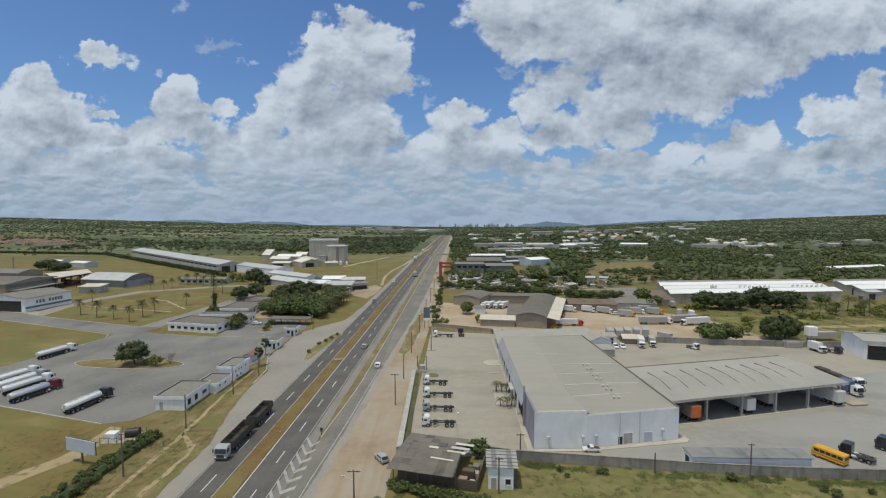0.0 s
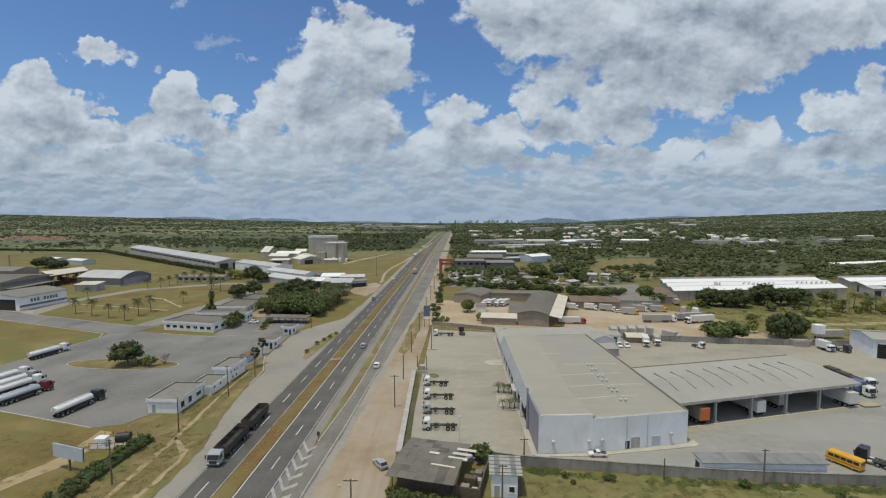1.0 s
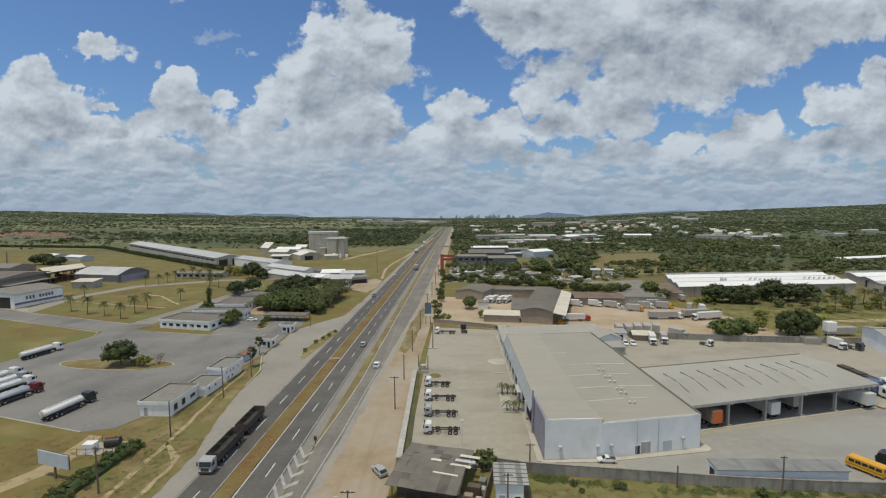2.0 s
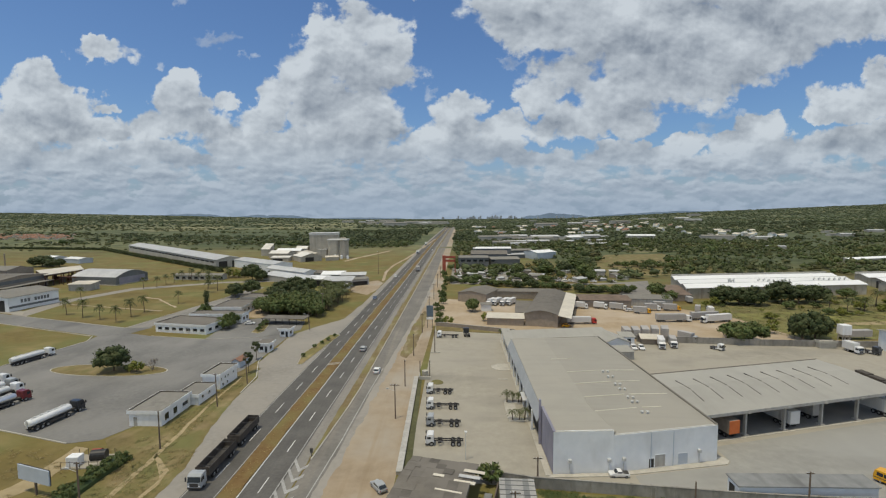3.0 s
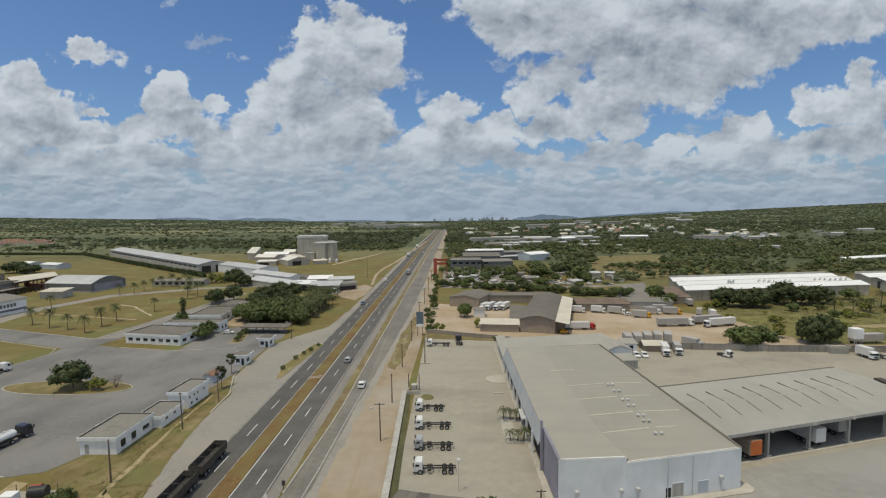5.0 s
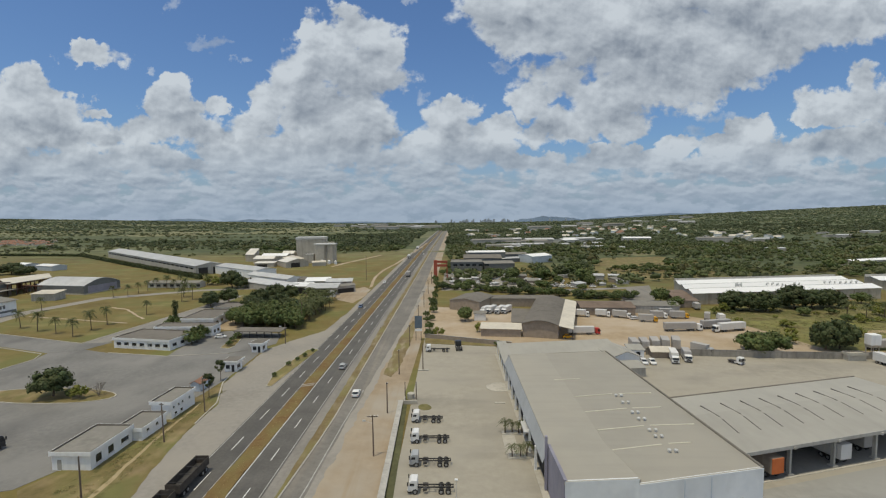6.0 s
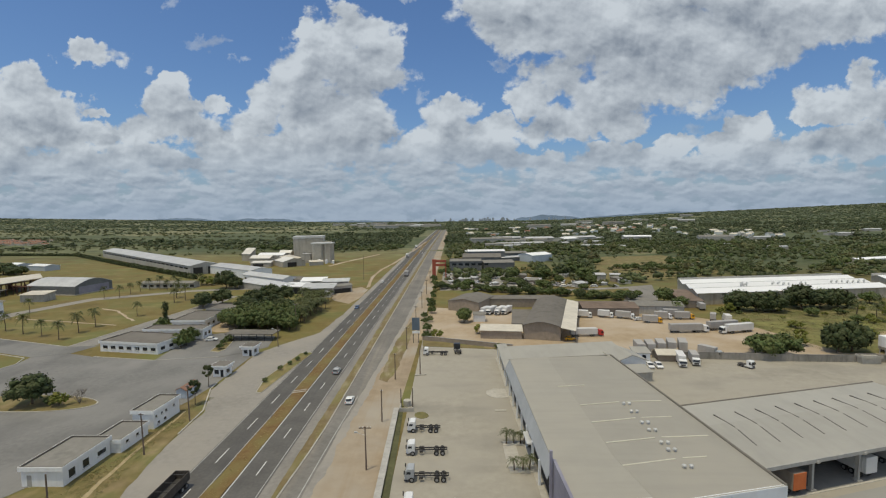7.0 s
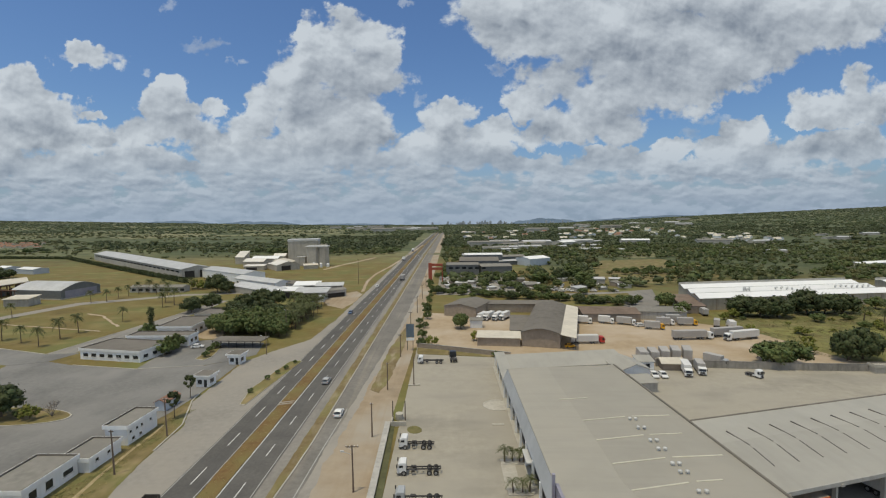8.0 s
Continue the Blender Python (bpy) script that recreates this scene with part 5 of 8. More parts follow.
def silo_plant():
    t = thing("silo_tower", "tall cream concrete silo block", "silo", -157, 520, 0, 8)
    part("body", box(0, 30, 0, 18, -0.2, 20.5, 0.3), "silowall", t, "cream stained concrete block")
    part("head_house", box(-0.4, 30.4, -0.4, 18.4, 20.5, 22.6), "paleroof", t, "pale sheet head house")
    part("conveyor", box(30, 38, 6, 9, 15, 17), "creamwall", t)
    t = thing("silo", "pale grey angular silo block with flat cap", "silo", -125, 473, 0, 0)
    part("silo_cell", prism([(0, 2), (2, 0), (9, 0), (11, 2), (11, 9), (9, 11), (2, 11), (0, 9)], "z", -0.2, 17.6), "silowall", t, "pale ribbed concrete cells")
    part("silo_cell", prism([(11.1, 2), (13, 0), (17, 0), (19, 2), (19, 9), (17, 11), (13, 11), (11.1, 9)], "z", -0.2, 17.6), "silowall", t, "pale ribbed concrete cells")
    part("cap", box(-0.5, 19.5, -0.5, 11.5, 17.6, 18.8, 0.2), "paleroof", t)
    house("mill", "cream mill building with gabled pale roof", "mill", -163, 462, 24, 22, 4.6, -6, "gabley", "silowall", "creamroof", 2.8)
    house("mill", "cream mill hall with gabled pale roof", "mill", -140.5, 440, 20, 22, 4.8, 38, "gabley", "silowall", "whitecream", 2.8, door=("s", 4, 8, 4, "void"))
    house("mill", "steep-roofed cream mill house", "mill", -202, 500, 9, 11, 7, -6, "lean", "silowall", "whitecream", 5)
    house("mill", "low cream store beside the mill", "mill", -186, 480, 20, 14, 4.5, -6, "gable", "silowall", "whitecream", 2.4)
    house("mill", "small white store by the silos", "mill", -172, 520, 12, 10, 6, 0, "gable", "silowall", "whitecream", 2.4)
    house("mill", "low store with a rusty brown roof before the mill", "mill", -171, 446, 17, 9, 3.6, 4, "lean", "silowall", "whitecream", 0.8, door=("s", 2, 9, 2.6, "void"))
    house("mill", "narrow pale annex beside the silo", "mill", -136, 476, 9, 9, 8.5, 0, "flat", "silowall", "paleroof")
    house("mill", "long white-roofed store behind the mill", "mill", -186, 500, 26, 12, 5.5, -4, "gable", "silowall", "whiteroof", 2.0)
    house("mill", "low cream lean-to beside the mill", "mill", -121, 452, 12, 7, 3.2, 20, "lean", "silowall", "creamroof", 0.8)
    for k in range(3):
        tk = thing("tank", "small white upright tank by the silos", "tank", -116 + 6 * k, 466 + k, 0, group="white tanks")
        part("shell", rod((0, 0, -0.1), (0, 0, 4 - 0.6 * k), 1.2, seg=14), "white", tk)
        part("lid", rod((0, 0, 4 - 0.6 * k), (0, 0, 4.6 - 0.6 * k), 1.2, 0.3, 14), "white", tk)


silo_plant()

# east side: sheds of the lorry park
house("low_hall", "low brown hall with cream lean roof", "hall", 13.6, 204.6, 15, 8, 3.0, -7, "lean", "brownwall", "creamroof", 0.4, over=0.4)
house("workshop", "brown workshop with dark roof", "workshop", 1.8, 255.6, 15.5, 20, 4.6, -25, "gabley", "brownwall", "greyroof", 1.3)
house("open_shed", "long narrow dark roof behind parked lorries", "shed", 20, 262, 34, 6, 4, -3, "lean", "brownwall", "greyroof", 0.6)
house("kiosk", "small white hut with grey roof", "hut", 12.4, 231, 5, 4.4, 3.2, -4, "gable", "white", "flatroof", 0.7)
house("lean_shed", "low grey-roofed store against the big shed", "shed", 26.5, 214, 9, 24, 3.2, -8, "lean", "brownwall", "greyroof", 0.5)


def big_shed():
    t = thing("big_shed", "large curved dark-roofed shed with pale roof strip", "shed", 29, 203.5, 0, -16)
    w, l, h = 13.5, 54, 5.2
    arc = [(w * k / 8, h + 1.5 * math.sin(math.pi * k / 8)) for k in range(9)]
    part("wall", prism([(0.2, -0.2), (w - 0.2, -0.2), (w - 0.2, h)] + arc[::-1][1:-1] + [(0.2, h)], "y", 0, l), "brownwall", t, "brownish weathered wall")
    part("roof", prism(arc + [(x, z + 0.16) for x, z in arc[::-1]], "y", -0.8, l), "greyroof", t, "dark curved fibre cement roof")
    part("roof", prism([(w, h), (w + 5.2, h - 0.9), (w + 5.2, h - 0.75), (w, h + 0.18)], "y", -1.5, l), "creamroof", t, "pale cream lean-to roof strip")
    for k in range(7):
        part("post", box(w + 4.8, w + 5.0, 0.2 + k * 8.6, 0.4 + k * 8.6, -0.1, h - 0.9), "steel", t)


big_shed()
house("back_building", "low long building with grey sheet roof behind the warehouse", "building", 21.2, 169.6, 34, 8.5, 3.2, 8, "lean", "white", "canopyroof", 1.0, windows=[("s", 1.5 + 3.0 * k, 1.0, 1.4, 1.4) for k in range(10)], over=0.8)
house("gabled_hut", "pale hut with pyramid-like grey roof", "hut", 50.2, 166.0, 8.4, 9.0, 3.6, 6, "gabley", "white", "canopyroof", 1.6, over=0.5)
house("canteen", "small white hut with glazed front", "hut", 58.6, 175.4, 4.6, 5, 3, -6, "lean", "white", "canopyroof", 0.4, windows=(("s", 0.4, 0.8, 1.2, 1.6), ("s", 2.2, 0.4, 1.2, 2.1)))
house("store_box", "small pale box shed with grey lean roof", "shed", 50.6, 158.4, 6.6, 5, 2.6, 6, "lean", "greywall", "canopyroof", 0.5)
house("kiosk", "open kiosk with tan tiled roof", "kiosk", 66.4, 176.4, 5.6, 4, 2.4, -5, "gable", "brownwall", "creamroof", 0.9, over=0.7)
house("low_shed", "long low shed with stained blue-grey roof by the yard wall", "shed", 46.9, 84.9, 22.3, 3.2, 2.75, 0, "lean", "wallblue", "oldsheet", 0.15, over=0.25, door=("w", 0.5, 1.6, 2.1, "void"))
grey = house("grey_hall", "pale metal hall with grey roof and open dark bays", "hall", 141, 159, 26, 14, 6.4, -14, "gable", "wallblue", "canopyroof", 1.0, over=0.6)
for k in range(3):
    part("bay_opening", box(1.2 + 8.2 * k, 8.6 + 8.2 * k, -0.06, 0.0, 0.05, 5.0), "void", grey, "dark panel standing for a shaded loading bay")
    part("bay_canopy", box(1.0 + 8.2 * k, 8.8 + 8.2 * k, -1.6, 0.0, 5.1, 5.3), "canopyroof", grey)
part("ridge_cap", box(-0.6, 26.6, 6.7, 7.3, 7.5, 7.62), "greyroof", grey, "dark ridge capping")
house("shelter", "small concrete shelter against the yard wall", "shelter", 124.4, 171.8, 5.4, 2.0, 2.4, -2, "flat", "kerb", "kerb")


def derelict_shed():
    """The old shed at the yard's corner, patched sheets, a second roof laid over one corner and an open court at its end."""
    t = thing("old_shed", "old shed with patched dark fibre cement roof", "shed", -9.7, 79.2, 0, -13)
    w, d = 11.2, 13.0

    def z(y):
        return 3.7 - abs(y - d * 0.55) * 0.075
    part("wall", prism([(1.6, -0.2), (d - 0.3, -0.2), (d - 0.3, 3.1), (d * 0.55, 3.6), (1.6, 3.1)], "x", 0.8, w - 0.8), "wood", t, "dark stained plank and block walls")
    for k in range(6):
        part("post", box(0.4 + 2.3 * k, 0.55 + 2.3 * k, 0.0, 0.15, -0.1, 3.1), "wood", t)
    rng = random.Random(4)
    cols, rows = 7, 8
    for i in range(cols):
        for j in range(rows):
            y0, y1 = -0.5 + j * (d + 1.0) / rows, -0.5 + (j + 1.06) * (d + 1.0) / rows
            x0, x1 = -0.5 + i * (w + 1) / cols, -0.5 + (i + 1.03) * (w + 1) / cols
            e = rng.uniform(0.04, 0.14)
            dx, dy = rng.uniform(-0.1, 0.1), (rng.uniform(-0.35, 0.1) if j == 0 else 0)
            bm = prism([(y0 + dy, z(y0) + e), (y1, z(y1) + e + 0.04), (y1, z(y1) + e + 0.1), (y0 + dy, z(y0) + e + 0.06)], "x", x0 + dx, x1 + dx)
            part("roof_sheet", bm, "greyroof" if rng.random() > 0.1 else "shedroof", t)
    for i in range(4):
        bm = prism([(-1.1, z(-1) + 0.32), (6.2, z(6.2) + 0.5), (6.2, z(6.2) + 0.58), (-1.1, z(-1) + 0.4)], "x", 4.6 + 1.75 * i, 6.38 + 1.75 * i)
        part("roof_sheet", bm, "shedroof" if i == 2 else "greyroof", t, "newer sheet laid over the roof")
    for x, y, l, wd, mt in ((6.4, 3.6, 4.4, 0.4, "creamroof"), (5.0, 7.4, 1.9, 0.7, "creamroof"), (6.4, 8.6, 1.7, 1.6, "shedroof"), (1.2, 9.6, 0.9, 0.6, "greyroof")):
        o = part("patch_sheet", box(0, l, 0, wd, 0, 0.06), mt, t, "patch on the roof")
        o.matrix_basis = pose(x, y, z(y) + (0.5 if y < 5 else 0.22), 0, 0, -3)
    for k in range(3):
        o = part("loose_sheet", box(0, 3.6, 0, 0.75, 0, 0.07), "paleroof" if k % 2 else "creamroof", t, "loose pale sheet over the court")
        o.matrix_basis = pose(w - 2.4 + 0.5 * k, 6.2 + k * 1.7, z(7) + 0.3, 4, 0, -2)
    part("yard_wall", box(w, w + 4.4, 1.2, 1.4, -0.2, 2.0), "wood", t, "dark block wall of a small court")
    part("yard_wall", box(w + 4.2, w + 4.4, 1.4, 11, -0.2, 2.2), "wood", t)
    for x, y, a, b, h, mt in ((0.7, 2.2, 1.6, 1.1, 1.6, "brownwall"), (2.7, 2.0, 1.0, 1.4, 1.1, "kerb"), (1.0, 4.4, 2.2, 1.3, 1.9, "wood"), (3.0, 5.2, 0.9, 1.2, 1.2, "greywall"), (2.4, 7.2, 1.3, 1.5, 1.4, "oldsheet")):
        part("lumber_pile", box(w + x, w + x + a, y, y + b, -0.1, h, 0.05), mt, t, "pile of boards and blocks in the court")


derelict_shed()


def small_hut():
    t = thing("hut", "pale block hut with grey ribbed sheet roof", "hut", 7.8, 78.0, 0, -3)
    part("wall", box(0, 4.4, 0, 5.0, -0.2, 4.1), "wallblue", t)
    for k in range(6):
        x0 = -0.4 + k * 0.93
        part("roof_sheet", prism([(-0.3, 4.12), (5.6, 4.5), (5.6, 4.58), (-0.3, 4.2)], "x", x0, x0 + 0.96), "oldsheet" if k % 3 == 1 else "sheetgrey", t)
    for k in range(5):
        part("batten", box(-0.4, 5.2, 0.3 + 1.15 * k, 0.38 + 1.15 * k, 4.24 + 0.074 * k, 4.34 + 0.074 * k), "oldsheet", t, "batten across the sheets")
    pane(t, ((0, 0), (4.4, 0)), 3.0, 1.0, 0.9, 1.0, "window", "glass", 0.05, "white")
    pane(t, ((0, 0), (4.4, 0)), 0.5, 0.0, 0.9, 2.1, "door", "greywall", 0.05, "white")
    # dark box added in place of the shadow along the hut's east side
    part("side_wall", box(4.5, 5.3, 0.6, 4.4, -0.2, 2.4), "wood", t, "dark box standing for the hut's shadow")


small_hut()

# white halls to the east
def sawtooth(name, label, x, y, w, d, h, rz, bays, skew):
    """A hall of several ridges on a slanting plot: skew is how far its far side stands to the east, for each metre of depth."""
    t = thing(name, label, "warehouse", x, y, 0, rz)

    def slanted(bm):
        for v in bm.verts:
            v.co.x += skew * v.co.y
        return bm
    part("wall", slanted(box(0, w, 0, d, -0.2, h)), "beigewall", t, "weathered beige wall")
    rise = 1.1
    for k in range(bays):
        y0, y1 = k * d / bays, (k + 1) * d / bays
        ym = y0 + (y1 - y0) * 0.6
        for a, b in (((y0 - (0.5 if k == 0 else -0.5), h + 0.05), (ym, h + rise)), ((ym, h + rise), (y1 - 0.5, h + 0.05))):
            part("roof", slanted(prism([a, b, (b[0], b[1] + 0.14), (a[0], a[1] + 0.14)], "x", -0.5, w + 0.5)), "whiteroof", t, "white sheet roof slope")
        part("gutter", slanted(box(0, w, y1 - 0.9, y1 - 0.3, h, h + 0.3)), "galv", t)
        part("ridge_cap", slanted(box(-0.5, w + 0.5, ym - 0.25, ym + 0.25, h + rise + 0.1, h + rise + 0.24)), "paleroof", t)
        part("gable", slanted(prism([(y0, h), (y1, h), (ym, h + rise)], "x", -0.02, 0.3)), "brownwall" if k == 0 else "greywall", t)
    part("parapet", slanted(box(0, w, d - 0.4, d, h, h + 1.5)), "greywall", t)
    for k in range(int(w / 8)):
        part("pilaster", slanted(box(k * 8 + 0.2, k * 8 + 0.6, -0.12, 0, -0.1, h)), "brownwall", t)
    part("door", slanted(box(-0.1, 0, 5, 9, 0, 4.2)), "void", t, "dark panel for a shaded doorway in the end wall")
    first = None
    for k, (u, n) in enumerate(((0.27, 3), (0.29, 2), (0.45, 4), (0.5, 3), (0.6, 3), (0.78, 5), (0.86, 5), (0.93, 4))):
        for j in range(n):
            v = d / bays * 1.02 + (j % 2) * 1.8 + (k % 3)
            q = Matrix.Translation((u * w + j * 1.6 + skew * v, v, h + 0.15)) @ Matrix.Diagonal((1, 1, 1.6 if k == 0 else 1, 1))
            if first is None:
                bm = rod((0, 0, 0), (0, 0, 1.0), 0.35, seg=8)
                rod((0, 0, 1.0), (0, 0, 1.5), 0.6, 0.2, 8, bm)
                first = part("roof_vent", bm, "galv", t)
                first.matrix_basis = q
            else:
                share("roof_vent", first, t, q)
    return t


sawtooth("white_warehouse", "wide white-roofed warehouse with long ridges", 122.4, 261.7, 104, 42, 5.6, 7, 3, 0.386)
house("hall", "long low hall with a pale roof in the woods", "hall", 327, 412, 66, 10, 4.4, 17, "gable", "beigewall", "whiteroof", 1.0)
sawtooth("white_warehouse", "white-roofed warehouse beside a lane", 247, 287, 110, 32, 5.0, 7, 2, 0.42)
house("annex", "grey annex with a dark doorway beside the white hall", "building", 243, 277.5, 9, 9, 4.6, 4, "gable", "greywall", "paleroof", 0.8, door=("s", 1.0, 4, 3.4, "void"))
house("lean_shed", "brown-roofed lean shed at the warehouse end", "shed", 112, 256, 9.5, 26, 3.4, -10, "lean", "brownwall", "brownroof", 1.0)
house("long_store", "long brown roof behind the lorry park", "shed", 61, 240, 24, 16, 3.6, -4, "gable", "brownwall", "brownroof", 1.2)
house("long_store", "long grey roof behind the lorry park", "shed", 84, 244, 22, 12, 3.6, -8, "gable", "greywall", "flatroof", 1.2)
house("office", "dark grey two-storey building with pale roof band", "building", 3, 404, 25, 22, 7.4, -2, "flat", "darkclad", "flatroof", windows=[("s", 2 + 5 * k, 4.2, 3.2, 1.8) for k in range(6)])
house("hall", "dark grey hall with weathered roof beyond the trees", "hall", 14, 430, 32, 30, 8.0, -3, "gable", "darkclad", "greyroof", 2)
house("hall", "low grey hall with white roof", "hall", 30, 404, 24, 12, 6, 4, "lean", "darkclad", "flatroof", 1.0)
house("white_hall", "hall with a bright white roof among trees", "hall", 77, 458.5, 24, 19, 6.2, 32, "gable", "bluewall", "whiteroof", 1.6)
house("hall", "dark hall with a white raised roof among trees", "hall", 20, 470, 34, 12, 9.5, 2, "gable", "darkclad", "whiteroof", 1.2)
house("long_shed", "long low shed with white lean roof", "shed", 46, 466, 32, 6, 3.6, 18, "lean", "darkclad", "paleroof", 0.8)
for x, y, w, d, a, rf in ((36, 728, 62, 16, 8, "flatroof"), (70, 752, 44, 14, 10, "paleroof"), (116, 734, 42, 22, 4, "paleroof"), (166, 705, 26, 24, 28, "whiteroof"), (176, 744, 50, 16, 12, "paleroof"), (262, 742, 40, 14, -6, "whiteroof")):
    house("hall", "low pale-roofed hall in the woods", "hall", x, y, w, d, 6.4, a, "gable", "greywall", rf, 1.6, group="halls in the woods")
house("hall", "low dark hall with grey roof among trees", "hall", 52, 498, 28, 14, 5, 8, "gable", "darkclad", "flatroof", 1.2)
house("hall", "low hall with a long pale roof among trees", "hall", 20, 520, 40, 14, 5, 4, "gable", "darkclad", "paleroof", 1.2)


# ---- vehicles (built facing +x, on the ground, about their middle) ----
def wheel_proto(t, r, w, name="wheel"):
    bm = rod((0, -w / 2, 0), (0, w / 2, 0), r, seg=14)
    bmesh.ops.bevel(bm, geom=[e for e in bm.edges if e.calc_face_angle(0) > 1], offset=r * 0.12, segments=1, affect="EDGES")
    tyre = part(name, bm, "tyre", t, "black tyre")
    part("rim", rod((0, -w / 2 - 0.015, 0), (0, w / 2 + 0.015, 0), r * 0.55, seg=10), "rim", tyre, "dull steel rim")
    return tyre


def wheels(t, xs, half, r=0.5, w=0.3):
    proto = None
    for x in xs:
        for s in (-1, 1):
            m = Matrix.Translation((x, s * half, r))
            if proto is None:
                proto = wheel_proto(t, r, w)
                proto.matrix_basis = m
            else:
                o = share("wheel", proto, t, m)
                o["label"] = "black tyre"
                share("rim", proto.children[0], o, Matrix())["label"] = "dull steel rim"


def cab(t, x, paint, h=2.9, sleeper=2.15, w=2.45):
    """A flat-fronted lorry cab with its nose at x."""
    pts = [(x, 0.55), (x + 0.03, 1.5), (x - 0.22, h - 0.35), (x - 0.6, h), (x - sleeper + 0.1, h), (x - sleeper, h - 0.15), (x - sleeper, 0.75), (x - 0.2, 0.5)]
    c = part("cab", prism(pts, "y", -w / 2, w / 2, 0.06), paint, t, "flat-fronted cab")
    part("windscreen", prism([(x + 0.045, 1.52), (x - 0.20, h - 0.42), (x - 0.26, h - 0.42), (x - 0.02, 1.52)], "y", -w / 2 + 0.12, w / 2 - 0.12), "glass", c, "dark windscreen")
    for s in (-1, 1):
        part("side_window", prism([(x - 0.35, 1.6), (x - 0.42, h - 0.5), (x - 1.15, h - 0.5), (x - 1.15, 1.6)], "y", s * w / 2 - 0.02, s * w / 2 + 0.02), "glass", c, "dark side window")
        part("headlight", box(x - 0.05, x + 0.05, s * 0.9 - 0.2, s * 0.9 + 0.2, 0.72, 0.92), "white", c, "clear headlight")
        part("mirror", box(x - 0.12, x + 0.1, s * (w / 2 + 0.18) - 0.08, s * (w / 2 + 0.18) + 0.08, 1.7, 2.4), "steel", c, "black mirror")
    part("grille", box(x + 0.01, x + 0.06, -0.75, 0.75, 0.75, 1.35), "steel", c, "dark grille")
    part("bumper", box(x - 0.25, x + 0.08, -w / 2, w / 2, 0.32, 0.62, 0.05), "steel", c, "dark bumper")
    return c


def chassis_truck(label, paint, l=8.2):
    t = thing("truck", label, "truck", group="bare-chassis trucks in the yard")
    f = l / 2
    cab(t, f, paint, 2.55, 1.75, 2.3)
    for s in (-1, 1):
        part("frame_rail", box(-f, f - 1.6, s * 0.42 - 0.06, s * 0.42 + 0.06, 0.85, 1.1), "steel", t, "dark chassis rail")
    first = None
    for k in range(6):
        m = Matrix.Translation((-f + 0.05 + k * (l - 2.6) / 5, 0, 0))
        if first is None:
            first = part("cross_member", box(0, 0.14, -0.42, 0.42, 0.88, 1.06), "steel", t)
            first.matrix_basis = m
        else:
            share("cross_member", first, t, m)
    part("fuel_tank", rod((f - 3.6, -0.85, 0.8), (f - 2.6, -0.85, 0.8), 0.3, seg=10), "steel", t)
    part("battery_box", box(f - 3.4, f - 2.7, 0.55, 1.05, 0.6, 1.05, 0.03), "steel", t)
    wheels(t, (f - 1.3,), 1.05)
    wheels(t, (-f + 1.0, -f + 2.25), 0.98, 0.5, 0.5)
    for x in (-f + 1.0, -f + 2.25):
        part("axle", rod((x, -0.9, 0.5), (x, 0.9, 0.5), 0.12, seg=6), "steel", t)
    return t


def box_truck(label, paint, boxpaint, l=9.0, bw=2.5, bh=2.7, group="lorries in the sandy park"):
    t = thing("truck", label, "truck", group=group)
    f = l / 2
    cab(t, f, paint, 2.75, 1.75)
    part("frame", box(-f, f - 1.5, -0.5, 0.5, 0.75, 1.0), "steel", t)
    b = part("cargo_box", box(-f, f - 1.95, -bw / 2, bw / 2, 1.02, 1.02 + bh, 0.04), boxpaint, t, "box body")
    for s in (-0.62, 0.62):
        part("rear_door", box(-f - 0.05, -f, s - 0.58, s + 0.58, 1.15, 0.9 + bh), boxpaint, b)
    part("side_rail", box(-f + 0.1, f - 2, -bw / 2 - 0.03, bw / 2 + 0.03, 1.0, 1.14), "galv", b)
    wheels(t, (f - 1.2,), 1.0)
    wheels(t, (-f + 1.4, -f + 2.6), 0.98, 0.5, 0.5)
    return t


def trailer_body(t, x0, x1, boxpaint, h0=1.1, h1=3.95, kind="cargo_box"):
    b = part(kind, box(x0, x1, -1.28, 1.28, h0, h1, 0.04), boxpaint, t, "long box body")
    first = None
    n = int((x1 - x0) / 1.2)
    for k in range(n):
        for s in (-1, 1):
            m = Matrix.Translation((x0 + 0.6 + k * 1.2, s * 1.29, h0))
            if first is None:
                first = part("rib", box(-0.03, 0.03, -0.025, 0.025, 0.05, h1 - h0 - 0.05), boxpaint, b)
                first.matrix_basis = m
            else:
                share("rib", first, b, m)
    part("frame", box(x0 + 0.2, x1 - 0.2, -0.5, 0.5, 0.85, h0), "steel", t)
    wheels(t, (x0 + 1.2, x0 + 2.4, x0 + 3.6), 1.0, 0.5, 0.45)


def semi(label, paint, boxpaint, l=17.0, tractor=True, group="lorries in the sandy park"):
    t = thing("articulated_lorry" if tractor else "semi_trailer", label, "truck" if tractor else "trailer", group=group)
    f = l / 2
    trailer_body(t, -f, f - (2.9 if tractor else 0), boxpaint)
    if tractor:
        cab(t, f, paint, 3.2, 2.2)
        part("frame", box(f - 6, f - 1.2, -0.45, 0.45, 0.7, 1.0), "steel", t)
        wheels(t, (f - 1.4,), 1.0)
        wheels(t, (f - 4.6, f - 5.8), 0.98, 0.5, 0.5)
    else:
        for s in (-1, 1):
            part("landing_leg", box(f - 3, f - 2.8, s * 0.7 - 0.1, s * 0.7 + 0.1, 0, 1.1), "steel", t)
    return t


M["rustdark"] = mat("dusty_dark_boards", (0.055, 0.045, 0.038), (0.10, 0.085, 0.07), 1.5, 0.85, bump=0.0, world_space=False)


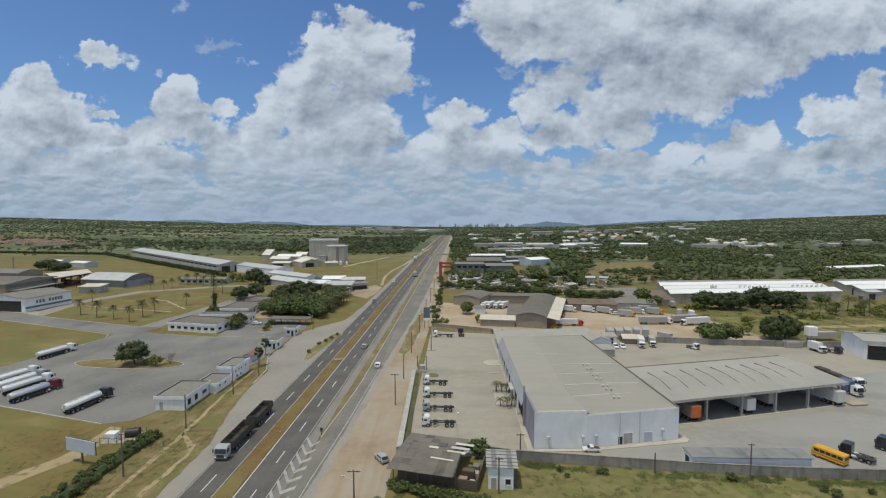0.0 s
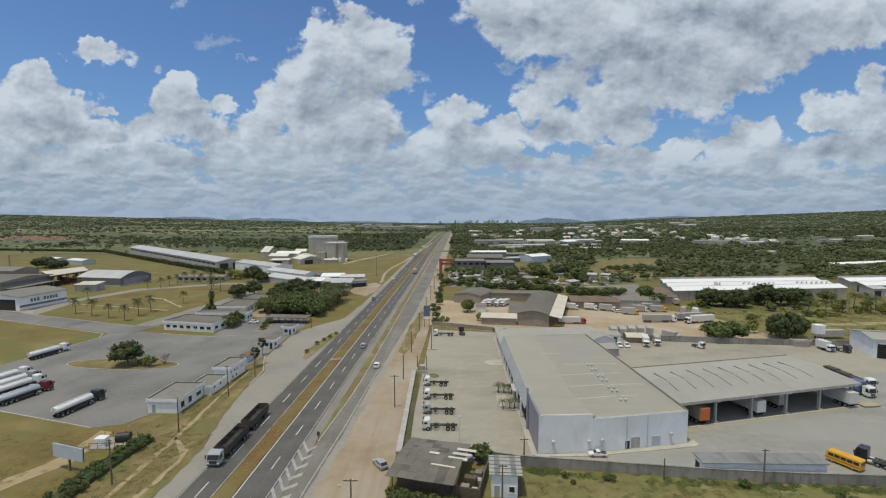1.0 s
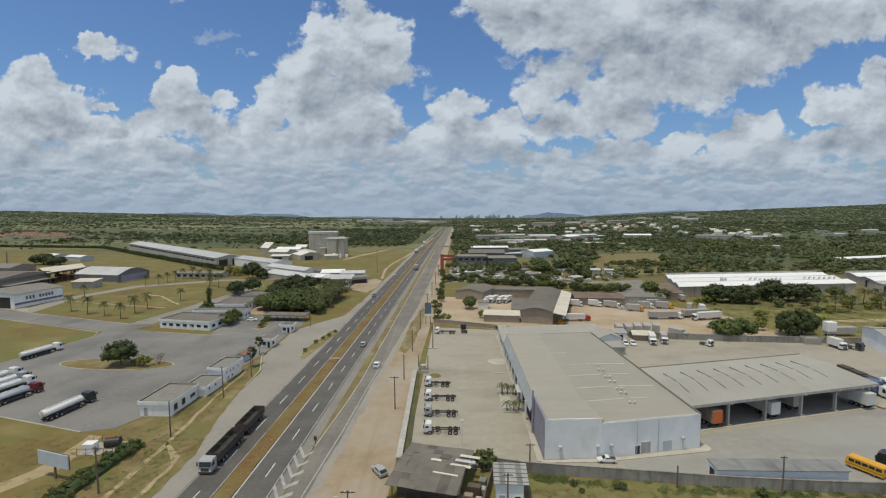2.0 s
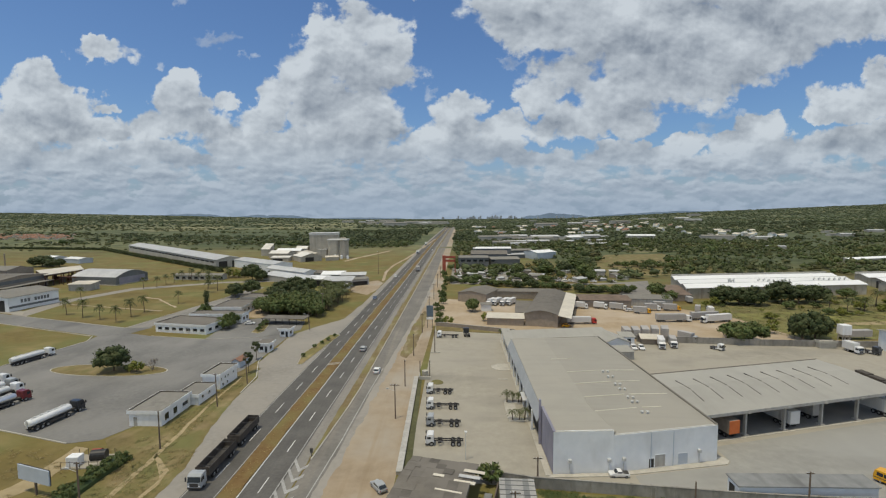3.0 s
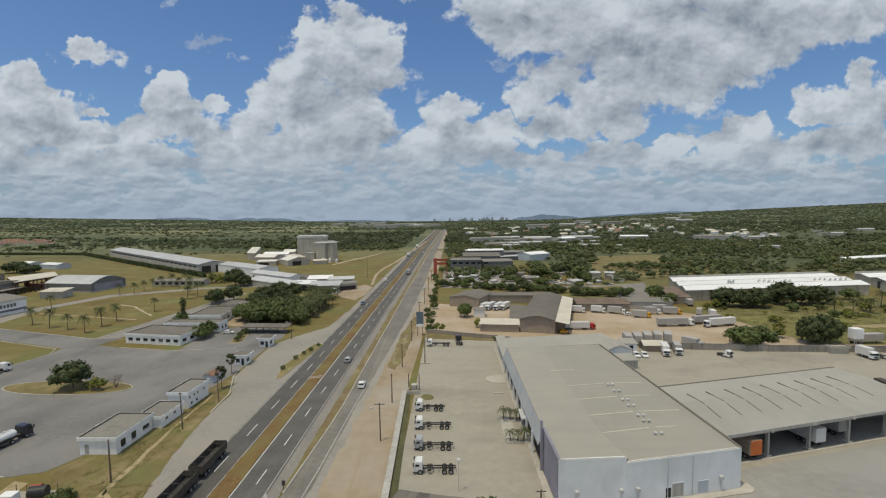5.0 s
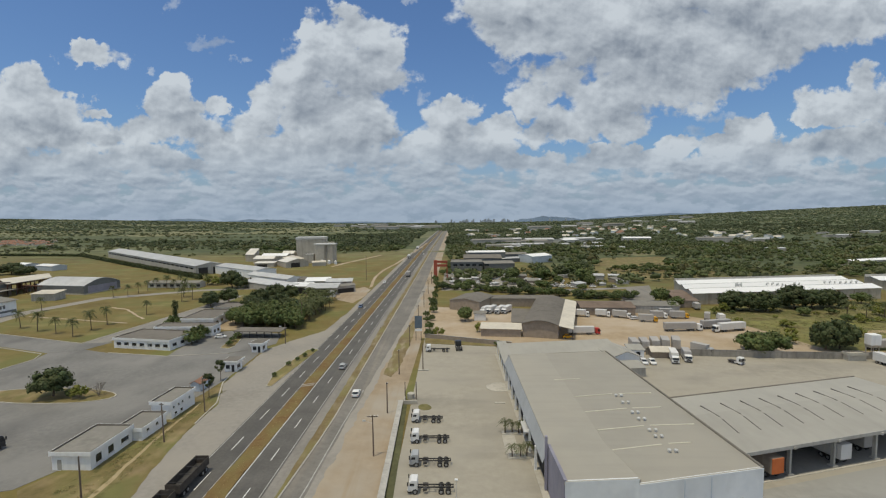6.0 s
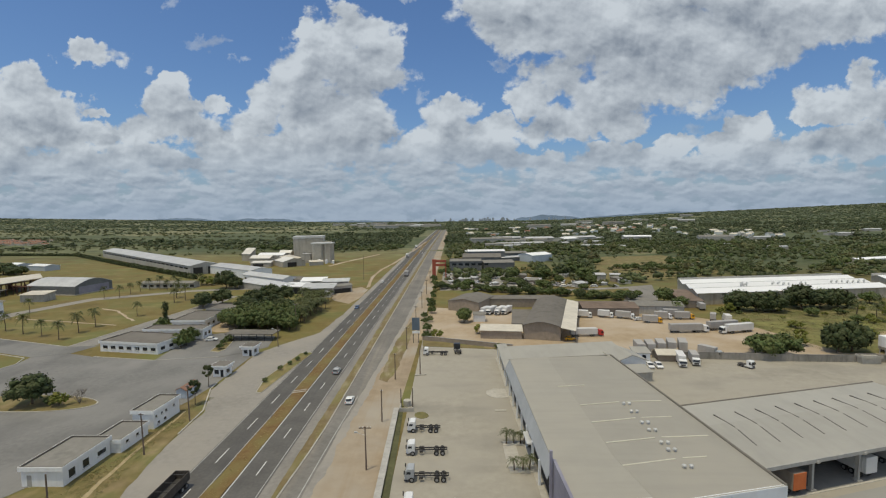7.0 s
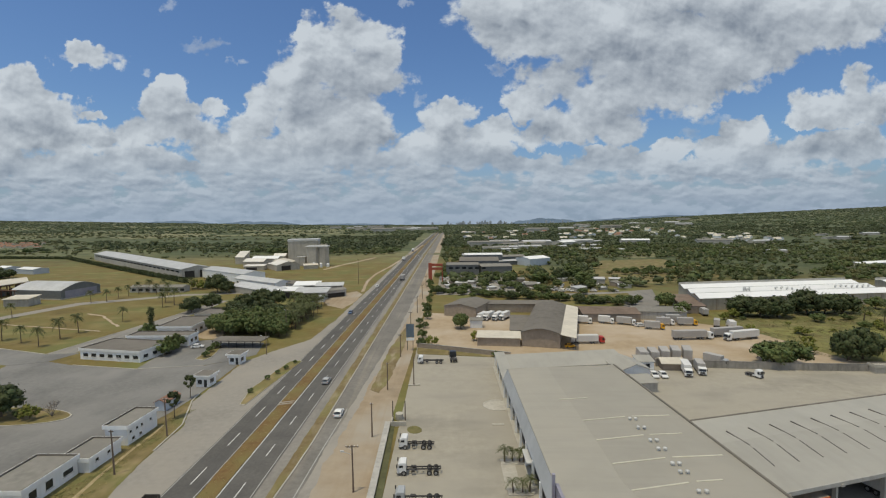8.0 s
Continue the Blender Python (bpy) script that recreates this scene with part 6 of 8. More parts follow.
def flatbed(label, paint, l=17.0):
    t = thing("articulated_lorry", label, "truck", group="lorries in the yard")
    f = l / 2
    part("flat_bed", box(-f, f - 2.8, -1.25, 1.25, 1.0, 1.25), "steel", t, "dark flat bed")
    for k in range(3):
        x = -f + 0.2 + k * (l - 3.4) / 3
        part("load", box(x, x + (l - 3.4) / 3 - 0.3, -1.15, 1.15, 1.25, 2.1 - 0.15 * k, 0.05), "rustdark", t, "dark stacked load")
    cab(t, f, paint, 3.1, 2.1)
    part("frame", box(f - 6, f - 1.2, -0.45, 0.45, 0.7, 1.0), "steel", t)
    wheels(t, (f - 1.4,), 1.0)
    wheels(t, (f - 4.6, -f + 1.2, -f + 2.4, -f + 3.6), 0.98, 0.5, 0.5)
    return t


def tanker(label, paint, tankpaint, l=12.8, group="tankers in the lot"):
    t = thing("tank_lorry", label, "tanker truck", group=group)
    f = l / 2
    cab(t, f, paint, 2.8, 2.0, 2.3)
    # oval tank with domed ends
    bm = bmesh.new()
    n, rings = 18, []
    for x, k in ((-f, 0.55), (-f + 0.12, 0.85), (-f + 0.35, 1.0), (f - 3.4, 1.0), (f - 3.15, 0.85), (f - 3.05, 0.55)):
        rings.append([bm.verts.new((x, 1.05 * k * math.cos(2 * math.pi * i / n), 1.95 + 0.78 * k * math.sin(2 * math.pi * i / n))) for i in range(n)])
    for a, b in zip(rings, rings[1:]):
        for i in range(n):
            bm.faces.new((a[i], a[(i + 1) % n], b[(i + 1) % n], b[i]))
    bm.faces.new(rings[0][::-1])
    bm.faces.new(rings[-1])
    k = part("tank", bm, tankpaint, t, "long oval tank")
    for p in k.data.polygons:
        p.use_smooth = len(p.vertices) == 4
    part("catwalk", box(-f + 0.8, f - 3.8, -0.3, 0.3, 2.7, 2.78), "galv", k, "grey catwalk")
    for j in range(5):
        x = -f + 1.6 + j * (l - 6.5) / 4
        part("hatch", rod((x, 0, 2.68), (x, 0, 2.92), 0.26, seg=10), "galv", k, "round hatch")
        part("band", rod((x + 0.9, 0, 2.6), (x + 0.97, 0, 2.6), 0.14, seg=8), "galv", k)
    part("frame", box(-f + 0.3, f - 1.3, -0.5, 0.5, 0.8, 1.2), "steel", t)
    part("ladder", box(-f - 0.08, -f - 0.02, -0.25, 0.25, 1.0, 2.7), "galv", t)
    part("side_skirt", box(-f + 4.0, f - 5.0, -1.2, 1.2, 0.55, 0.95), "steel", t)
    wheels(t, (f - 1.4,), 1.0)
    wheels(t, (f - 4.4, -f + 1.2, -f + 2.4, -f + 3.6), 0.98, 0.5, 0.5)
    return t


def car(label, paint, l=4.2, pickup=False, group="", category="car"):
    t = thing("pickup_truck" if pickup else "car", label, category, group=group)
    f, w = l / 2, 0.86
    if pickup:
        lower = [(-f, 0.35), (f, 0.35), (f, 0.75), (f - 0.9, 0.98), (-f, 1.0)]
        upper = [(0.95, 0.95), (0.35, 1.5), (-0.55, 1.5), (-0.7, 0.95)]
    else:
        lower = [(-f, 0.38), (-f + 0.1, 0.25), (f - 0.1, 0.25), (f, 0.4), (f - 0.03, 0.68), (f - 1.0, 0.9), (-f + 0.3, 0.92), (-f, 0.8)]
        upper = [(f - 1.05, 0.86), (f - 1.75, 1.42), (-f + 0.9, 1.45), (-f + 0.2, 0.88)]
    b = part("body", prism(lower, "y", -w, w, 0.05), paint, t, "painted body")
    c = part("cabin", prism(upper, "y", -w + 0.08, w - 0.08, 0.05), paint, t)
    (xa, za), (xb, zb), (xc, zc), (xd, zd) = upper
    part("windscreen", prism([(xa - 0.02, za + 0.08), (xb + 0.03, zb - 0.06), (xb + 0.08, zb - 0.06), (xa + 0.05, za + 0.08)], "y", -w + 0.16, w - 0.16), "glass", c, "dark windscreen")
    part("rear_window", prism([(xd + 0.02, zd + 0.1), (xc - 0.03, zc - 0.08), (xc - 0.08, zc - 0.08), (xd - 0.05, zd + 0.1)], "y", -w + 0.16, w - 0.16), "glass", c, "dark rear window")
    for s in (-1, 1):
        part("side_window", prism([(xa - 0.35, za + 0.12), (xb, zb - 0.1), (xc, zc - 0.1), (xd + 0.25, zd + 0.14)], "y", s * (w - 0.08) - 0.015, s * (w - 0.08) + 0.015), "glass", c, "dark side window")
        part("headlight", box(f - 0.08, f + 0.01, s * 0.6 - 0.17, s * 0.6 + 0.17, 0.55, 0.68), "white", b, "clear headlight")
        part("tail_light", box(-f - 0.01, -f + 0.05, s * 0.68 - 0.1, s * 0.68 + 0.1, 0.6, 0.8), "redpaint", b, "red tail light")
    if pickup:
        part("load_bed", box(-f + 0.12, -0.85, -w + 0.12, w - 0.12, 0.9, 1.012), "steel", t, "dark load bed")
    wheels(t, (f - 0.8, -f + 0.75), w - 0.08, 0.31, 0.2)
    return t


def school_bus():
    t = thing("bus", "yellow bus parked on the concrete yard", "bus")
    b = part("body", prism([(-3.5, 0.5), (3.5, 0.5), (3.55, 1.4), (3.3, 2.65), (3.0, 2.8), (-3.4, 2.8), (-3.55, 2.6)], "y", -1.2, 1.2, 0.08), "yellow", t, "yellow painted body")
    part("windscreen", prism([(3.57, 1.45), (3.36, 2.5), (3.3, 2.5), (3.5, 1.45)], "y", -1.05, 1.05), "glass", b, "dark windscreen")
    for s in (-1, 1):
        for k in range(5):
            part("side_window", box(-3.2 + k * 1.25, -2.1 + k * 1.25, s * 1.2 - 0.02, s * 1.2 + 0.02, 1.6, 2.35), "glass", b, "dark side window")
        part("headlight", box(3.5, 3.58, s * 0.85 - 0.15, s * 0.85 + 0.15, 0.75, 0.95), "white", b, "clear headlight")
    part("rear_window", box(-3.6, -3.53, -0.9, 0.9, 1.65, 2.35), "glass", b, "dark rear window")
    part("stripe", box(-3.5, 3.5, -1.215, 1.215, 1.05, 1.2), "steel", b, "dark side stripe")
    part("roof_hatch", box(-0.5, 0.5, -0.4, 0.4, 2.8, 2.9, 0.03), "yellow", b)
    wheels(t, (2.2, -1.9), 1.05, 0.45, 0.28)
    return t


def tractor_unit(label, paint):
    t = thing("tractor_unit", label, "truck", group="tractor units in the yard")
    cab(t, 3.1, paint, 3.2, 2.2)
    part("frame", box(-3.1, 1.6, -0.45, 0.45, 0.75, 1.05), "steel", t)
    part("coupling_plate", rod((-1.4, 0, 1.05), (-1.4, 0, 1.2), 0.5, seg=12), "steel", t, "dark coupling plate")
    for s in (-1, 1):
        part("mudguard", box(-2.9, 0.1, s * 1.0 - 0.28, s * 1.0 + 0.28, 1.05, 1.12), "steel", t)
        part("fuel_tank", rod((-0.1, s * 0.9, 0.75), (0.9, s * 0.9, 0.75), 0.32, seg=10), "galv", t)
    wheels(t, (1.8,), 1.0)
    wheels(t, (-0.8, -2.1), 0.98, 0.5, 0.5)
    return t




def bulk_truck():
    """The dark drawbar lorry on the highway: two open bodies."""
    t = thing("articulated_lorry", "dark lorry with two open-topped trailers on the highway", "truck")
    cab(t, 12.2, "cabgrey", 2.8, 2.0)
    for x0, x1 in ((-12.2, -2.6), (-1.2, 9.4)):
        b = part("open_body", box(x0, x1, -1.25, 1.25, 1.1, 1.3), "steel", t, "dark open bulk body")
        for y0, y1 in ((-1.28, -1.2), (1.2, 1.28)):
            part("side_board", box(x0, x1, y0, y1, 1.3, 2.6), "rustdark", b)
        for xx in (x0, x1 - 0.08):
            part("end_board", box(xx, xx + 0.08, -1.2, 1.2, 1.3, 2.7), "rustdark", b)
        for k in range(4):
            part("hoop", box(x0 + 1 + k * (x1 - x0 - 2) / 3, x0 + 1.1 + k * (x1 - x0 - 2) / 3, -1.25, 1.25, 2.5, 2.6), "steel", b)
    part("frame", box(-12, 11, -0.45, 0.45, 0.75, 1.1), "steel", t)
    wheels(t, (10.8,), 1.0)
    wheels(t, (7.6, 6.4, 1.2, 0.0, -3.8, -5.0, -10.0, -11.2), 0.98, 0.5, 0.5)
    return t


def put(t, x, y, rz, z=0.06, s=1.0):
    t.matrix_basis = pose(x, y, z, 0, 0, rz) @ Matrix.Diagonal((s, s, s, 1))
    return t


# yard: bare chassis in a row, noses to the wall
put(chassis_truck("white-cabbed truck with bare dark chassis on concrete", "cabwhite"), -1.6, 103.6, 180, 0.06, 0.94)
put(chassis_truck("grey-cabbed truck with bare dark chassis on concrete", "cabgrey"), -2.0, 112.2, 180, 0.06, 0.94)
put(chassis_truck("white-cabbed truck with bare dark chassis on concrete", "cabwhite", 8.4), -2.4, 121.3, 181, 0.06, 0.94)
put(chassis_truck("short white-cabbed truck with bare dark chassis", "cabwhite", 7.4), -3.4, 130.8, 179, 0.06, 0.94)
put(chassis_truck("white-cabbed truck with dark flat chassis by the bank", "cabwhite", 8.6), -2.3, 185.2, 180, 0.06, 0.94)
put(tractor_unit("dark tractor unit facing the grassy bank", "cabdark"), 4.8, 187.5, 95, 0.06, 0.85)
put(tractor_unit("dark tractor unit parked beside the yellow bus", "cabdark"), 82.2, 90.2, 128, 0.06, 0.9)
put(tractor_unit("dark tractor unit at the far side of the yard", "cabdark"), 92.0, 93.2, 128, 0.06, 0.9)
put(school_bus(), 76.2, 89.6, 118, 0.06, 0.8)
put(car("white pickup parked by the warehouse front", "cabwhite", 4.4, True, category="pickup"), 30.0, 92.2, 178, 0.06, 0.8)
put(tractor_unit("white tractor unit parked before the back wall", "cabwhite"), 89.2, 170.4, -60, 0.06, 0.72)
put(box_truck("grey box lorry parked by the blue-grey hall", "cabwhite", "boxwhite", 6.6, group="lorries in the yard"), 132.2, 167.8, -84, 0.06, 0.9)
put(tractor_unit("dark tractor unit beside the blue-grey hall", "cabdark"), 136.6, 166.4, -60, 0.06, 0.85)
put(box_truck("white box lorry parked nose out", "cabwhite", "boxwhite", 9.5, group="lorries in the yard"), 71.8, 173.6, -106, 0.06, 0.84)
put(box_truck("white and grey box lorry parked nose out", "cabwhite", "boxgrey", 8.2, group="lorries in the yard"), 76.2, 174.4, -106, 0.06, 0.84)
for x, y, p in ((58.6, 171.4, "cabdark"), (61.4, 170.9, "cabwhite"), (63.9, 170.8, "cabwhite")):
    put(car("small car parked by the white hut", p, 4.0, group="cars by the hut"), x, y, -94)
# under the canopy
# brown body colour stands in for the shaded sides of this trailer
put(semi("orange-ended container trailer with sides browned for shade", "cabwhite", "brownwall", 13.0, False, "trailers under the canopy"), 56.8, 112.8, 105, 0.12)
TRAILER = [o for o in scene.objects if o.name.startswith("semi_trailer")][-1]
part("rear_door", box(-6.62, -6.5, -1.26, 1.26, 1.15, 3.9), "orange", TRAILER, "orange rear doors")
put(semi("white box trailer under the canopy", "cabwhite", "boxwhite", 13.0, False, "trailers under the canopy"), 72.5, 117.5, 105, 0.12)
put(semi("dark grey box trailer under the canopy", "cabwhite", "boxgrey", 13.0, False, "trailers under the canopy"), 80.5, 122.0, 105, 0.12)
put(semi("white box trailer jutting from the canopy", "cabwhite", "boxwhite", 14.0, False, "trailers under the canopy"), 98.4, 123.5, 105, 0.12)
put(semi("white lorry with a short blue tarpaulin body beside the canopy", "cabwhite", "boxblue", 6.4, True, "lorries in the yard"), 110.0, 126.2, -80, 0.06, 0.9)
put(flatbed("white lorry with a long dark loaded flat trailer", "cabwhite"), 115.6, 137.5, -86, 0.06, 0.9)
flat("pallet_stack", [(103.5, 117), (108, 118), (107.5, 120.4), (103, 119.4)], 0.5, "sand", "heap of tan boards beside the canopy", "boards")

# sandy lorry park
for k, (x, y) in enumerate(((18.4, 246), (21.4, 247), (25.2, 246.4), (28.4, 247))):
    put(box_truck("white box lorry parked in a slanting row", "cabwhite", "boxwhite", 9.5), x, y, -120, 0.06, 0.85)
put(semi("white trailer with a red cab in the sandy park", "redpaint", "boxwhite", 15.5), 53.0, 206.6, 0, 0.05, 0.78)
put(car("yellow van by the big shed", "yellow", 3.8, category="van"), 45.6, 201.2, 0, 0.05)
put(box_truck("white box lorry in the sandy park", "cabwhite", "boxwhite", 8.6), 60.4, 237.6, -20, 0.05, 0.86)
put(box_truck("white box lorry in the sandy park", "cabwhite", "boxwhite", 7.5), 70.0, 237, -25, 0.05, 0.86)
put(box_truck("blue-grey box lorry in the sandy park", "cabwhite", "boxgrey", 9.0), 77.4, 234.4, -30, 0.05, 0.86)
put(box_truck("white box lorry with yellow cab", "yellow", "boxgrey", 8.6), 85.6, 226.4, -14, 0.05, 0.86)
put(semi("long grey box trailer with white cab", "cabwhite", "boxgrey", 17.0), 92.6, 210.6, 2, 0.05, 0.86)
put(semi("long white box trailer with white cab", "cabwhite", "boxwhite", 16.0), 109.8, 209.6, 194, 0.05, 0.86)
put(box_truck("yellow-cabbed lorry in the sandy park", "yellow", "boxgrey", 9.0), 101.5, 232.4, -8, 0.05, 0.86)
put(box_truck("white lorry in the sandy park", "cabwhite", "boxgrey", 7.0), 112.4, 230, 60, 0.05, 0.86)
put(box_truck("white lorry in the sandy park", "cabwhite", "boxwhite", 7.0), 116.4, 227, 75, 0.05, 0.86)
put(semi("grey box trailer standing behind another", "cabwhite", "boxgrey", 14.5, False), 107.4, 214.6, 12, 0.05, 0.86)
put(box_truck("white lorry among others in the sandy park", "cabwhite", "boxgrey", 8.0), 93.0, 233.0, -12, 0.05, 0.86)
put(box_truck("dark green lorry in the sandy park", "cabgrey", "boxgrey", 8.5), 97.4, 238.2, 174, 0.05, 0.86)
put(car("white van beside the lorries", "cabwhite", 4.8, category="van"), 82.0, 231.0, 10, 0.05)
put(box_truck("grey lorry by the brown-roofed shed", "cabgrey", "boxgrey", 8.0), 118.8, 252, 80, 0.05, 0.86)
for k, (x, y) in enumerate(((64.2, 186.0), (67.6, 186.0), (71.5, 187.0), (75.3, 187.6), (79.0, 187.6))):
    c = thing("container", "grey steel container standing on the sandy yard", "container", x, y, 0.05, 82 - 3 * k, "grey containers")
    part("shell", box(-3.1, 3.1, -1.25, 1.25, 0.35, 3.5, 0.04), "boxgrey", c)
    part("skid", box(-2.9, 2.9, -0.9, 0.9, 0.0, 0.35), "steel", c)
    for s in (-0.6, 0.6):
        part("door", box(-3.16, -3.1, s - 0.58, s + 0.58, 0.5, 3.35), "boxgrey", c)
put(box_truck("grey lorry behind the yard wall", "cabgrey", "boxgrey", 8.0), 84.6, 181.0, -55, 0.05, 0.86)
put(semi("grey trailer parked by the tree", "cabwhite", "boxgrey", 13.0, False), 146, 184, 4, 0.05, 0.86)

# west: tankers
put(tanker("white tanker with black cab parked in the lot", "cabdark", "tank"), -91.3, 113.2, 81, 0.05)
put(tanker("polished steel tanker with wine-red cab", "cabwine", "chrome"), -110.5, 119.4, 77, 0.05)
put(tanker("white tanker parked beside another in the lot", "cabwhite", "tank"), -117.0, 124.4, 77, 0.05)
put(tanker("white tanker with green-grey cab", "cabgrey", "tank"), -121.4, 127.6, 77, 0.05)
put(tanker("white tanker parked by the lawn", "cabwhite", "tank"), -127.0, 131.0, 77, 0.05)
put(tanker("white tanker parked along the lot edge", "cabwhite", "tank"), -135.8, 156.4, 78, 0.05)
put(car("white car in the car park", "cabwhite", 4.2), -86.0, 205, 10, 0.06)

# highway
put(bulk_truck(), -44.2, 98.5, -90)
put(car("silver car driving on the dark carriageway", "cabgrey", 4.3), -30.9, 168.4, 90, 0.06)
put(car("white car driving on the service road", "cabwhite", 4.2), -22.6, 146.6, 91, 0.05)
put(car("silver car parked on the dirt verge", "cabgrey", 4.2), -12.6, 87.6, 125, 0.05, 0.92)
put(box_truck("dark lorry far along the highway", "cabdark", "boxgrey", 9.0, group="highway traffic"), -28.7, 378, 90, 0.06)
put(car("white car far along the highway", "cabwhite", 4.2, group="highway traffic"), -41.9, 345, -90, 0.06)
put(car("blue car far along the highway", "cabblue", 4.2, group="highway traffic"), -42.8, 262, -90, 0.06)
put(box_truck("white lorry far along the highway", "cabwhite", "boxwhite", 10.0, group="highway traffic"), -40.1, 520, -90, 0.06)
put(car("white car far along the highway", "cabwhite", 4.2, group="highway traffic"), -26.8, 560, 90, 0.06)
put(box_truck("white lorry far along the highway", "cabwhite", "boxwhite", 10.0, group="highway traffic"), -38.8, 640, -90, 0.06)


# ---- poles, signs, small structures ----
def power_pole(x, y, h=8.6, arm=1.9, rz=0, lean=0.0, lamp=False, label="grey-brown power pole with a cross-arm"):
    t = thing("power_pole", label, "pole", x, y, 0, rz, "roadside poles")
    part("pole", rod((0, 0, -0.3), (lean * h, 0, h), 0.17, 0.11, 8), "poleconc", t)
    x1 = lean * h * 0.96
    if arm:
        part("cross_arm", box(x1 - arm / 2, x1 + arm / 2, -0.06, 0.06, h - 0.35, h - 0.2), "wood", t)
        for s in (-0.9, -0.35, 0.35, 0.9):
            part("insulator", rod((x1 + s * arm / 2, 0, h - 0.2), (x1 + s * arm / 2, 0, h - 0.02), 0.05, 0.03, 6), "white", t)
        part("brace", rod((x1, 0, h - 0.9), (x1 - arm * 0.35, 0, h - 0.3), 0.025, seg=5), "galv", t)
    if lamp:
        part("lamp_arm", rod((lean * h * 0.8, 0, h * 0.8), (lean * h * 0.8 - 1.5, 0, h * 0.86), 0.035, seg=6), "galv", t)
        part("lamp_head", box(lean * h * 0.8 - 2.0, lean * h * 0.8 - 1.4, -0.12, 0.12, h * 0.855, h * 0.885, 0.02), "galv", t)
    return t


power_pole(-13.2, 115.4, 8.2, 2.2, 0, -0.008, True)
power_pole(-14.2, 69.0, 8.2, 2.2, 0, 0, True)
power_pole(-13.1, 135.4, 7.4, 0.5)
power_pole(-13.1, 162.4, 7.4, 0.5)
power_pole(-12.4, 192, 7.6, 1.6)
power_pole(-11.5, 226, 8.0, 1.8)
power_pole(-11.0, 262, 8.0, 1.8)
power_pole(-10.5, 300, 8.0, 1.8)
power_pole(-10.0, 340, 8.0, 1.8)
power_pole(-57.8, 121.4, 8.4, 0.9, 0, -0.02, False, "thin grey-brown roadside pole")
power_pole(-57.0, 136.5, 8.4, 0.9, 0, -0.02, False, "thin grey-brown roadside pole")
power_pole(-59.4, 80.4, 8.4, 0.9, 0, -0.01, True, "thin roadside pole with a lamp")
power_pole(-59.0, 100.5, 8.0, 0.0, 0, 0, False, "thin grey roadside pole")
power_pole(-59.5, 221, 10.5, 1.2)
power_pole(-58, 196, 7.5, 0.0, 0, 0, True, "thin lamp pole by the gate")
power_pole(-56.5, 359, 17, 1.0, 0, 0, False, "tall slim mast in the pasture")
power_pole(15.2, 90.6, 4.4, 1.6, 0, 0, False, "grey pole with a cross-arm inside the wall")
power_pole(9.5, 76.6, 6.6, 1.6, 0, 0, False, "grey pole before the white hut")
power_pole(56.0, 82.0, 7.0, 1.2, 0, 0, False, "grey pole at the yard wall")
power_pole(39.5, 84.0, 4.0, 0.0, 0, 0, False, "short post at the yard wall")
power_pole(-6.3, 165.6, 8.0, 0.0, 0, 0, False, "slim mast on a concrete footing in the yard")
flat("footing", [(-7.8, 165.1), (-4.6, 165.4), (-4.6, 166.1), (-7.8, 165.8)], 0.35, "kerb", "pale concrete footing of the mast", "footing")
lamp_post = thing("lamp_post", "slim pale yard lamp post", "lamp", 2.6, 97.4)
part("pole", rod((0, 0, -0.1), (0, 0, 5.6), 0.06, 0.045, 7), "galv", lamp_post)
part("lamp_head", box(-0.25, 0.25, -0.16, 0.16, 5.55, 5.75, 0.03), "white", lamp_post, "pale lamp head")


def gate_frame():
    t = thing("gate_posts", "pair of dark gate posts with low pale wall", "gate", -8.6, 143.4, 0, 0)
    for x in (-1.0, 1.8):
        part("post", rod((x, 0, 0), (x, 0, 4.6), 0.14, 0.11, 7), "wood", t)
    part("tank", rod((0.4, 0.8, 0), (0.4, 0.8, 1.4), 0.9, seg=14), "kerb", t, "round pale concrete tank")
    part("low_wall", box(-1.2, 2.2, -3.0, -2.7, 0, 1.0), "kerb", t)
    part("low_wall", box(-1.2, -0.9, -2.7, 0.6, 0, 1.0), "kerb", t)
    flat("planted_patch", oval(-4.4, 138.6, 1.7, 1.8, 14), 0.12, "greengrass", "round grass patch by the gate", "grass")


gate_frame()
t = thing("signboard", "grey-blue billboard on two posts by the yard", "billboard", -9.8, 199.5, 0, 0)
part("panel", box(-1.3, 1.4, -0.1, 0.1, 4.6, 9.2, 0.03), "signblue", t, "dull blue-grey panel")
part("panel", box(-1.3, 1.4, -0.12, 0.08, 3.5, 4.4, 0.03), "white", t, "white lower panel")
for x in (-0.9, 1.0):
    part("post", box(x - 0.1, x + 0.1, -0.1, 0.1, 0, 4.6), "steel", t)
t = thing("billboard", "pale blank billboard on a post in the pasture", "billboard", -70.6, 84.6, 0, -17)
part("panel", box(-3.9, 3.9, -0.1, 0.1, 2.4, 5.0, 0.03), "bluewall", t, "pale blue-grey panel")
part("frame", box(-3.95, 3.95, 0.1, 0.2, 2.35, 5.05), "steel", t, "dark backing frame")
part("post", box(-0.15, 0.15, 0.1, 0.35, -0.2, 2.6), "wood", t)
t = thing("red_structure", "tall rust-red steel frame and sign tower", "steel structure", -9, 356, 0, 0)
part("tower", box(0, 2.4, 0, 2.0, 0, 14), "rust", t, "rust-red tower")
for z in (9.4, 12.0):
    part("beam", box(2.4, 9.5, 0.4, 1.6, z, z + 1.6), "rust", t, "rust-red beam")
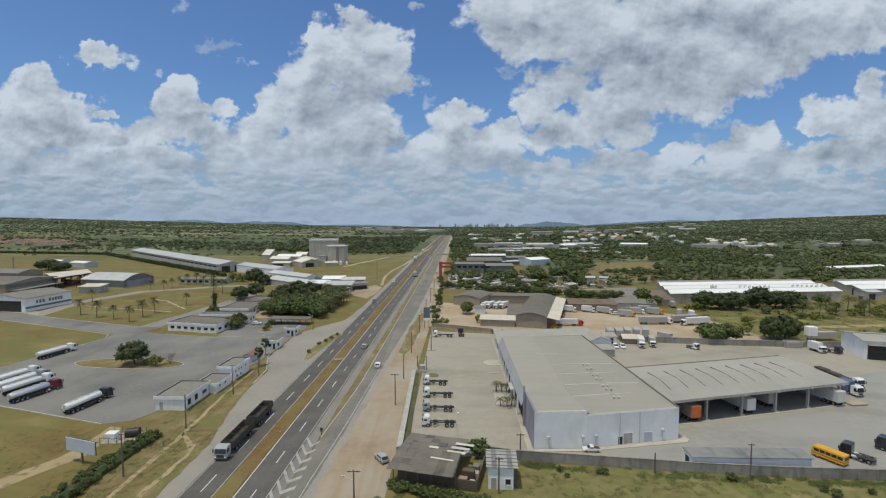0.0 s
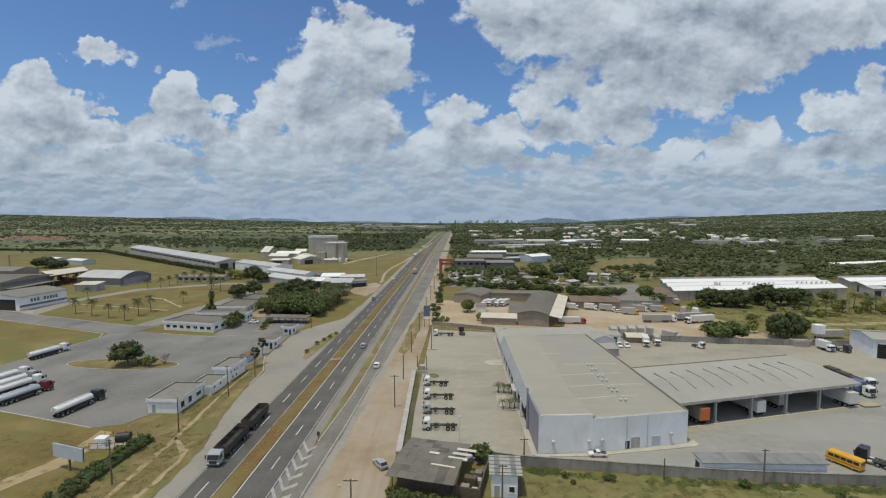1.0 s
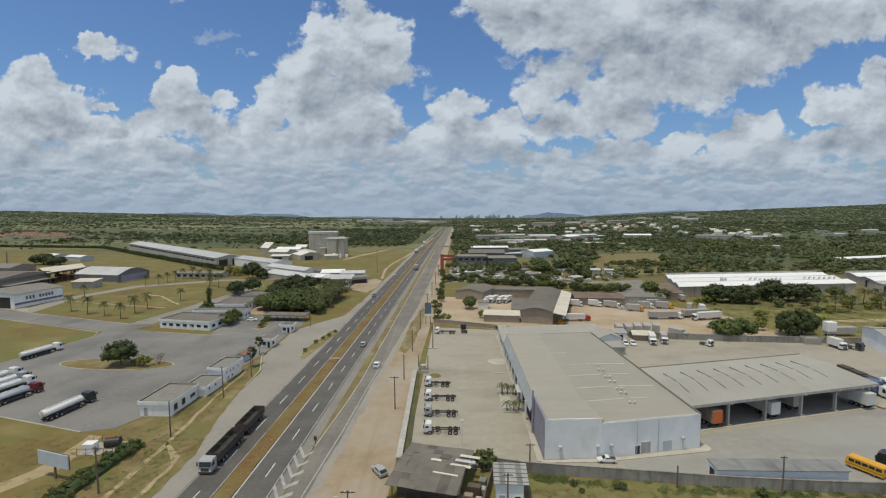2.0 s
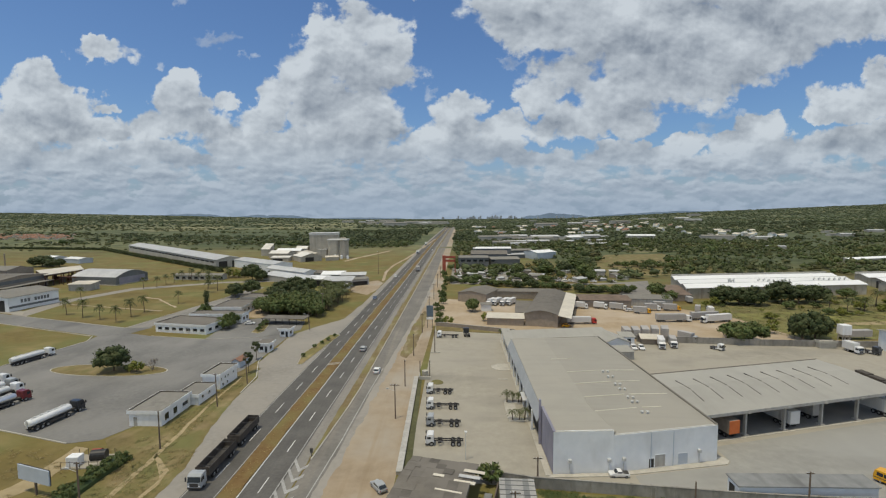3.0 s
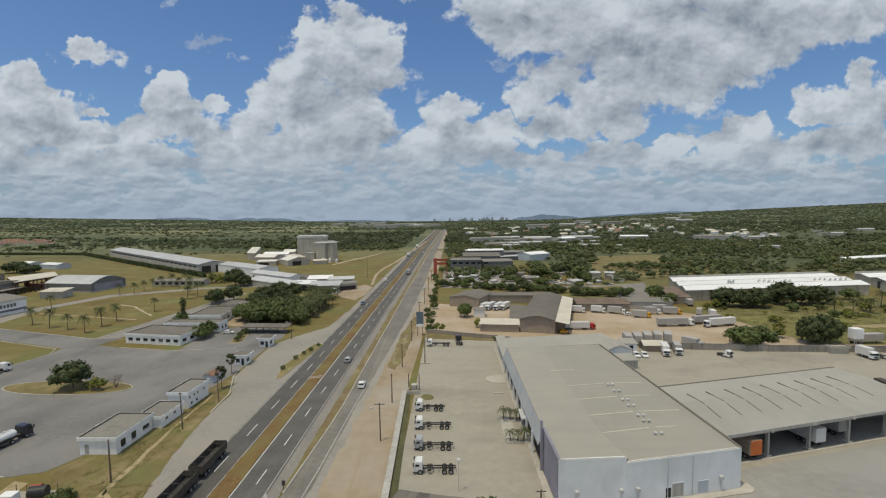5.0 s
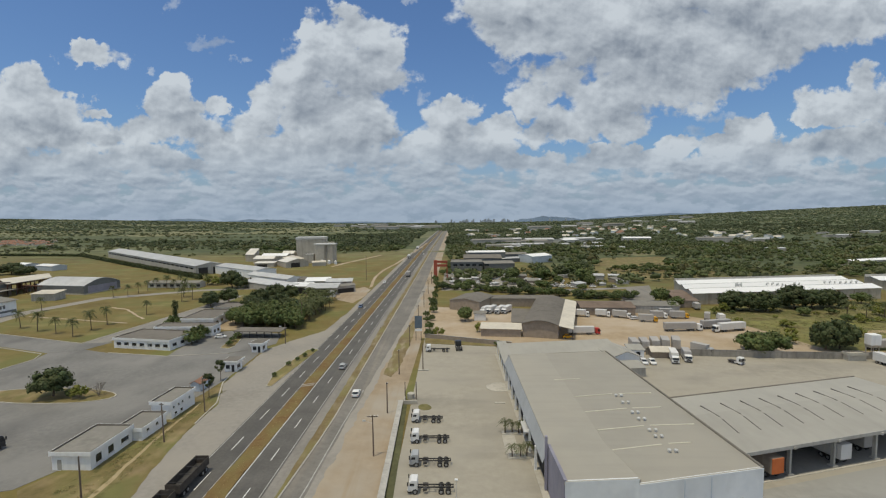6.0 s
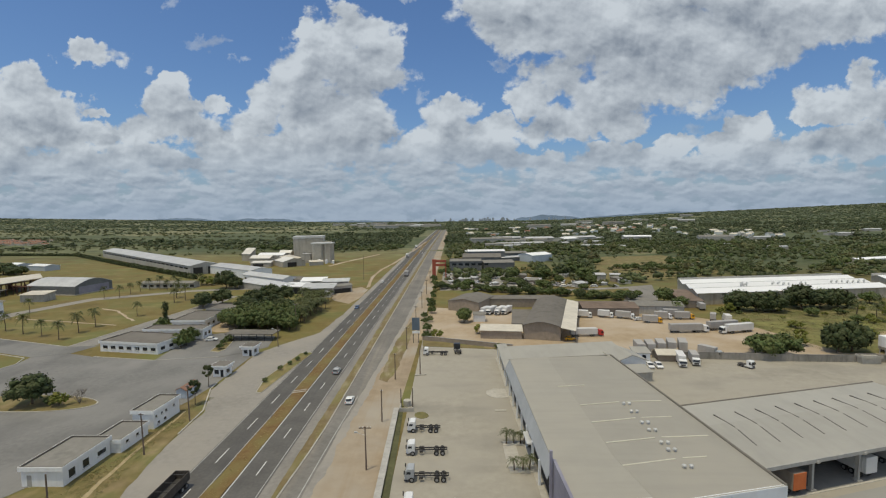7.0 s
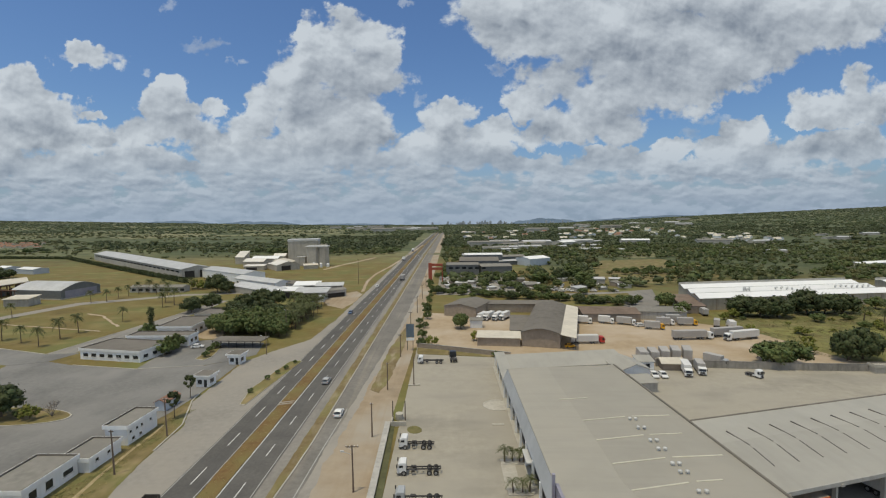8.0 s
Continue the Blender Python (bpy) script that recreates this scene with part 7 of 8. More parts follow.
part("leg", box(8.9, 9.5, 0.4, 1.6, 0, 12), "rust", t)
t = thing("road_marker", "dark post marking the painted nose", "post", -27.4, 98.0, 0)
part("post", box(-0.06, 0.06, -0.06, 0.06, 0, 1.5), "steel", t)
part("plate", box(-0.3, 0.3, -0.05, 0.0, 0.9, 1.8), "steel", t)
t = thing("pump_station", "small fenced pump enclosure with tanks", "enclosure", -73, 92.6, 0, 4)
part("slab", box(0, 7.2, 0, 5.2, -0.1, 0.2), "concrete", t)
part("cabinet", box(0.6, 2.8, 0.6, 2.4, 0.2, 2.0, 0.04), "white", t, "white cabinet with flat roof")
part("drum", rod((3.6, 3.2, 1.0), (6.2, 3.6, 1.0), 1.0, seg=16), "blackplastic", t, "black horizontal tank")
part("drum", rod((3.0, 4.4, 0.9), (4.6, 4.6, 0.9), 0.8, seg=14), "rust", t, "rusty tank")
for k in range(5):
    part("fence_post", box(0.02 + 1.7 * k, 0.1 + 1.7 * k, 0, 0.08, 0, 1.5), "wood", t)
    part("fence_post", box(0.02 + 1.7 * k, 0.1 + 1.7 * k, 5.0, 5.08, 0, 1.5), "wood", t)
part("fence_rail", box(0, 7, 0.02, 0.06, 1.3, 1.38), "wood", t)
t = thing("water_tank", "white box-like water tank on a frame", "water tank", 138, 179, 0, 0)
part("tank", box(-1.6, 1.6, -1.4, 1.4, 3.2, 6.6, 0.06), "white", t)
for x in (-1.3, 1.1):
    for y in (-1.1, 0.9):
        part("leg", box(x, x + 0.22, y, y + 0.22, 0, 3.2), "greywall", t)


# ---- trees and plants ----
def ico():
    bm = bmesh.new()
    bmesh.ops.create_icosphere(bm, subdivisions=1, radius=1)
    v, f = np.array([x.co for x in bm.verts]), np.array([[x.index for x in p.verts] for p in bm.faces])
    bm.free()
    return v, f


ICO_V, ICO_F = ico()


def fill_mesh(name, v, f):
    """A mesh from arrays of corners and of faces with equally many corners each."""
    me = bpy.data.meshes.new(name)
    n, k = len(f), f.shape[1]
    me.vertices.add(len(v))
    me.vertices.foreach_set("co", np.asarray(v, np.float32).ravel())
    me.loops.add(n * k)
    me.loops.foreach_set("vertex_index", f.astype(np.int32).ravel())
    me.polygons.add(n)
    me.polygons.foreach_set("loop_start", np.arange(0, n * k, k, dtype=np.int32))
    me.update(calc_edges=True)
    return me


def leaf_quads(rng, centres, radius, count, size):
    """count leaf sprays round each centre, facing all ways but mostly outwards and up."""
    k = len(centres) * count
    c = np.repeat(centres, count, 0)
    d = rng.normal(size=(k, 3))
    d /= np.linalg.norm(d, axis=1)[:, None]
    p = c + d * radius * rng.uniform(0.55, 1.08, (k, 1)) * np.array((1, 1, 0.8))
    nrm = d + rng.normal(size=(k, 3)) * 0.55 + np.array((0, 0, 0.35))
    nrm /= np.linalg.norm(nrm, axis=1)[:, None]
    a = np.cross(nrm, rng.normal(size=(k, 3)))
    a /= np.linalg.norm(a, axis=1)[:, None]
    b = np.cross(nrm, a)
    s = size * rng.uniform(0.5, 1.25, (k, 1))
    v = np.stack([p - a * s, p - b * s * 0.55, p + a * s, p + b * s * 0.55], 1).reshape(-1, 3)
    return v, np.arange(4 * k).reshape(-1, 4)


def tree(name, label, leaf, seed, h=7.6, r=5.0, base=0.9, clumps=54, count=40, size=0.46, category="tree"):
    """A tapered trunk that forks into limbs, and a crown of leaf sprays in uneven clumps with gaps."""
    rng = np.random.default_rng(seed)
    t = thing(name, label, category)
    bm = rod((0, 0, -0.2), (0.1, 0.05, base + 0.6), 0.32 * r / 5, 0.2 * r / 5, 8)
    mid, rz = base + (h - base) * 0.52, (h - base) * 0.5
    cs = []
    while len(cs) < clumps:
        d = rng.normal(size=3)
        d /= np.linalg.norm(d)
        k = rng.uniform(0.45, 1.0) ** 0.6
        if d[2] < -0.8:
            continue
        cs.append((d[0] * r * 0.82 * k, d[1] * r * 0.82 * k, mid + d[2] * rz * 0.78 * k))
    cs = np.array(cs)
    for i in range(0, clumps, 4):
        rod((0.1, 0.05, base + 0.4), tuple(cs[i] * np.array((0.8, 0.8, 1)) - np.array((0, 0, 0.4))), 0.11 * r / 5, 0.03, 5, bm)
    part("trunk", bm, "bark", t)
    v, f = leaf_quads(rng, cs, r * 0.3, count, size)
    core_v, core_f = [], []
    for i, c in enumerate(cs):
        w = ICO_V * (r * 0.235) * rng.uniform(0.7, 1.1, (len(ICO_V), 1)) * np.array((1, 1, 0.8)) + c
        core_v.append(w)
        core_f.append(ICO_F + i * len(ICO_V))
    crown = new("crown", fill_mesh("crown", v, f))
    crown.data.materials.append(M[leaf])
    crown.parent = t
    core = new("inner_foliage", fill_mesh("inner_foliage", np.concatenate(core_v), np.concatenate(core_f)))
    core.data.materials.append(M[leaf])
    core.parent = t
    return t


def plant(proto, x, y, s=1.0, rz=0.0, sz=None, z=None, label=""):
    o = copy_thing(proto, pose(0, 0, 0))
    o.matrix_basis = pose(x, y, land(x, y) if z is None else z, 0, 0, rz) @ Matrix.Diagonal((s, s, sz or s, 1))
    if label:
        o["label"] = label
    return o


broad_a = tree("tree", "dark green broad-crowned tree", "leaf_dark", 1)
broad_b = tree("tree", "green broad-crowned tree with an uneven outline", "leaf_mid", 2, 7.2, 5.0, 0.9, 50)
broad_c = tree("tree", "dark green domed tree with dense foliage", "leaf_dark", 3, 7.0, 5.2, 0.7, 56, 40)
lime = tree("shrub", "yellow-green shrub with dense leaves", "leaf_lime", 4, 3.4, 2.4, 0.4, 16, 34, 0.34, "shrub")
shrub = tree("shrub", "dark green rounded shrub beside paving", "leaf_mid", 5, 2.6, 1.8, 0.3, 14, 34, 0.3, "shrub")
slim = tree("tree", "slim young tree with a sparse crown", "leaf_dark", 6, 6.4, 1.6, 2.2, 14, 26, 0.34)


def cypress():
    t = thing("cypress", "tall dark narrow cypress beside the office", "tree", -114.9, 225.7)
    rng = np.random.default_rng(8)
    part("trunk", rod((0, 0, -0.2), (0, 0, 9), 0.2, 0.05, 7), "bark", t)
    cs = np.array([(rng.normal() * 0.35, rng.normal() * 0.35, 1.0 + 9.5 * k / 24) for k in range(25)])
    v, f = leaf_quads(rng, cs, 0.95, 50, 0.3)
    o = new("crown", fill_mesh("crown", v, f))
    o.data.materials.append(M["leaf_dark"])
    o.parent = t


cypress()


def palm(name, label, seed, h, fronds, l, droop):
    """A palm: ringed trunk leaning a little, and arching fronds of paired leaflets."""
    rng = np.random.default_rng(seed)
    t = thing(name, label, "palm")
    bm = bmesh.new()
    p = Vector((0, 0, -0.2))
    for k in range(6):
        q = Vector((0.04 * k * k * 0.3, 0.02 * k, h * (k + 1) / 6))
        rod(p, q, 0.17 - 0.012 * k, 0.16 - 0.012 * k, 7, bm)
        p = q
    part("trunk", bm, "bark", t)
    vs, fs = [], []
    for i in range(fronds):
        a = 2 * math.pi * i / fronds + rng.uniform(-0.25, 0.25)
        up0 = rng.uniform(0.0, 1.45)
        n = 7
        pts = []
        for k in range(n + 1):
            s = k / n
            r, z = l * s * (0.96 - 0.15 * up0), l * (up0 * s - droop * s * s * (0.8 + 0.4 * up0))
            pts.append(Vector((p.x + r * math.cos(a), p.y + r * math.sin(a), p.z + z)))
        side = Vector((-math.sin(a), math.cos(a), 0))
        for k in range(n):
            for j in range(2):
                m = pts[k].lerp(pts[k + 1], 0.5 * j)
                e = pts[k].lerp(pts[k + 1], 0.5 * j + 0.32)
                w = l * 0.24 * math.sin(math.pi * (0.12 + 0.8 * (k + 0.5 * j) / n))
                for sg in (-1, 1):
                    tip = m + side * sg * w + (pts[k + 1] - pts[k]) * 0.9 + Vector((0, 0, -w * 0.35))
                    b = len(vs)
                    vs += [m, e, tip]
                    fs.append((b, b + 1, b + 2))
    o = new("crown", fill_mesh("crown", np.array([tuple(v) for v in vs]), np.array(fs)))
    o.data.materials.append(M["leaf_palm"])
    o.parent = t
    return t


palm_tall = palm("palm", "coconut palm with drooping grey-green fronds", 1, 4.4, 26, 2.8, 0.85)
palm_low = palm("palm", "young palm with arching fronds", 2, 2.2, 15, 1.9, 0.9)

def bare_bush():
    """A leafless bush: stems forking twice into thin twigs."""
    t = thing("bush", "leafless grey twiggy bush on the grass island", "bush", -90.6, 147.4, 0.15)
    rng = random.Random(15)
    bm = bmesh.new()
    for k in range(9):
        a, out = 2 * math.pi * k / 9 + rng.uniform(-0.3, 0.3), rng.uniform(0.5, 1.4)
        p = Vector((out * math.cos(a), out * math.sin(a), rng.uniform(1.3, 2.0)))
        rod((0, 0, -0.1), p, 0.07, 0.04, 5, bm)
        for j in range(5):
            q = p + Vector((rng.uniform(-0.9, 0.9), rng.uniform(-0.9, 0.9), rng.uniform(0.3, 1.2)))
            rod(p, q, 0.035, 0.02, 4, bm)
            for i in range(4):
                rod(q, q + Vector((rng.uniform(-0.6, 0.6), rng.uniform(-0.6, 0.6), rng.uniform(0.0, 0.7))), 0.02, 0.012, 3, bm)
    part("branching_stem", bm, "deadwood", t)


bare_bush()

# beside the tanker lot and the offices
plant(broad_a, -102.2, 146.8, 1.05, 30, 0.98, 0.15)
plant(lime, -94.4, 145.6, 1.0, 10, 1.0, 0.15)
plant(shrub, -97.2, 146.0, 0.8, 50, 0.8, 0.15)
plant(slim, -60.6, 145.6, 1.05, 0)
plant(broad_c, -358, 412, 1.9, 40, 1.35)
plant(broad_c, -345, 408, 1.3, 90, 0.9)
for x, y, s, a in ((-90.5, 228, 0.95, 15), (-61.9, 219.5, 0.85, 50), (-80, 231, 1.1, 110), (-85.5, 224.5, 1.05, 10), (-76.5, 225, 1.1, 80), (-67.2, 223.0, 1.0, 140), (-72, 231, 1.1, 200),
                   (-81, 222.5, 0.95, 250), (-71.4, 221.6, 0.95, 300), (-65, 231, 0.95, 20), (-87, 235, 1.05, 75), (-78, 239, 1.1, 320), (-69.5, 239, 1.0, 160), (-63.5, 226, 0.8, 95)):
    plant(broad_b, x, y, s, a, s * 1.08)["group"] = "trees of the roadside grove"
for x, y, s, a in ((-88, 246, 1.1, 10), (-80, 252, 1.2, 60), (-73, 248, 1.0, 20), (-121, 267, 1.0, 0), (-116, 277, 1.05, 70), (-124, 274, 0.9, 40), (-138, 329, 1.5, 20), (-93, 284, 1.2, 30), (-85, 281, 1.15, 60), (-131, 326, 1.0, 90), (-97, 272, 1.1, 33)):
    plant(broad_a, x, y, s, a)
plant(lime, -160, 347, 2.0, 30, 1.8)
plant(lime, -154, 343, 1.7, 90, 1.5)
for x, y, s in ((-92.4, 196.0, 1.6), (-93.6, 200.0, 1.75), (-93.4, 204.4, 1.7), (-91.8, 198.6, 1.4), (-114.6, 222, 1.6), (-115.4, 226, 1.4)):
    plant(shrub, x, y, s * 1.15, x * 7, s * 1.2)
for x, y, s in ((-78.7, 199.4, 0.85), (-77.3, 193.6, 0.85), (-78.9, 204, 1.0), (-49.2, 161, 0.5), (-48.4, 171, 0.55), (-47.2, 176, 0.5), (-46.0, 180, 0.55), (-45.2, 186, 0.45)):
    plant(shrub, x, y, s, x * 11, s * 0.9, 0.15)
rng = random.Random(12)
lawn_palms = ((-180.1, 223.3), (-167.7, 217.5), (-157.0, 213.8), (-146.0, 208.6), (-146.6, 219.1), (-147.0, 228.9), (-201.6, 259.1), (-185.7, 299.7), (-186.7, 310.7), (-185.9, 318.5),
              (-184.5, 325.6), (-179.6, 328.0), (-142.4, 248.9), (-144.1, 282.0), (-141.7, 288.4), (-191.9, 296.3), (-171, 321.5), (-163, 319), (-151, 296.2), (-168, 342), (-176, 338), (-160, 341))
for x, y in lawn_palms:
    s = rng.uniform(1.15, 1.6)
    plant(palm_tall, x, y, s * 0.78, rng.uniform(0, 360), s * 1.05, label="coconut palm standing on the dry lawn")["group"] = "palms on the lawn"
for k in range(64):
    y = 231 + rng.random() * 62
    x = -58.6 + (y - 231) * 0.02 - rng.random() * (5 + max(0, y - 240) * 0.42)
    s = rng.uniform(0.8, 1.3)
    plant(palm_tall, x, y, s, rng.uniform(0, 360), s, label="coconut palm in the dense roadside grove")["group"] = "palms in the grove"
for x, y in ((13.4, 124.7), (14.9, 124.9), (16.2, 124.6), (13.6, 114.7), (15.2, 114.8), (16.4, 114.9)):
    plant(palm_low, x, y, rng.uniform(0.85, 1.1), rng.uniform(0, 360), None, 0.2, "small palm in the planted bed")["group"] = "garden palms"
for x, y in ((171.7, 230), (222, 236), (228, 246), (216, 250), (234, 238), (208, 226), (180, 230), (188, 230.4), (203, 242), (202, 231), (195, 246), (212, 240)):
    plant(palm_tall, x, y, rng.uniform(1.0, 1.5), rng.uniform(0, 360), None, None, "tall palm in rough grass")["group"] = "palms in rough grass"

# east side
plant(broad_c, 127.4, 184.4, 1.0, 20, 1.3)
plant(broad_c, 133.0, 185.6, 1.1, 90, 1.38)
plant(shrub, 6.9, 89.6, 1.25, 0, 1.4)
plant(shrub, 5.6, 90.6, 0.9, 70, 1.1)
plant(broad_b, 8.4, 230.4, 0.74, 0, 0.86)
plant(lime, 13.6, 211.5, 0.9, 0, 1.1)
plant(shrub, 18.6, 190.8, 0.8, 40)
for x, y, s, a in ((134.5, 249, 1.3, 0), (141, 247, 1.2, 200), (148, 246, 1.3, 70), (165, 252, 1.55, 10), (173, 251.5, 1.3, 250), (183, 253.5, 1.25, 140)):
    plant(broad_c, x, y, s, a)
for x, y, s, a in ((101, 179.6, 1.15, 0), (107.5, 181.0, 1.1, 60), (104, 184.5, 0.95, 100), (104, 245, 0.8, 0), (112.5, 258, 0.8, 50), (158, 236, 0.6, 0), (167, 224, 0.5, 30), (205, 262, 0.9, 20)):
    plant(broad_b, x, y, s, a, s * 0.88)
rng = random.Random(21)
for k in range(32):
    x, y = -1 + k * 3.1 + rng.uniform(-1.5, 1.5), 314 - 0.36 * k * 3.1 + rng.uniform(-6, 8)
    s = rng.uniform(0.45, 0.8)
    plant(rng.choice((broad_b, broad_b, broad_c)), x, y, s, rng.uniform(0, 360), s * rng.uniform(0.75, 1.0), label="green tree in the belt behind the lorry park")["group"] = "tree belt behind the lorry park"
for k in range(16):
    x, y = rng.uniform(-9, -4), 208 + k * 10 + rng.uniform(-4, 4)
    s = rng.uniform(0.7, 1.5)
    plant(shrub, x, y, s, rng.uniform(0, 360), s, label="green shrub on the roadside")["group"] = "roadside shrubs"
for k in range(12):
    x = rng.uniform(12, 120)
    y = 78.6 - rng.random() * 2.5 - 0.035 * (x - 12) + 6.5 * (1 if x < 60 else 0.4)
    s = rng.uniform(0.25, 0.6)
    plant(shrub, x, y, s, rng.uniform(0, 360), s, label="small bush in rough grass by the wall")["group"] = "bushes by the wall"
for o, x, y, z in ((broad_a, -96, 258, 0), (broad_b, 110, 270, 0), (broad_c, -341, 410, 0), (lime, -2.6, 206, 0), (shrub, -6, 232, 0), (slim, -63.5, 158, 0), (palm_tall, -62, 262, 0), (palm_low, 16.9, 124.5, 0.2)):
    o.matrix_basis = pose(x, y, z)


def lumps(name, label, leaf, places, seed, parts_each, category="woodland"):
    """Woods too far to tell trees apart: each row of places (x, y, radius, height) several uneven lumps of foliage."""
    rng = np.random.default_rng(seed)
    P = np.array(places)
    n = len(P) * parts_each
    c = np.repeat(P, parts_each, 0)
    zg = np.repeat(np.array([land(p[0], p[1]) for p in places]), parts_each)
    d = rng.normal(size=(n, 3))
    d /= np.linalg.norm(d, axis=1)[:, None]
    k = rng.uniform(0.3, 1.0, n) ** 0.5
    r, h = c[:, 2], c[:, 3]
    cx, cy = c[:, 0] + d[:, 0] * k * r * 0.7, c[:, 1] + d[:, 1] * k * r * 0.7
    cz = zg + h * (0.5 + 0.32 * d[:, 2] * k)
    size = r * rng.uniform(0.37, 0.65, n)
    v = ICO_V[None] * rng.uniform(0.45, 1.4, (n, len(ICO_V), 1))
    zs = np.minimum(size * 0.8, h * 0.3)
    v = np.stack([v[..., 0] * size[:, None] + cx[:, None], v[..., 1] * size[:, None] + cy[:, None], v[..., 2] * zs[:, None] + cz[:, None]], -1).reshape(-1, 3)
    f = (ICO_F[None] + (np.arange(n) * len(ICO_V))[:, None, None]).reshape(-1, 3)
    o = new(name, fill_mesh(name, v, f))
    o.data.materials.append(M[leaf])
    return tagged(o, label, category, kind="stuff")


def sprays(name, label, leaf, places, seed, clumps, quads, size, category="woodland"):
    """Woods too many to count, nearer by: each tree a few uneven clumps of leaf sprays round a darker heart."""
    rng = np.random.default_rng(seed)
    P = np.array(places)
    zg = np.array([land(p[0], p[1]) for p in places])
    n = len(P) * clumps
    c, z0 = np.repeat(P, clumps, 0), np.repeat(zg, clumps)
    d = rng.normal(size=(n, 3))
    d /= np.linalg.norm(d, axis=1)[:, None]
    k = rng.uniform(0.35, 1.0, n)
    centre = np.stack([c[:, 0] + d[:, 0] * k * c[:, 2] * 0.66, c[:, 1] + d[:, 1] * k * c[:, 2] * 0.66, z0 + c[:, 3] * (0.56 + 0.26 * d[:, 2] * k)], -1)
    reach = np.stack([c[:, 2] * 0.45, c[:, 2] * 0.45, c[:, 3] * 0.26], -1) * rng.uniform(0.7, 1.25, (n, 1))
    m = n * quads
    d = rng.normal(size=(m, 3)) + np.array((0, 0, 0.35))
    d /= np.linalg.norm(d, axis=1)[:, None]
    p = np.repeat(centre, quads, 0) + d * np.repeat(reach, quads, 0) * rng.uniform(0.65, 1.06, (m, 1))
    nrm = d + rng.normal(size=(m, 3)) * 0.45 + np.array((0, 0, 0.3))
    nrm /= np.linalg.norm(nrm, axis=1)[:, None]
    a = np.cross(nrm, rng.normal(size=(m, 3)))
    a /= np.linalg.norm(a, axis=1)[:, None]
    b = np.cross(nrm, a)
    s = np.repeat(np.repeat(P[:, 2], clumps * quads)[:, None] * size, 1, 1) * rng.uniform(0.6, 1.3, (m, 1))
    v = np.stack([p - a * s, p - b * s * 0.7, p + a * s, p + b * s * 0.7], 1).reshape(-1, 3)
    o = new(name, fill_mesh(name, v, np.arange(4 * m).reshape(-1, 4)))
    o.data.materials.append(M[leaf])
    V = ICO_V[None] * rng.uniform(0.75, 1.15, (len(P), len(ICO_V), 1)) * np.stack([P[:, 2] * 0.66, P[:, 2] * 0.66, P[:, 3] * 0.3], -1)[:, None]
    V = V + np.stack([P[:, 0], P[:, 1], zg + P[:, 3] * 0.5], -1)[:, None]
    core = new("inner_foliage", fill_mesh("inner_foliage", V.reshape(-1, 3), (ICO_F[None] + (np.arange(len(P)) * len(ICO_V))[:, None, None]).reshape(-1, 3)))
    core.data.materials.append(M[leaf])
    core.parent = o
    return tagged(o, label, category, kind="stuff")


def wooded(x, y):
    """How thickly the land is wooded at a place, 0 to 1."""
    n = noise.noise(Vector((x / 130, y / 130, 3.3))) + 0.5 * noise.noise(Vector((x / 45, y / 45, 7.7)))
    if -66 < x < -1 and y < 1600:
        return 0.9 if (x < -57 and y > 600) else 0.0
    if x < 0:
        if y < 560:
            return 0.0
        if y < 1150 and -300 < x < -60:
            return 0.95 if y > 590 + 0.25 * (-60 - x) else 0.1
        if y < 640:
            return 0.06
        band = noise.noise(Vector((x / 420, y / 110, 1.3)))
        return (0.55 if y < 860 else 0.18) + 0.5 * n + 0.7 * band
    if y < 312:
        return 0.0
    if y < 350 and x < 110:
        return 0.12 if x < 48 else 0.4
    if 350 < y < 720 and x > 96:
        if 100 + 0.33 * (y - 352) < x < 150 + 0.45 * (y - 350) and 350 < y < 508:
            return 0.08 + 0.5 * n
        return 0.82 + 0.9 * n
    if 350 < y < 480 and x < 100:
        return 0.0 if (2 < x < 66 and y > 395) or (66 < x < 96 and y > 425) else 0.75
    if 112 < x < 360 and y < 330:
        return 0.0
    if 120 < x < 210 and 330 < y < 520:
        return 0.12 + 0.9 * n
    if 238 < x < 360 and 276 < y < 330:
        return 0.0
    if y > 700 and 0.26 < x / y < 0.5 and y < 1500:
        return 0.45 + 0.6 * n
    if y < 420 and x > 200:
        return 0.3 + 0.8 * n
    return 0.72 + 0.7 * n + (0.6 * noise.noise(Vector((x / 420, y / 120, 9.3))) if y > 640 else 0.0)


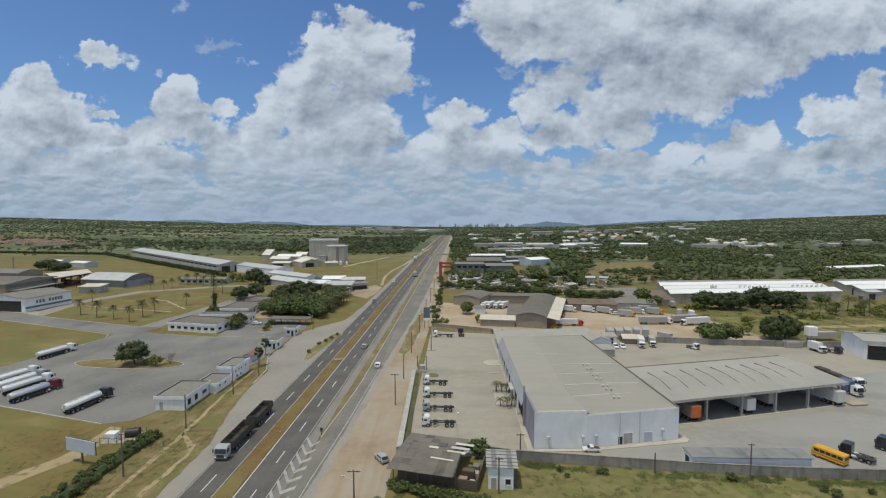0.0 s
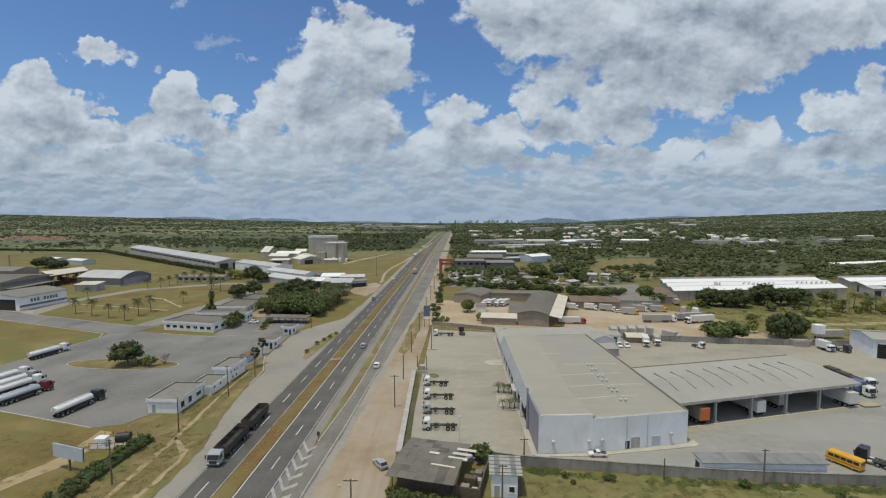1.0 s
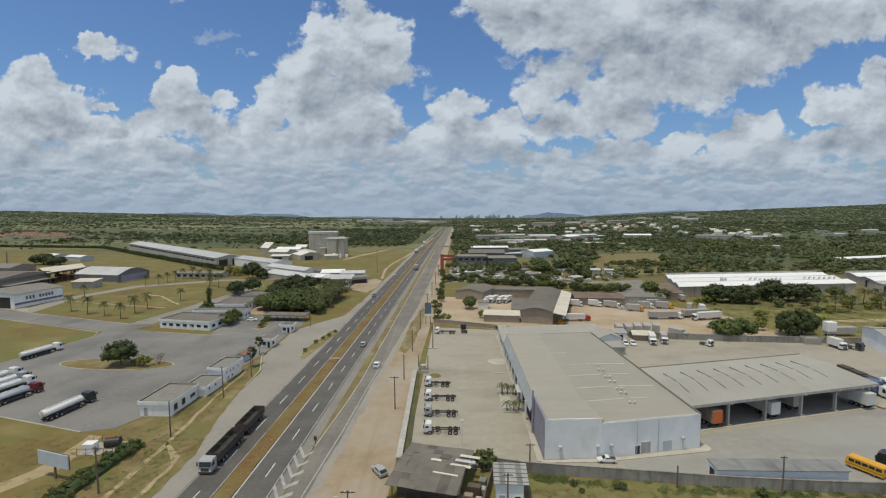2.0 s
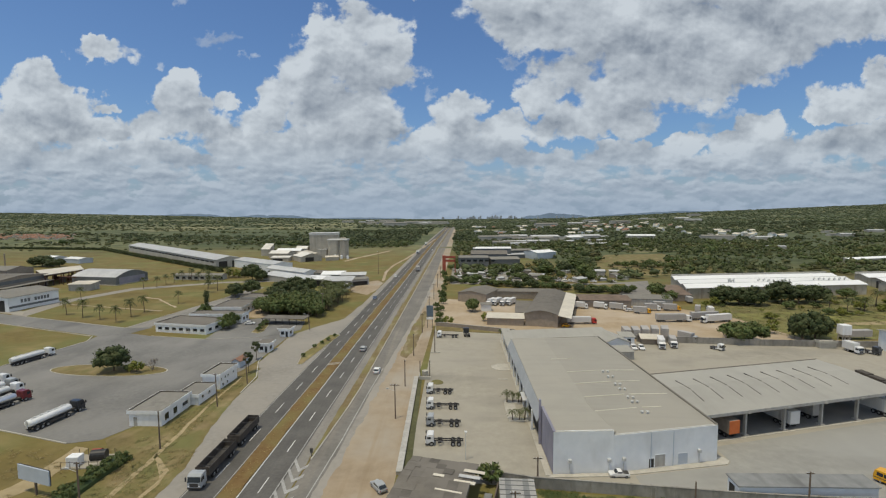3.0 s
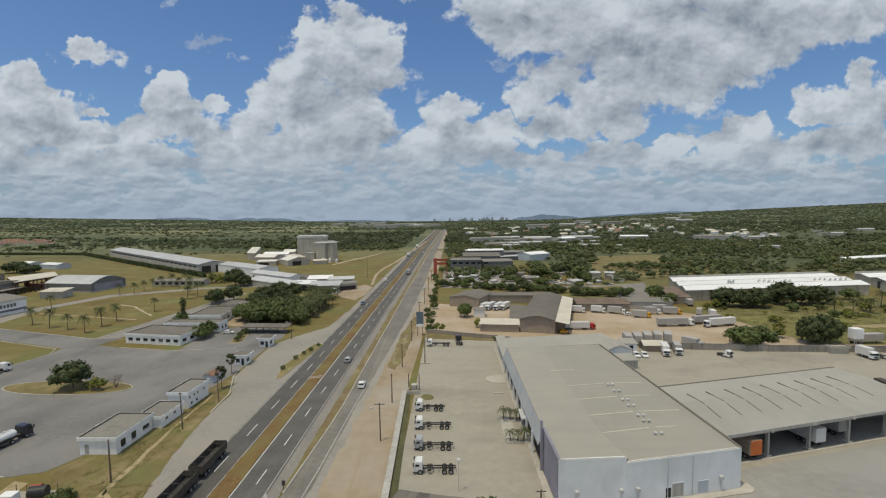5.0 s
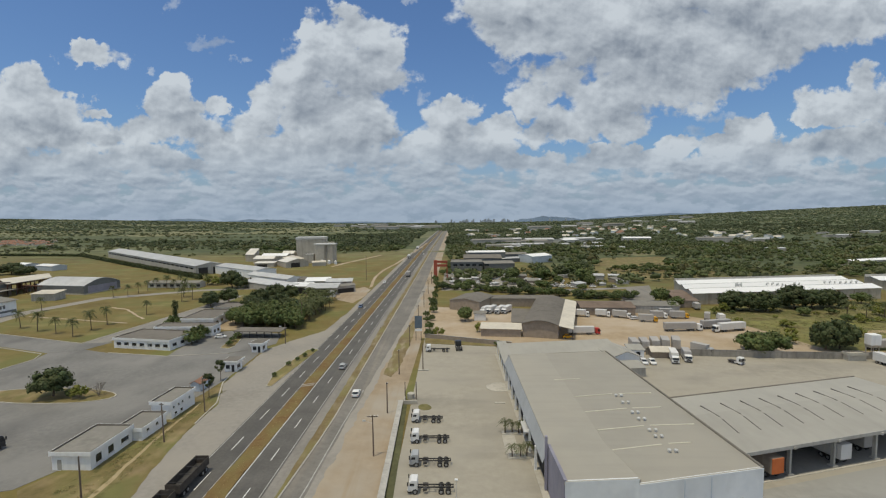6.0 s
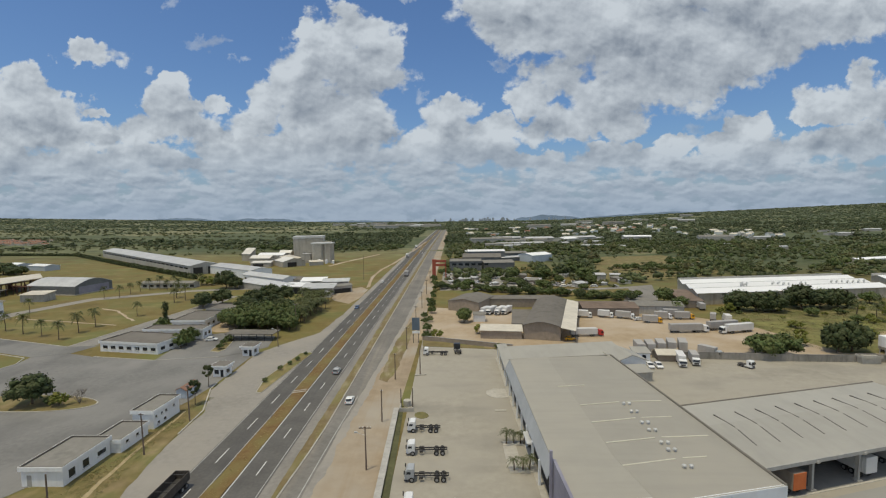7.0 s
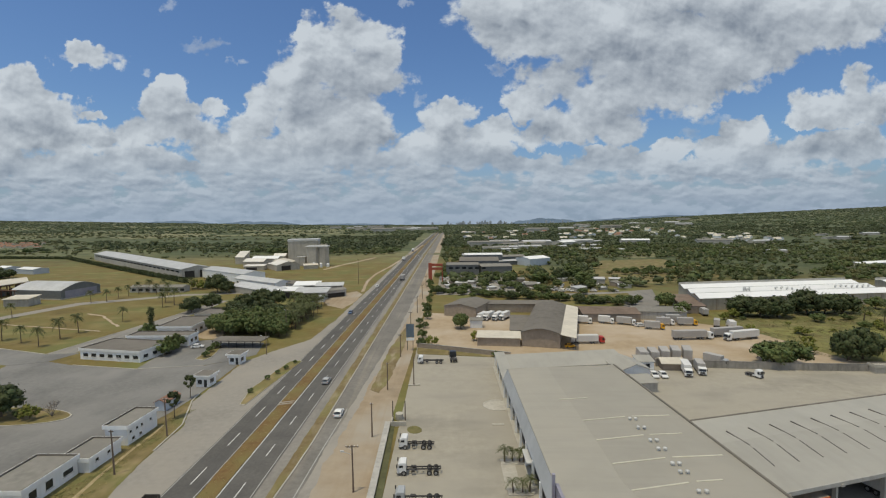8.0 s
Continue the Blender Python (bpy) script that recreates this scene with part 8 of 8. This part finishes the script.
def grow():
    rng = random.Random(31)
    near, mid, far, scrub = [], [], [], []
    for y0, y1, step, bucket, rad, hgt in ((300, 680, 8.2, near, (3.6, 6.4), (4.2, 7.6)), (680, 1400, 12.5, mid, (5.0, 8.4), (3.8, 6.2))):
        y = y0
        while y < y1:
            reach = y * 1.0 + 80
            x = -reach
            while x < reach:
                px, py = x + rng.uniform(-0.6, 0.6) * step, y + rng.uniform(-0.6, 0.6) * step
                w = wooded(px, py)
                if rng.random() < w:
                    k = rng.random()
                    big = 0.75 + 0.6 * max(0.0, noise.noise(Vector((px / 60, py / 60, 5.1)))) + (0.5 if rng.random() < 0.06 else 0.0)
                    row = (px, py, (rad[0] + (rad[1] - rad[0]) * k) * big, (hgt[0] + (hgt[1] - hgt[0]) * rng.random()) * big)
                    (scrub if w < 0.45 or (px < -260 and rng.random() < 0.6) else bucket).append(row)
                x += step
            y += step
    # far off the woods stand in belts with fields between
    y = 1400
    while y < 4650:
        gap = 34 + (y - 1400) * 0.018
        pace = 9.0 + (y - 1400) * 0.0042
        reach = y * 0.98 + 80
        x = -reach
        while x < reach:
            px, py = x + rng.uniform(-0.5, 0.5) * pace, y + rng.uniform(-0.5, 0.5) * gap
            w = 0.42 + 0.75 * noise.noise(Vector((px / 520, py / 190, 4.4))) + 0.5 * noise.noise(Vector((px / 150, py / 90, 8.8)))
            if px > 0:
                w += 0.22
            if rng.random() < w:
                k = rng.uniform(0.6, 1.35)
                far.append((px, py, pace * 0.78 * k, 4.6 * k))
            x += pace
        y += gap
    kinds = ([], [], [])
    for row in near:
        n = noise.noise(Vector((row[0] / 38, row[1] / 38, 21.0))) + rng.uniform(-0.35, 0.35)
        kinds[0 if n < 0.08 else 1 if n < 0.36 else 2].append(row)
    for k, (label, leaf) in enumerate((("dark green woodland with gaps", "leaf_wood"), ("green woodland and orchards", "leaf_mid"), ("olive and yellow-green trees in the woods", "leaf_olive"))):
        sprays("woodland", label, leaf, kinds[k], 1 + 10 * k, 6, 14, 0.17)
    sprays("woodland", "distant green woods in broken patches", "leaf_far", mid, 2, 5, 8, 0.24)
    lumps("woodland", "far dark woods rolling to the horizon", "leaf_far", far, 3, 2)
    sprays("scrubland", "olive scrub and scattered bushes", "leaf_scrub", [(x, y, r * 0.75, h * 0.6) for x, y, r, h in scrub], 4, 3, 8, 0.24, "scrub")


grow()


def hedge(name, label, pts, w, h, leaf, seed, size=0.3):
    """A clipped but shaggy hedge along a line."""
    rng = np.random.default_rng(seed)
    t = thing(name, label, "hedge")
    cs, core = [], bmesh.new()
    for (xa, ya), (xb, yb) in zip(pts, pts[1:]):
        l = math.hypot(xb - xa, yb - ya)
        nx, ny = -(yb - ya) / l, (xb - xa) / l
        n = int(l / (w * 0.06))
        for k in range(n):
            s, o = (k + rng.random()) / n, rng.uniform(-0.5, 0.5)
            cs.append((xa + (xb - xa) * s + nx * o * w * 0.85, ya + (yb - ya) * s + ny * o * w * 0.85, h * (0.25 + 0.6 * rng.random() * (1 - 1.4 * o * o))))
        m = max(2, int(l / 3))
        rings = []
        for k in range(m + 1):
            c = Vector((xa + (xb - xa) * k / m, ya + (yb - ya) * k / m, 0))
            a, b = w * rng.uniform(0.26, 0.34), h * rng.uniform(0.5, 0.66)
            rings.append([core.verts.new(c + Vector((nx * u * a, ny * u * a, v * b))) for u, v in ((-1, -0.05), (-1, 0.6), (-0.5, 1), (0.5, 1), (1, 0.6), (1, -0.05))])
        for p, q in zip(rings, rings[1:]):
            for e in range(5):
                core.faces.new((p[e], p[e + 1], q[e + 1], q[e]))
    v, f = leaf_quads(rng, np.array(cs), min(w, h) * 0.24, 120 if size < 0.5 else 14, size)
    o = new("foliage", fill_mesh("foliage", v, f))
    o.data.materials.append(M[leaf])
    o.parent = t
    part("inner_foliage", core, "leaf_dark", t)
    return t


hedge("hedge", "thick dark green hedge beside the billboard", [(-65.4, 60), (-64.6, 80), (-63.8, 96.5)], 4.4, 2.4, "leaf_mid", 3, 0.2)
hedge("hedge", "long dark hedge along the white warehouse", [(-180, 372), (-300, 470), (-428, 578)], 4.0, 4.0, "leaf_dark", 4, 0.6)
hedge("hedge", "long dark hedge across the pasture", [(-428, 578), (-560, 598), (-720, 612)], 4.0, 3.4, "leaf_dark", 5, 0.6)


rng = random.Random(61)
for k in range(22):
    s = rng.uniform(0.5, 0.85)
    plant(shrub, -9.4 + k * 0.75 + rng.uniform(-0.4, 0.4), 78.4 - k * 0.215 + rng.uniform(-1.2, 0.1), s, rng.uniform(0, 360), s * 0.8, label="bush growing before the old shed")["group"] = "bushes before the old shed"


# weeds and tufts on the open ground near the camera
def tufts(name, label, leaf, zones, count, seed, size):
    rng = np.random.default_rng(seed)
    vs = []
    area = np.array([(x1 - x0) * (y1 - y0) for x0, x1, y0, y1 in zones], float)
    pick = rng.choice(len(zones), count, p=area / area.sum())
    Z = np.array(zones)[pick]
    x, y = rng.uniform(Z[:, 0], Z[:, 1]), rng.uniform(Z[:, 2], Z[:, 3])
    s = size * rng.uniform(0.5, 1.5, count)
    for k in range(5):
        a = rng.uniform(0, 2 * math.pi, count)
        w, h = s * 0.35, s * rng.uniform(0.5, 1.1, count)
        ox, oy = x + rng.normal(size=count) * s * 0.25, y + rng.normal(size=count) * s * 0.25
        base = np.full(count, 0.03)
        vs.append(np.stack([np.stack([ox - np.cos(a) * w, oy - np.sin(a) * w, base], -1), np.stack([ox + np.cos(a) * w, oy + np.sin(a) * w, base], -1),
                            np.stack([ox + np.sin(a) * w * 1.4, oy - np.cos(a) * w * 1.4, base + h], -1)], 1))
    v = np.concatenate(vs).reshape(-1, 3)
    o = new(name, fill_mesh(name, v, np.arange(len(v)).reshape(-1, 3)))
    o.data.materials.append(M[leaf])
    return tagged(o, label, "grass", kind="stuff")


M["straw"] = leafmat("straw_blades", (0.34, 0.27, 0.11), (0.44, 0.35, 0.16))
M["weed"] = leafmat("weed_blades", (0.115, 0.125, 0.038), (0.195, 0.185, 0.066))
M["drystem"] = leafmat("dry_stems", (0.21, 0.17, 0.07), (0.29, 0.23, 0.105))
FIELD = [(14, 60, 50, 83), (60, 125, 45, 80), (-9, 14, 50, 77)]
VERGE = [(-62, -51, 50, 100), (-66, -57, 100, 120), (-62, -58, 120, 150)]
def weed_clumps(name, label, leaf, zones, count, seed, radius, quads=30):
    """Soft low mounds of weeds and grass, thick in some places and thin in others."""
    rng = np.random.default_rng(seed)
    area = np.array([(x1 - x0) * (y1 - y0) for x0, x1, y0, y1 in zones], float)
    cs = []
    while len(cs) < count:
        x0, x1, y0, y1 = zones[rng.choice(len(zones), p=area / area.sum())]
        x, y = rng.uniform(x0, x1), rng.uniform(y0, y1)
        if noise.noise(Vector((x / 6, y / 6, seed))) + 0.35 * noise.noise(Vector((x / 2, y / 2, seed + 3))) > rng.uniform(-0.35, 0.45):
            cs.append((x, y, 0.05))
    v, f = leaf_quads(rng, np.array(cs), radius, quads, radius * 0.2)
    v[:, 2] = 0.05 + np.abs(v[:, 2] - 0.05) * 0.34
    o = new(name, fill_mesh(name, v, f))
    o.data.materials.append(M[leaf])
    return tagged(o, label, "weeds", kind="stuff")


weed_clumps("weeds", "olive weeds growing in patches in the rough field", "weed", FIELD, 1500, 1, 0.75)
weed_clumps("dry_grass", "straw-coloured grass growing in patches in the field", "drystem", FIELD, 900, 2, 0.7)
weed_clumps("weeds", "dark green weeds thick along the foot of the yard wall", "leaf_mid", [(12, 24, 85.2, 87.0), (24, 36, 84.0, 85.8), (36, 50, 82.4, 84.4), (50, 66, 81.4, 83.0), (66, 90, 80.4, 82.2), (90, 130, 78.2, 80.6), (-12, 8, 70, 76)], 300, 3, 0.9, 60)
weed_clumps("weeds", "olive weeds in patches on the verge", "weed", VERGE, 620, 4, 0.5)
weed_clumps("dry_grass", "straw-coloured grass in patches on the verge", "drystem", VERGE + [(-100, -66, 62, 100)], 700, 5, 0.55)
weed_clumps("weeds", "olive scrub grass before the white halls", "weed", [(122, 229, 187, 256)], 1300, 8, 1.3, 14)
weed_clumps("dry_grass", "straw-coloured grass before the white halls", "drystem", [(122, 229, 187, 256)], 900, 9, 1.3, 14)
tufts("dry_tufts", "straw-coloured tufts on the verge", "straw", VERGE, 1200, 3, 0.14)
tufts("dry_tufts", "tufts along the median and separator", "straw", [(-38.9, -36.2, 60, 260), (-26.8, -25.2, 120, 260)], 1600, 7, 0.22)


# ---- far settlement, halls and skyline ----
def cottage(label, walls, roofs, w, d, h):
    return house("house", label, "house", 0, -2000, w, d, h, 0, "gable", walls, roofs, 1.6, group="", over=0.4, z=0)


cot = [cottage("small house with orange tile roof", "creamwall", "tileroof", 9, 7, 3), cottage("small house with pale roof", "white", "creamroof", 10, 8, 3.2), cottage("small house with grey roof", "white", "flatroof", 9, 8, 3)]
halls = [house("hall", "distant hall with pale roof", "hall", 0, -2100, 44, 18, 6, 0, "gable", "greywall", "paleroof", 1.5, z=0), house("hall", "distant hall with grey roof", "hall", 0, -2200, 60, 22, 7, 0, "gable", "greywall", "flatroof", 2, z=0)]
rng = random.Random(5)


def scatter(protos, n, u0, u1, y0, y1, group, smin=0.8, smax=1.4, turn=25):
    for k in range(n):
        y = rng.uniform(y0, y1)
        x = y * rng.uniform(u0, u1)
        s = rng.uniform(smin, smax)
        o = copy_thing(rng.choice(protos), pose(0, 0, 0))
        o.matrix_basis = pose(x, y, land(x, y), 0, 0, rng.uniform(-turn, turn)) @ Matrix.Diagonal((s, s, s * 1.15, 1))
        o["group"] = group


scatter(cot[:2], 40, 0.28, 0.46, 950, 1600, "houses of the far settlement", 0.8, 1.3, 80)
scatter(cot[1:], 20, 0.47, 0.66, 740, 950, "houses among the trees", 0.8, 1.2, 80)
scatter(cot[:1], 84, -0.98, -0.81, 770, 900, "orange-roofed houses on the west", 0.5, 0.9, 80)
scatter(halls, 6, 0.06, 0.20, 620, 800, "distant halls", 0.45, 0.75, 12)
scatter(halls[:1], 6, 0.20, 0.34, 600, 800, "distant halls", 0.3, 0.55, 30)
scatter(halls, 9, 0.50, 0.85, 560, 900, "distant halls in the woods", 0.35, 0.75, 20)
scatter(halls, 18, -0.24, -0.05, 1500, 2600, "distant industrial halls", 0.5, 1.3, 20)
scatter(halls, 14, 0.12, 0.5, 1300, 2800, "distant industrial halls", 0.5, 1.2, 20)
scatter(cot, 24, 0.02, 0.3, 900, 1600, "houses of the far settlement", 0.9, 1.5, 80)
for o in cot + halls:
    o.matrix_basis = pose(o.location.x + 700 + o.location.y * 0.1, 1500, land(700, 1500))

# scrap yard
rng = random.Random(44)
for k in range(40):
    x, y = rng.uniform(-4, 112), rng.uniform(310, 394)
    s = rng.uniform(0.35, 0.85)
    plant(rng.choice((broad_a, broad_b, broad_b)), x, y, s, rng.uniform(0, 360), s * rng.uniform(0.7, 1.0), label="tree standing among scrap and sheds")["group"] = "trees of the scrap yard"
for x, y, s, a in ((46, 358, 1.1, 0), (66, 356, 1.2, 80), (91, 346, 1.3, 200), (92, 376, 1.4, 120), (82, 368, 1.2, 60), (70, 376, 1.1, 20), (101, 390, 1.2, 300), (107, 404, 1.1, 95)):
    plant(broad_c if a % 40 else broad_b, x, y, s, a, s * 0.95, label="large dark tree among the scrap yard sheds")["group"] = "large trees by the scrap yard"
for k in range(26):
    x, y = 134 + k * 2.7 + rng.uniform(-3, 3), 394 + rng.uniform(-3, 16)
    s = rng.uniform(0.5, 0.85)
    plant(broad_b, x, y, s, rng.uniform(0, 360), s * 0.9, label="dense green bush in the clearing")["group"] = "bushes of the clearing"
for x, y, s in ((98.4, 285.8, 0.5), (102.8, 285.6, 0.5)):
    plant(broad_b, x, y, s, x * 9, s)
rng = random.Random(9)
junk = [car("derelict car among scrap", p, 4.1, group="scrap cars") for p in ("cabwhite", "boxgrey", "boxwhite", "creamroof")]
for k, c in enumerate(junk):
    put(c, 6 + 6 * k, 322, 40 * k, 0.0)
for k in range(84):
    x, y = rng.uniform(0, 46), rng.uniform(316, 392)
    if k > 44:
        x, y = rng.uniform(46, 105), rng.uniform(318, 345)
    copy_thing(rng.choice(junk), pose(x, y, 0, 0, 0, rng.uniform(0, 360)))
sheds = [house("shed", "small open shed with grey sheet roof", "shed", 52, 330, 9, 6, 2.8, 10, "lean", "brownwall", "flatroof", 0.6), house("shed", "small shed with pale sheet roof", "shed", 96, 352, 11, 6, 3, -12, "lean", "greywall", "paleroof", 0.6)]
for k in range(22):
    x, y = rng.uniform(2, 112), rng.uniform(312, 372)
    s = rng.uniform(0.45, 0.95)
    o = copy_thing(rng.choice(sheds), pose(0, 0, 0))
    o.matrix_basis = pose(x, y, 0, 0, 0, rng.uniform(-40, 40)) @ Matrix.Diagonal((s, s, s, 1))
    o["group"] = "sheds of the scrap yard"
flat("grass_clearing", [(100, 352), (116, 401), (134, 466), (154, 502), (215, 512), (228, 440), (205, 384), (180, 362), (142, 350)], 0.05, "verge", "yellow-green grass clearing in the woods", "clearing")
flat("scrap_ground", [(-3, 312), (48, 312), (46, 396), (-2, 396)], 0.03, "shoulder", "pale bare ground of the scrap yard", "yard")
flat("side_road", [(60, 304), (108, 313), (111, 319), (60, 311)], 0.04, "old_asphalt", "grey side road behind the tree belt", "road")
flat("clearing", [(88, 268), (106, 268), (113, 284), (127, 325), (110, 319), (104, 300)], 0.045, "old_asphalt", "pale paved patch behind the lorry park", "clearing")
flat("rough_grass", [(118, 186), (230, 180), (230, 258), (121, 258), (122, 224)], 0.035, "scrubgrass", "rough yellow-green grass before the white halls", "grass")


flat("track", [(150, 203), (240, 214), (240, 219), (150, 207.5)], 0.045, "drypath", "pale sandy track through rough grass", "track")
flat("rough_grass", [(124, 226), (215, 236), (215, 256), (124, 248)], 0.04, "greengrass", "greener scrubby grass before the white halls", "grass")
rng = random.Random(77)
for k in range(60):
    x = rng.uniform(120, 234)
    y = rng.uniform(190, 256) if k % 3 else rng.uniform(222, 250)
    s = rng.uniform(0.4, 1.3)
    plant(lime if k % 4 else shrub, x, y, s, rng.uniform(0, 360), s * rng.uniform(0.6, 1.1), label="bush in rough yellow-green grass")["group"] = "bushes in rough grass"


def skyline():
    """Blue far hills and the pale towers of a city at the valley's end. Their colours carry the haze."""
    rng = random.Random(3)
    # haze is put into these base colours: hills blued, towers paled
    M["farhill"] = mat("haze_blue_hills", (0.13, 0.18, 0.25), (0.15, 0.20, 0.27), 0.01, 1.0, bump=0.0, vary=0.08, spec=0.0)
    M["fartower"] = mat("haze_pale_towers", (0.36, 0.39, 0.44), (0.42, 0.45, 0.50), 0.01, 1.0, bump=0.0, vary=0.08, spec=0.0)
    for label, u0, u1, top, seed in (("broad hill on the horizon, blued for haze", 0.135, 0.275, 62, 1), ("low hills on the horizon, blued for haze", -0.46, -0.30, 38, 2), ("low hills on the horizon, blued for haze", -0.62, -0.48, 30, 3), ("low hills on the horizon, blued for haze", -0.28, -0.10, 22, 4), ("low ridge on the horizon, blued for haze", 0.27, 0.52, 26, 5)):
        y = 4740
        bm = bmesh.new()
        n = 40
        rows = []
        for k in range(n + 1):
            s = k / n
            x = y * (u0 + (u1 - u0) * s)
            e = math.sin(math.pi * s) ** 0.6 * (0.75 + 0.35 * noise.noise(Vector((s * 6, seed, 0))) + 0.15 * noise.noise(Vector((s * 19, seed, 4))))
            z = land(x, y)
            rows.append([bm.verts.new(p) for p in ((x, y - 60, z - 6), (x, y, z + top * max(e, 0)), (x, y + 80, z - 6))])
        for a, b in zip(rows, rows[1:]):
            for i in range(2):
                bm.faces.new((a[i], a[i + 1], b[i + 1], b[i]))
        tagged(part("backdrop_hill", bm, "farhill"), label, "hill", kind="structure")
    for k in range(46):
        u = rng.uniform(0.0, 0.13) if k < 32 else rng.uniform(-0.1, 0.3)
        x = 4600 * u
        t = thing("tower_block", "tower block far off in the city, paled for haze", "building", x, 4600, land(x, 4600) - 4, rng.uniform(-20, 20), "city towers")
        w, h = rng.uniform(10, 18), rng.uniform(12, 36) * (1.3 if k in (4, 9) else 1)
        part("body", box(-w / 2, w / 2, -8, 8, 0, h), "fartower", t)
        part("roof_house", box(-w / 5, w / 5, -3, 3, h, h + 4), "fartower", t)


skyline()
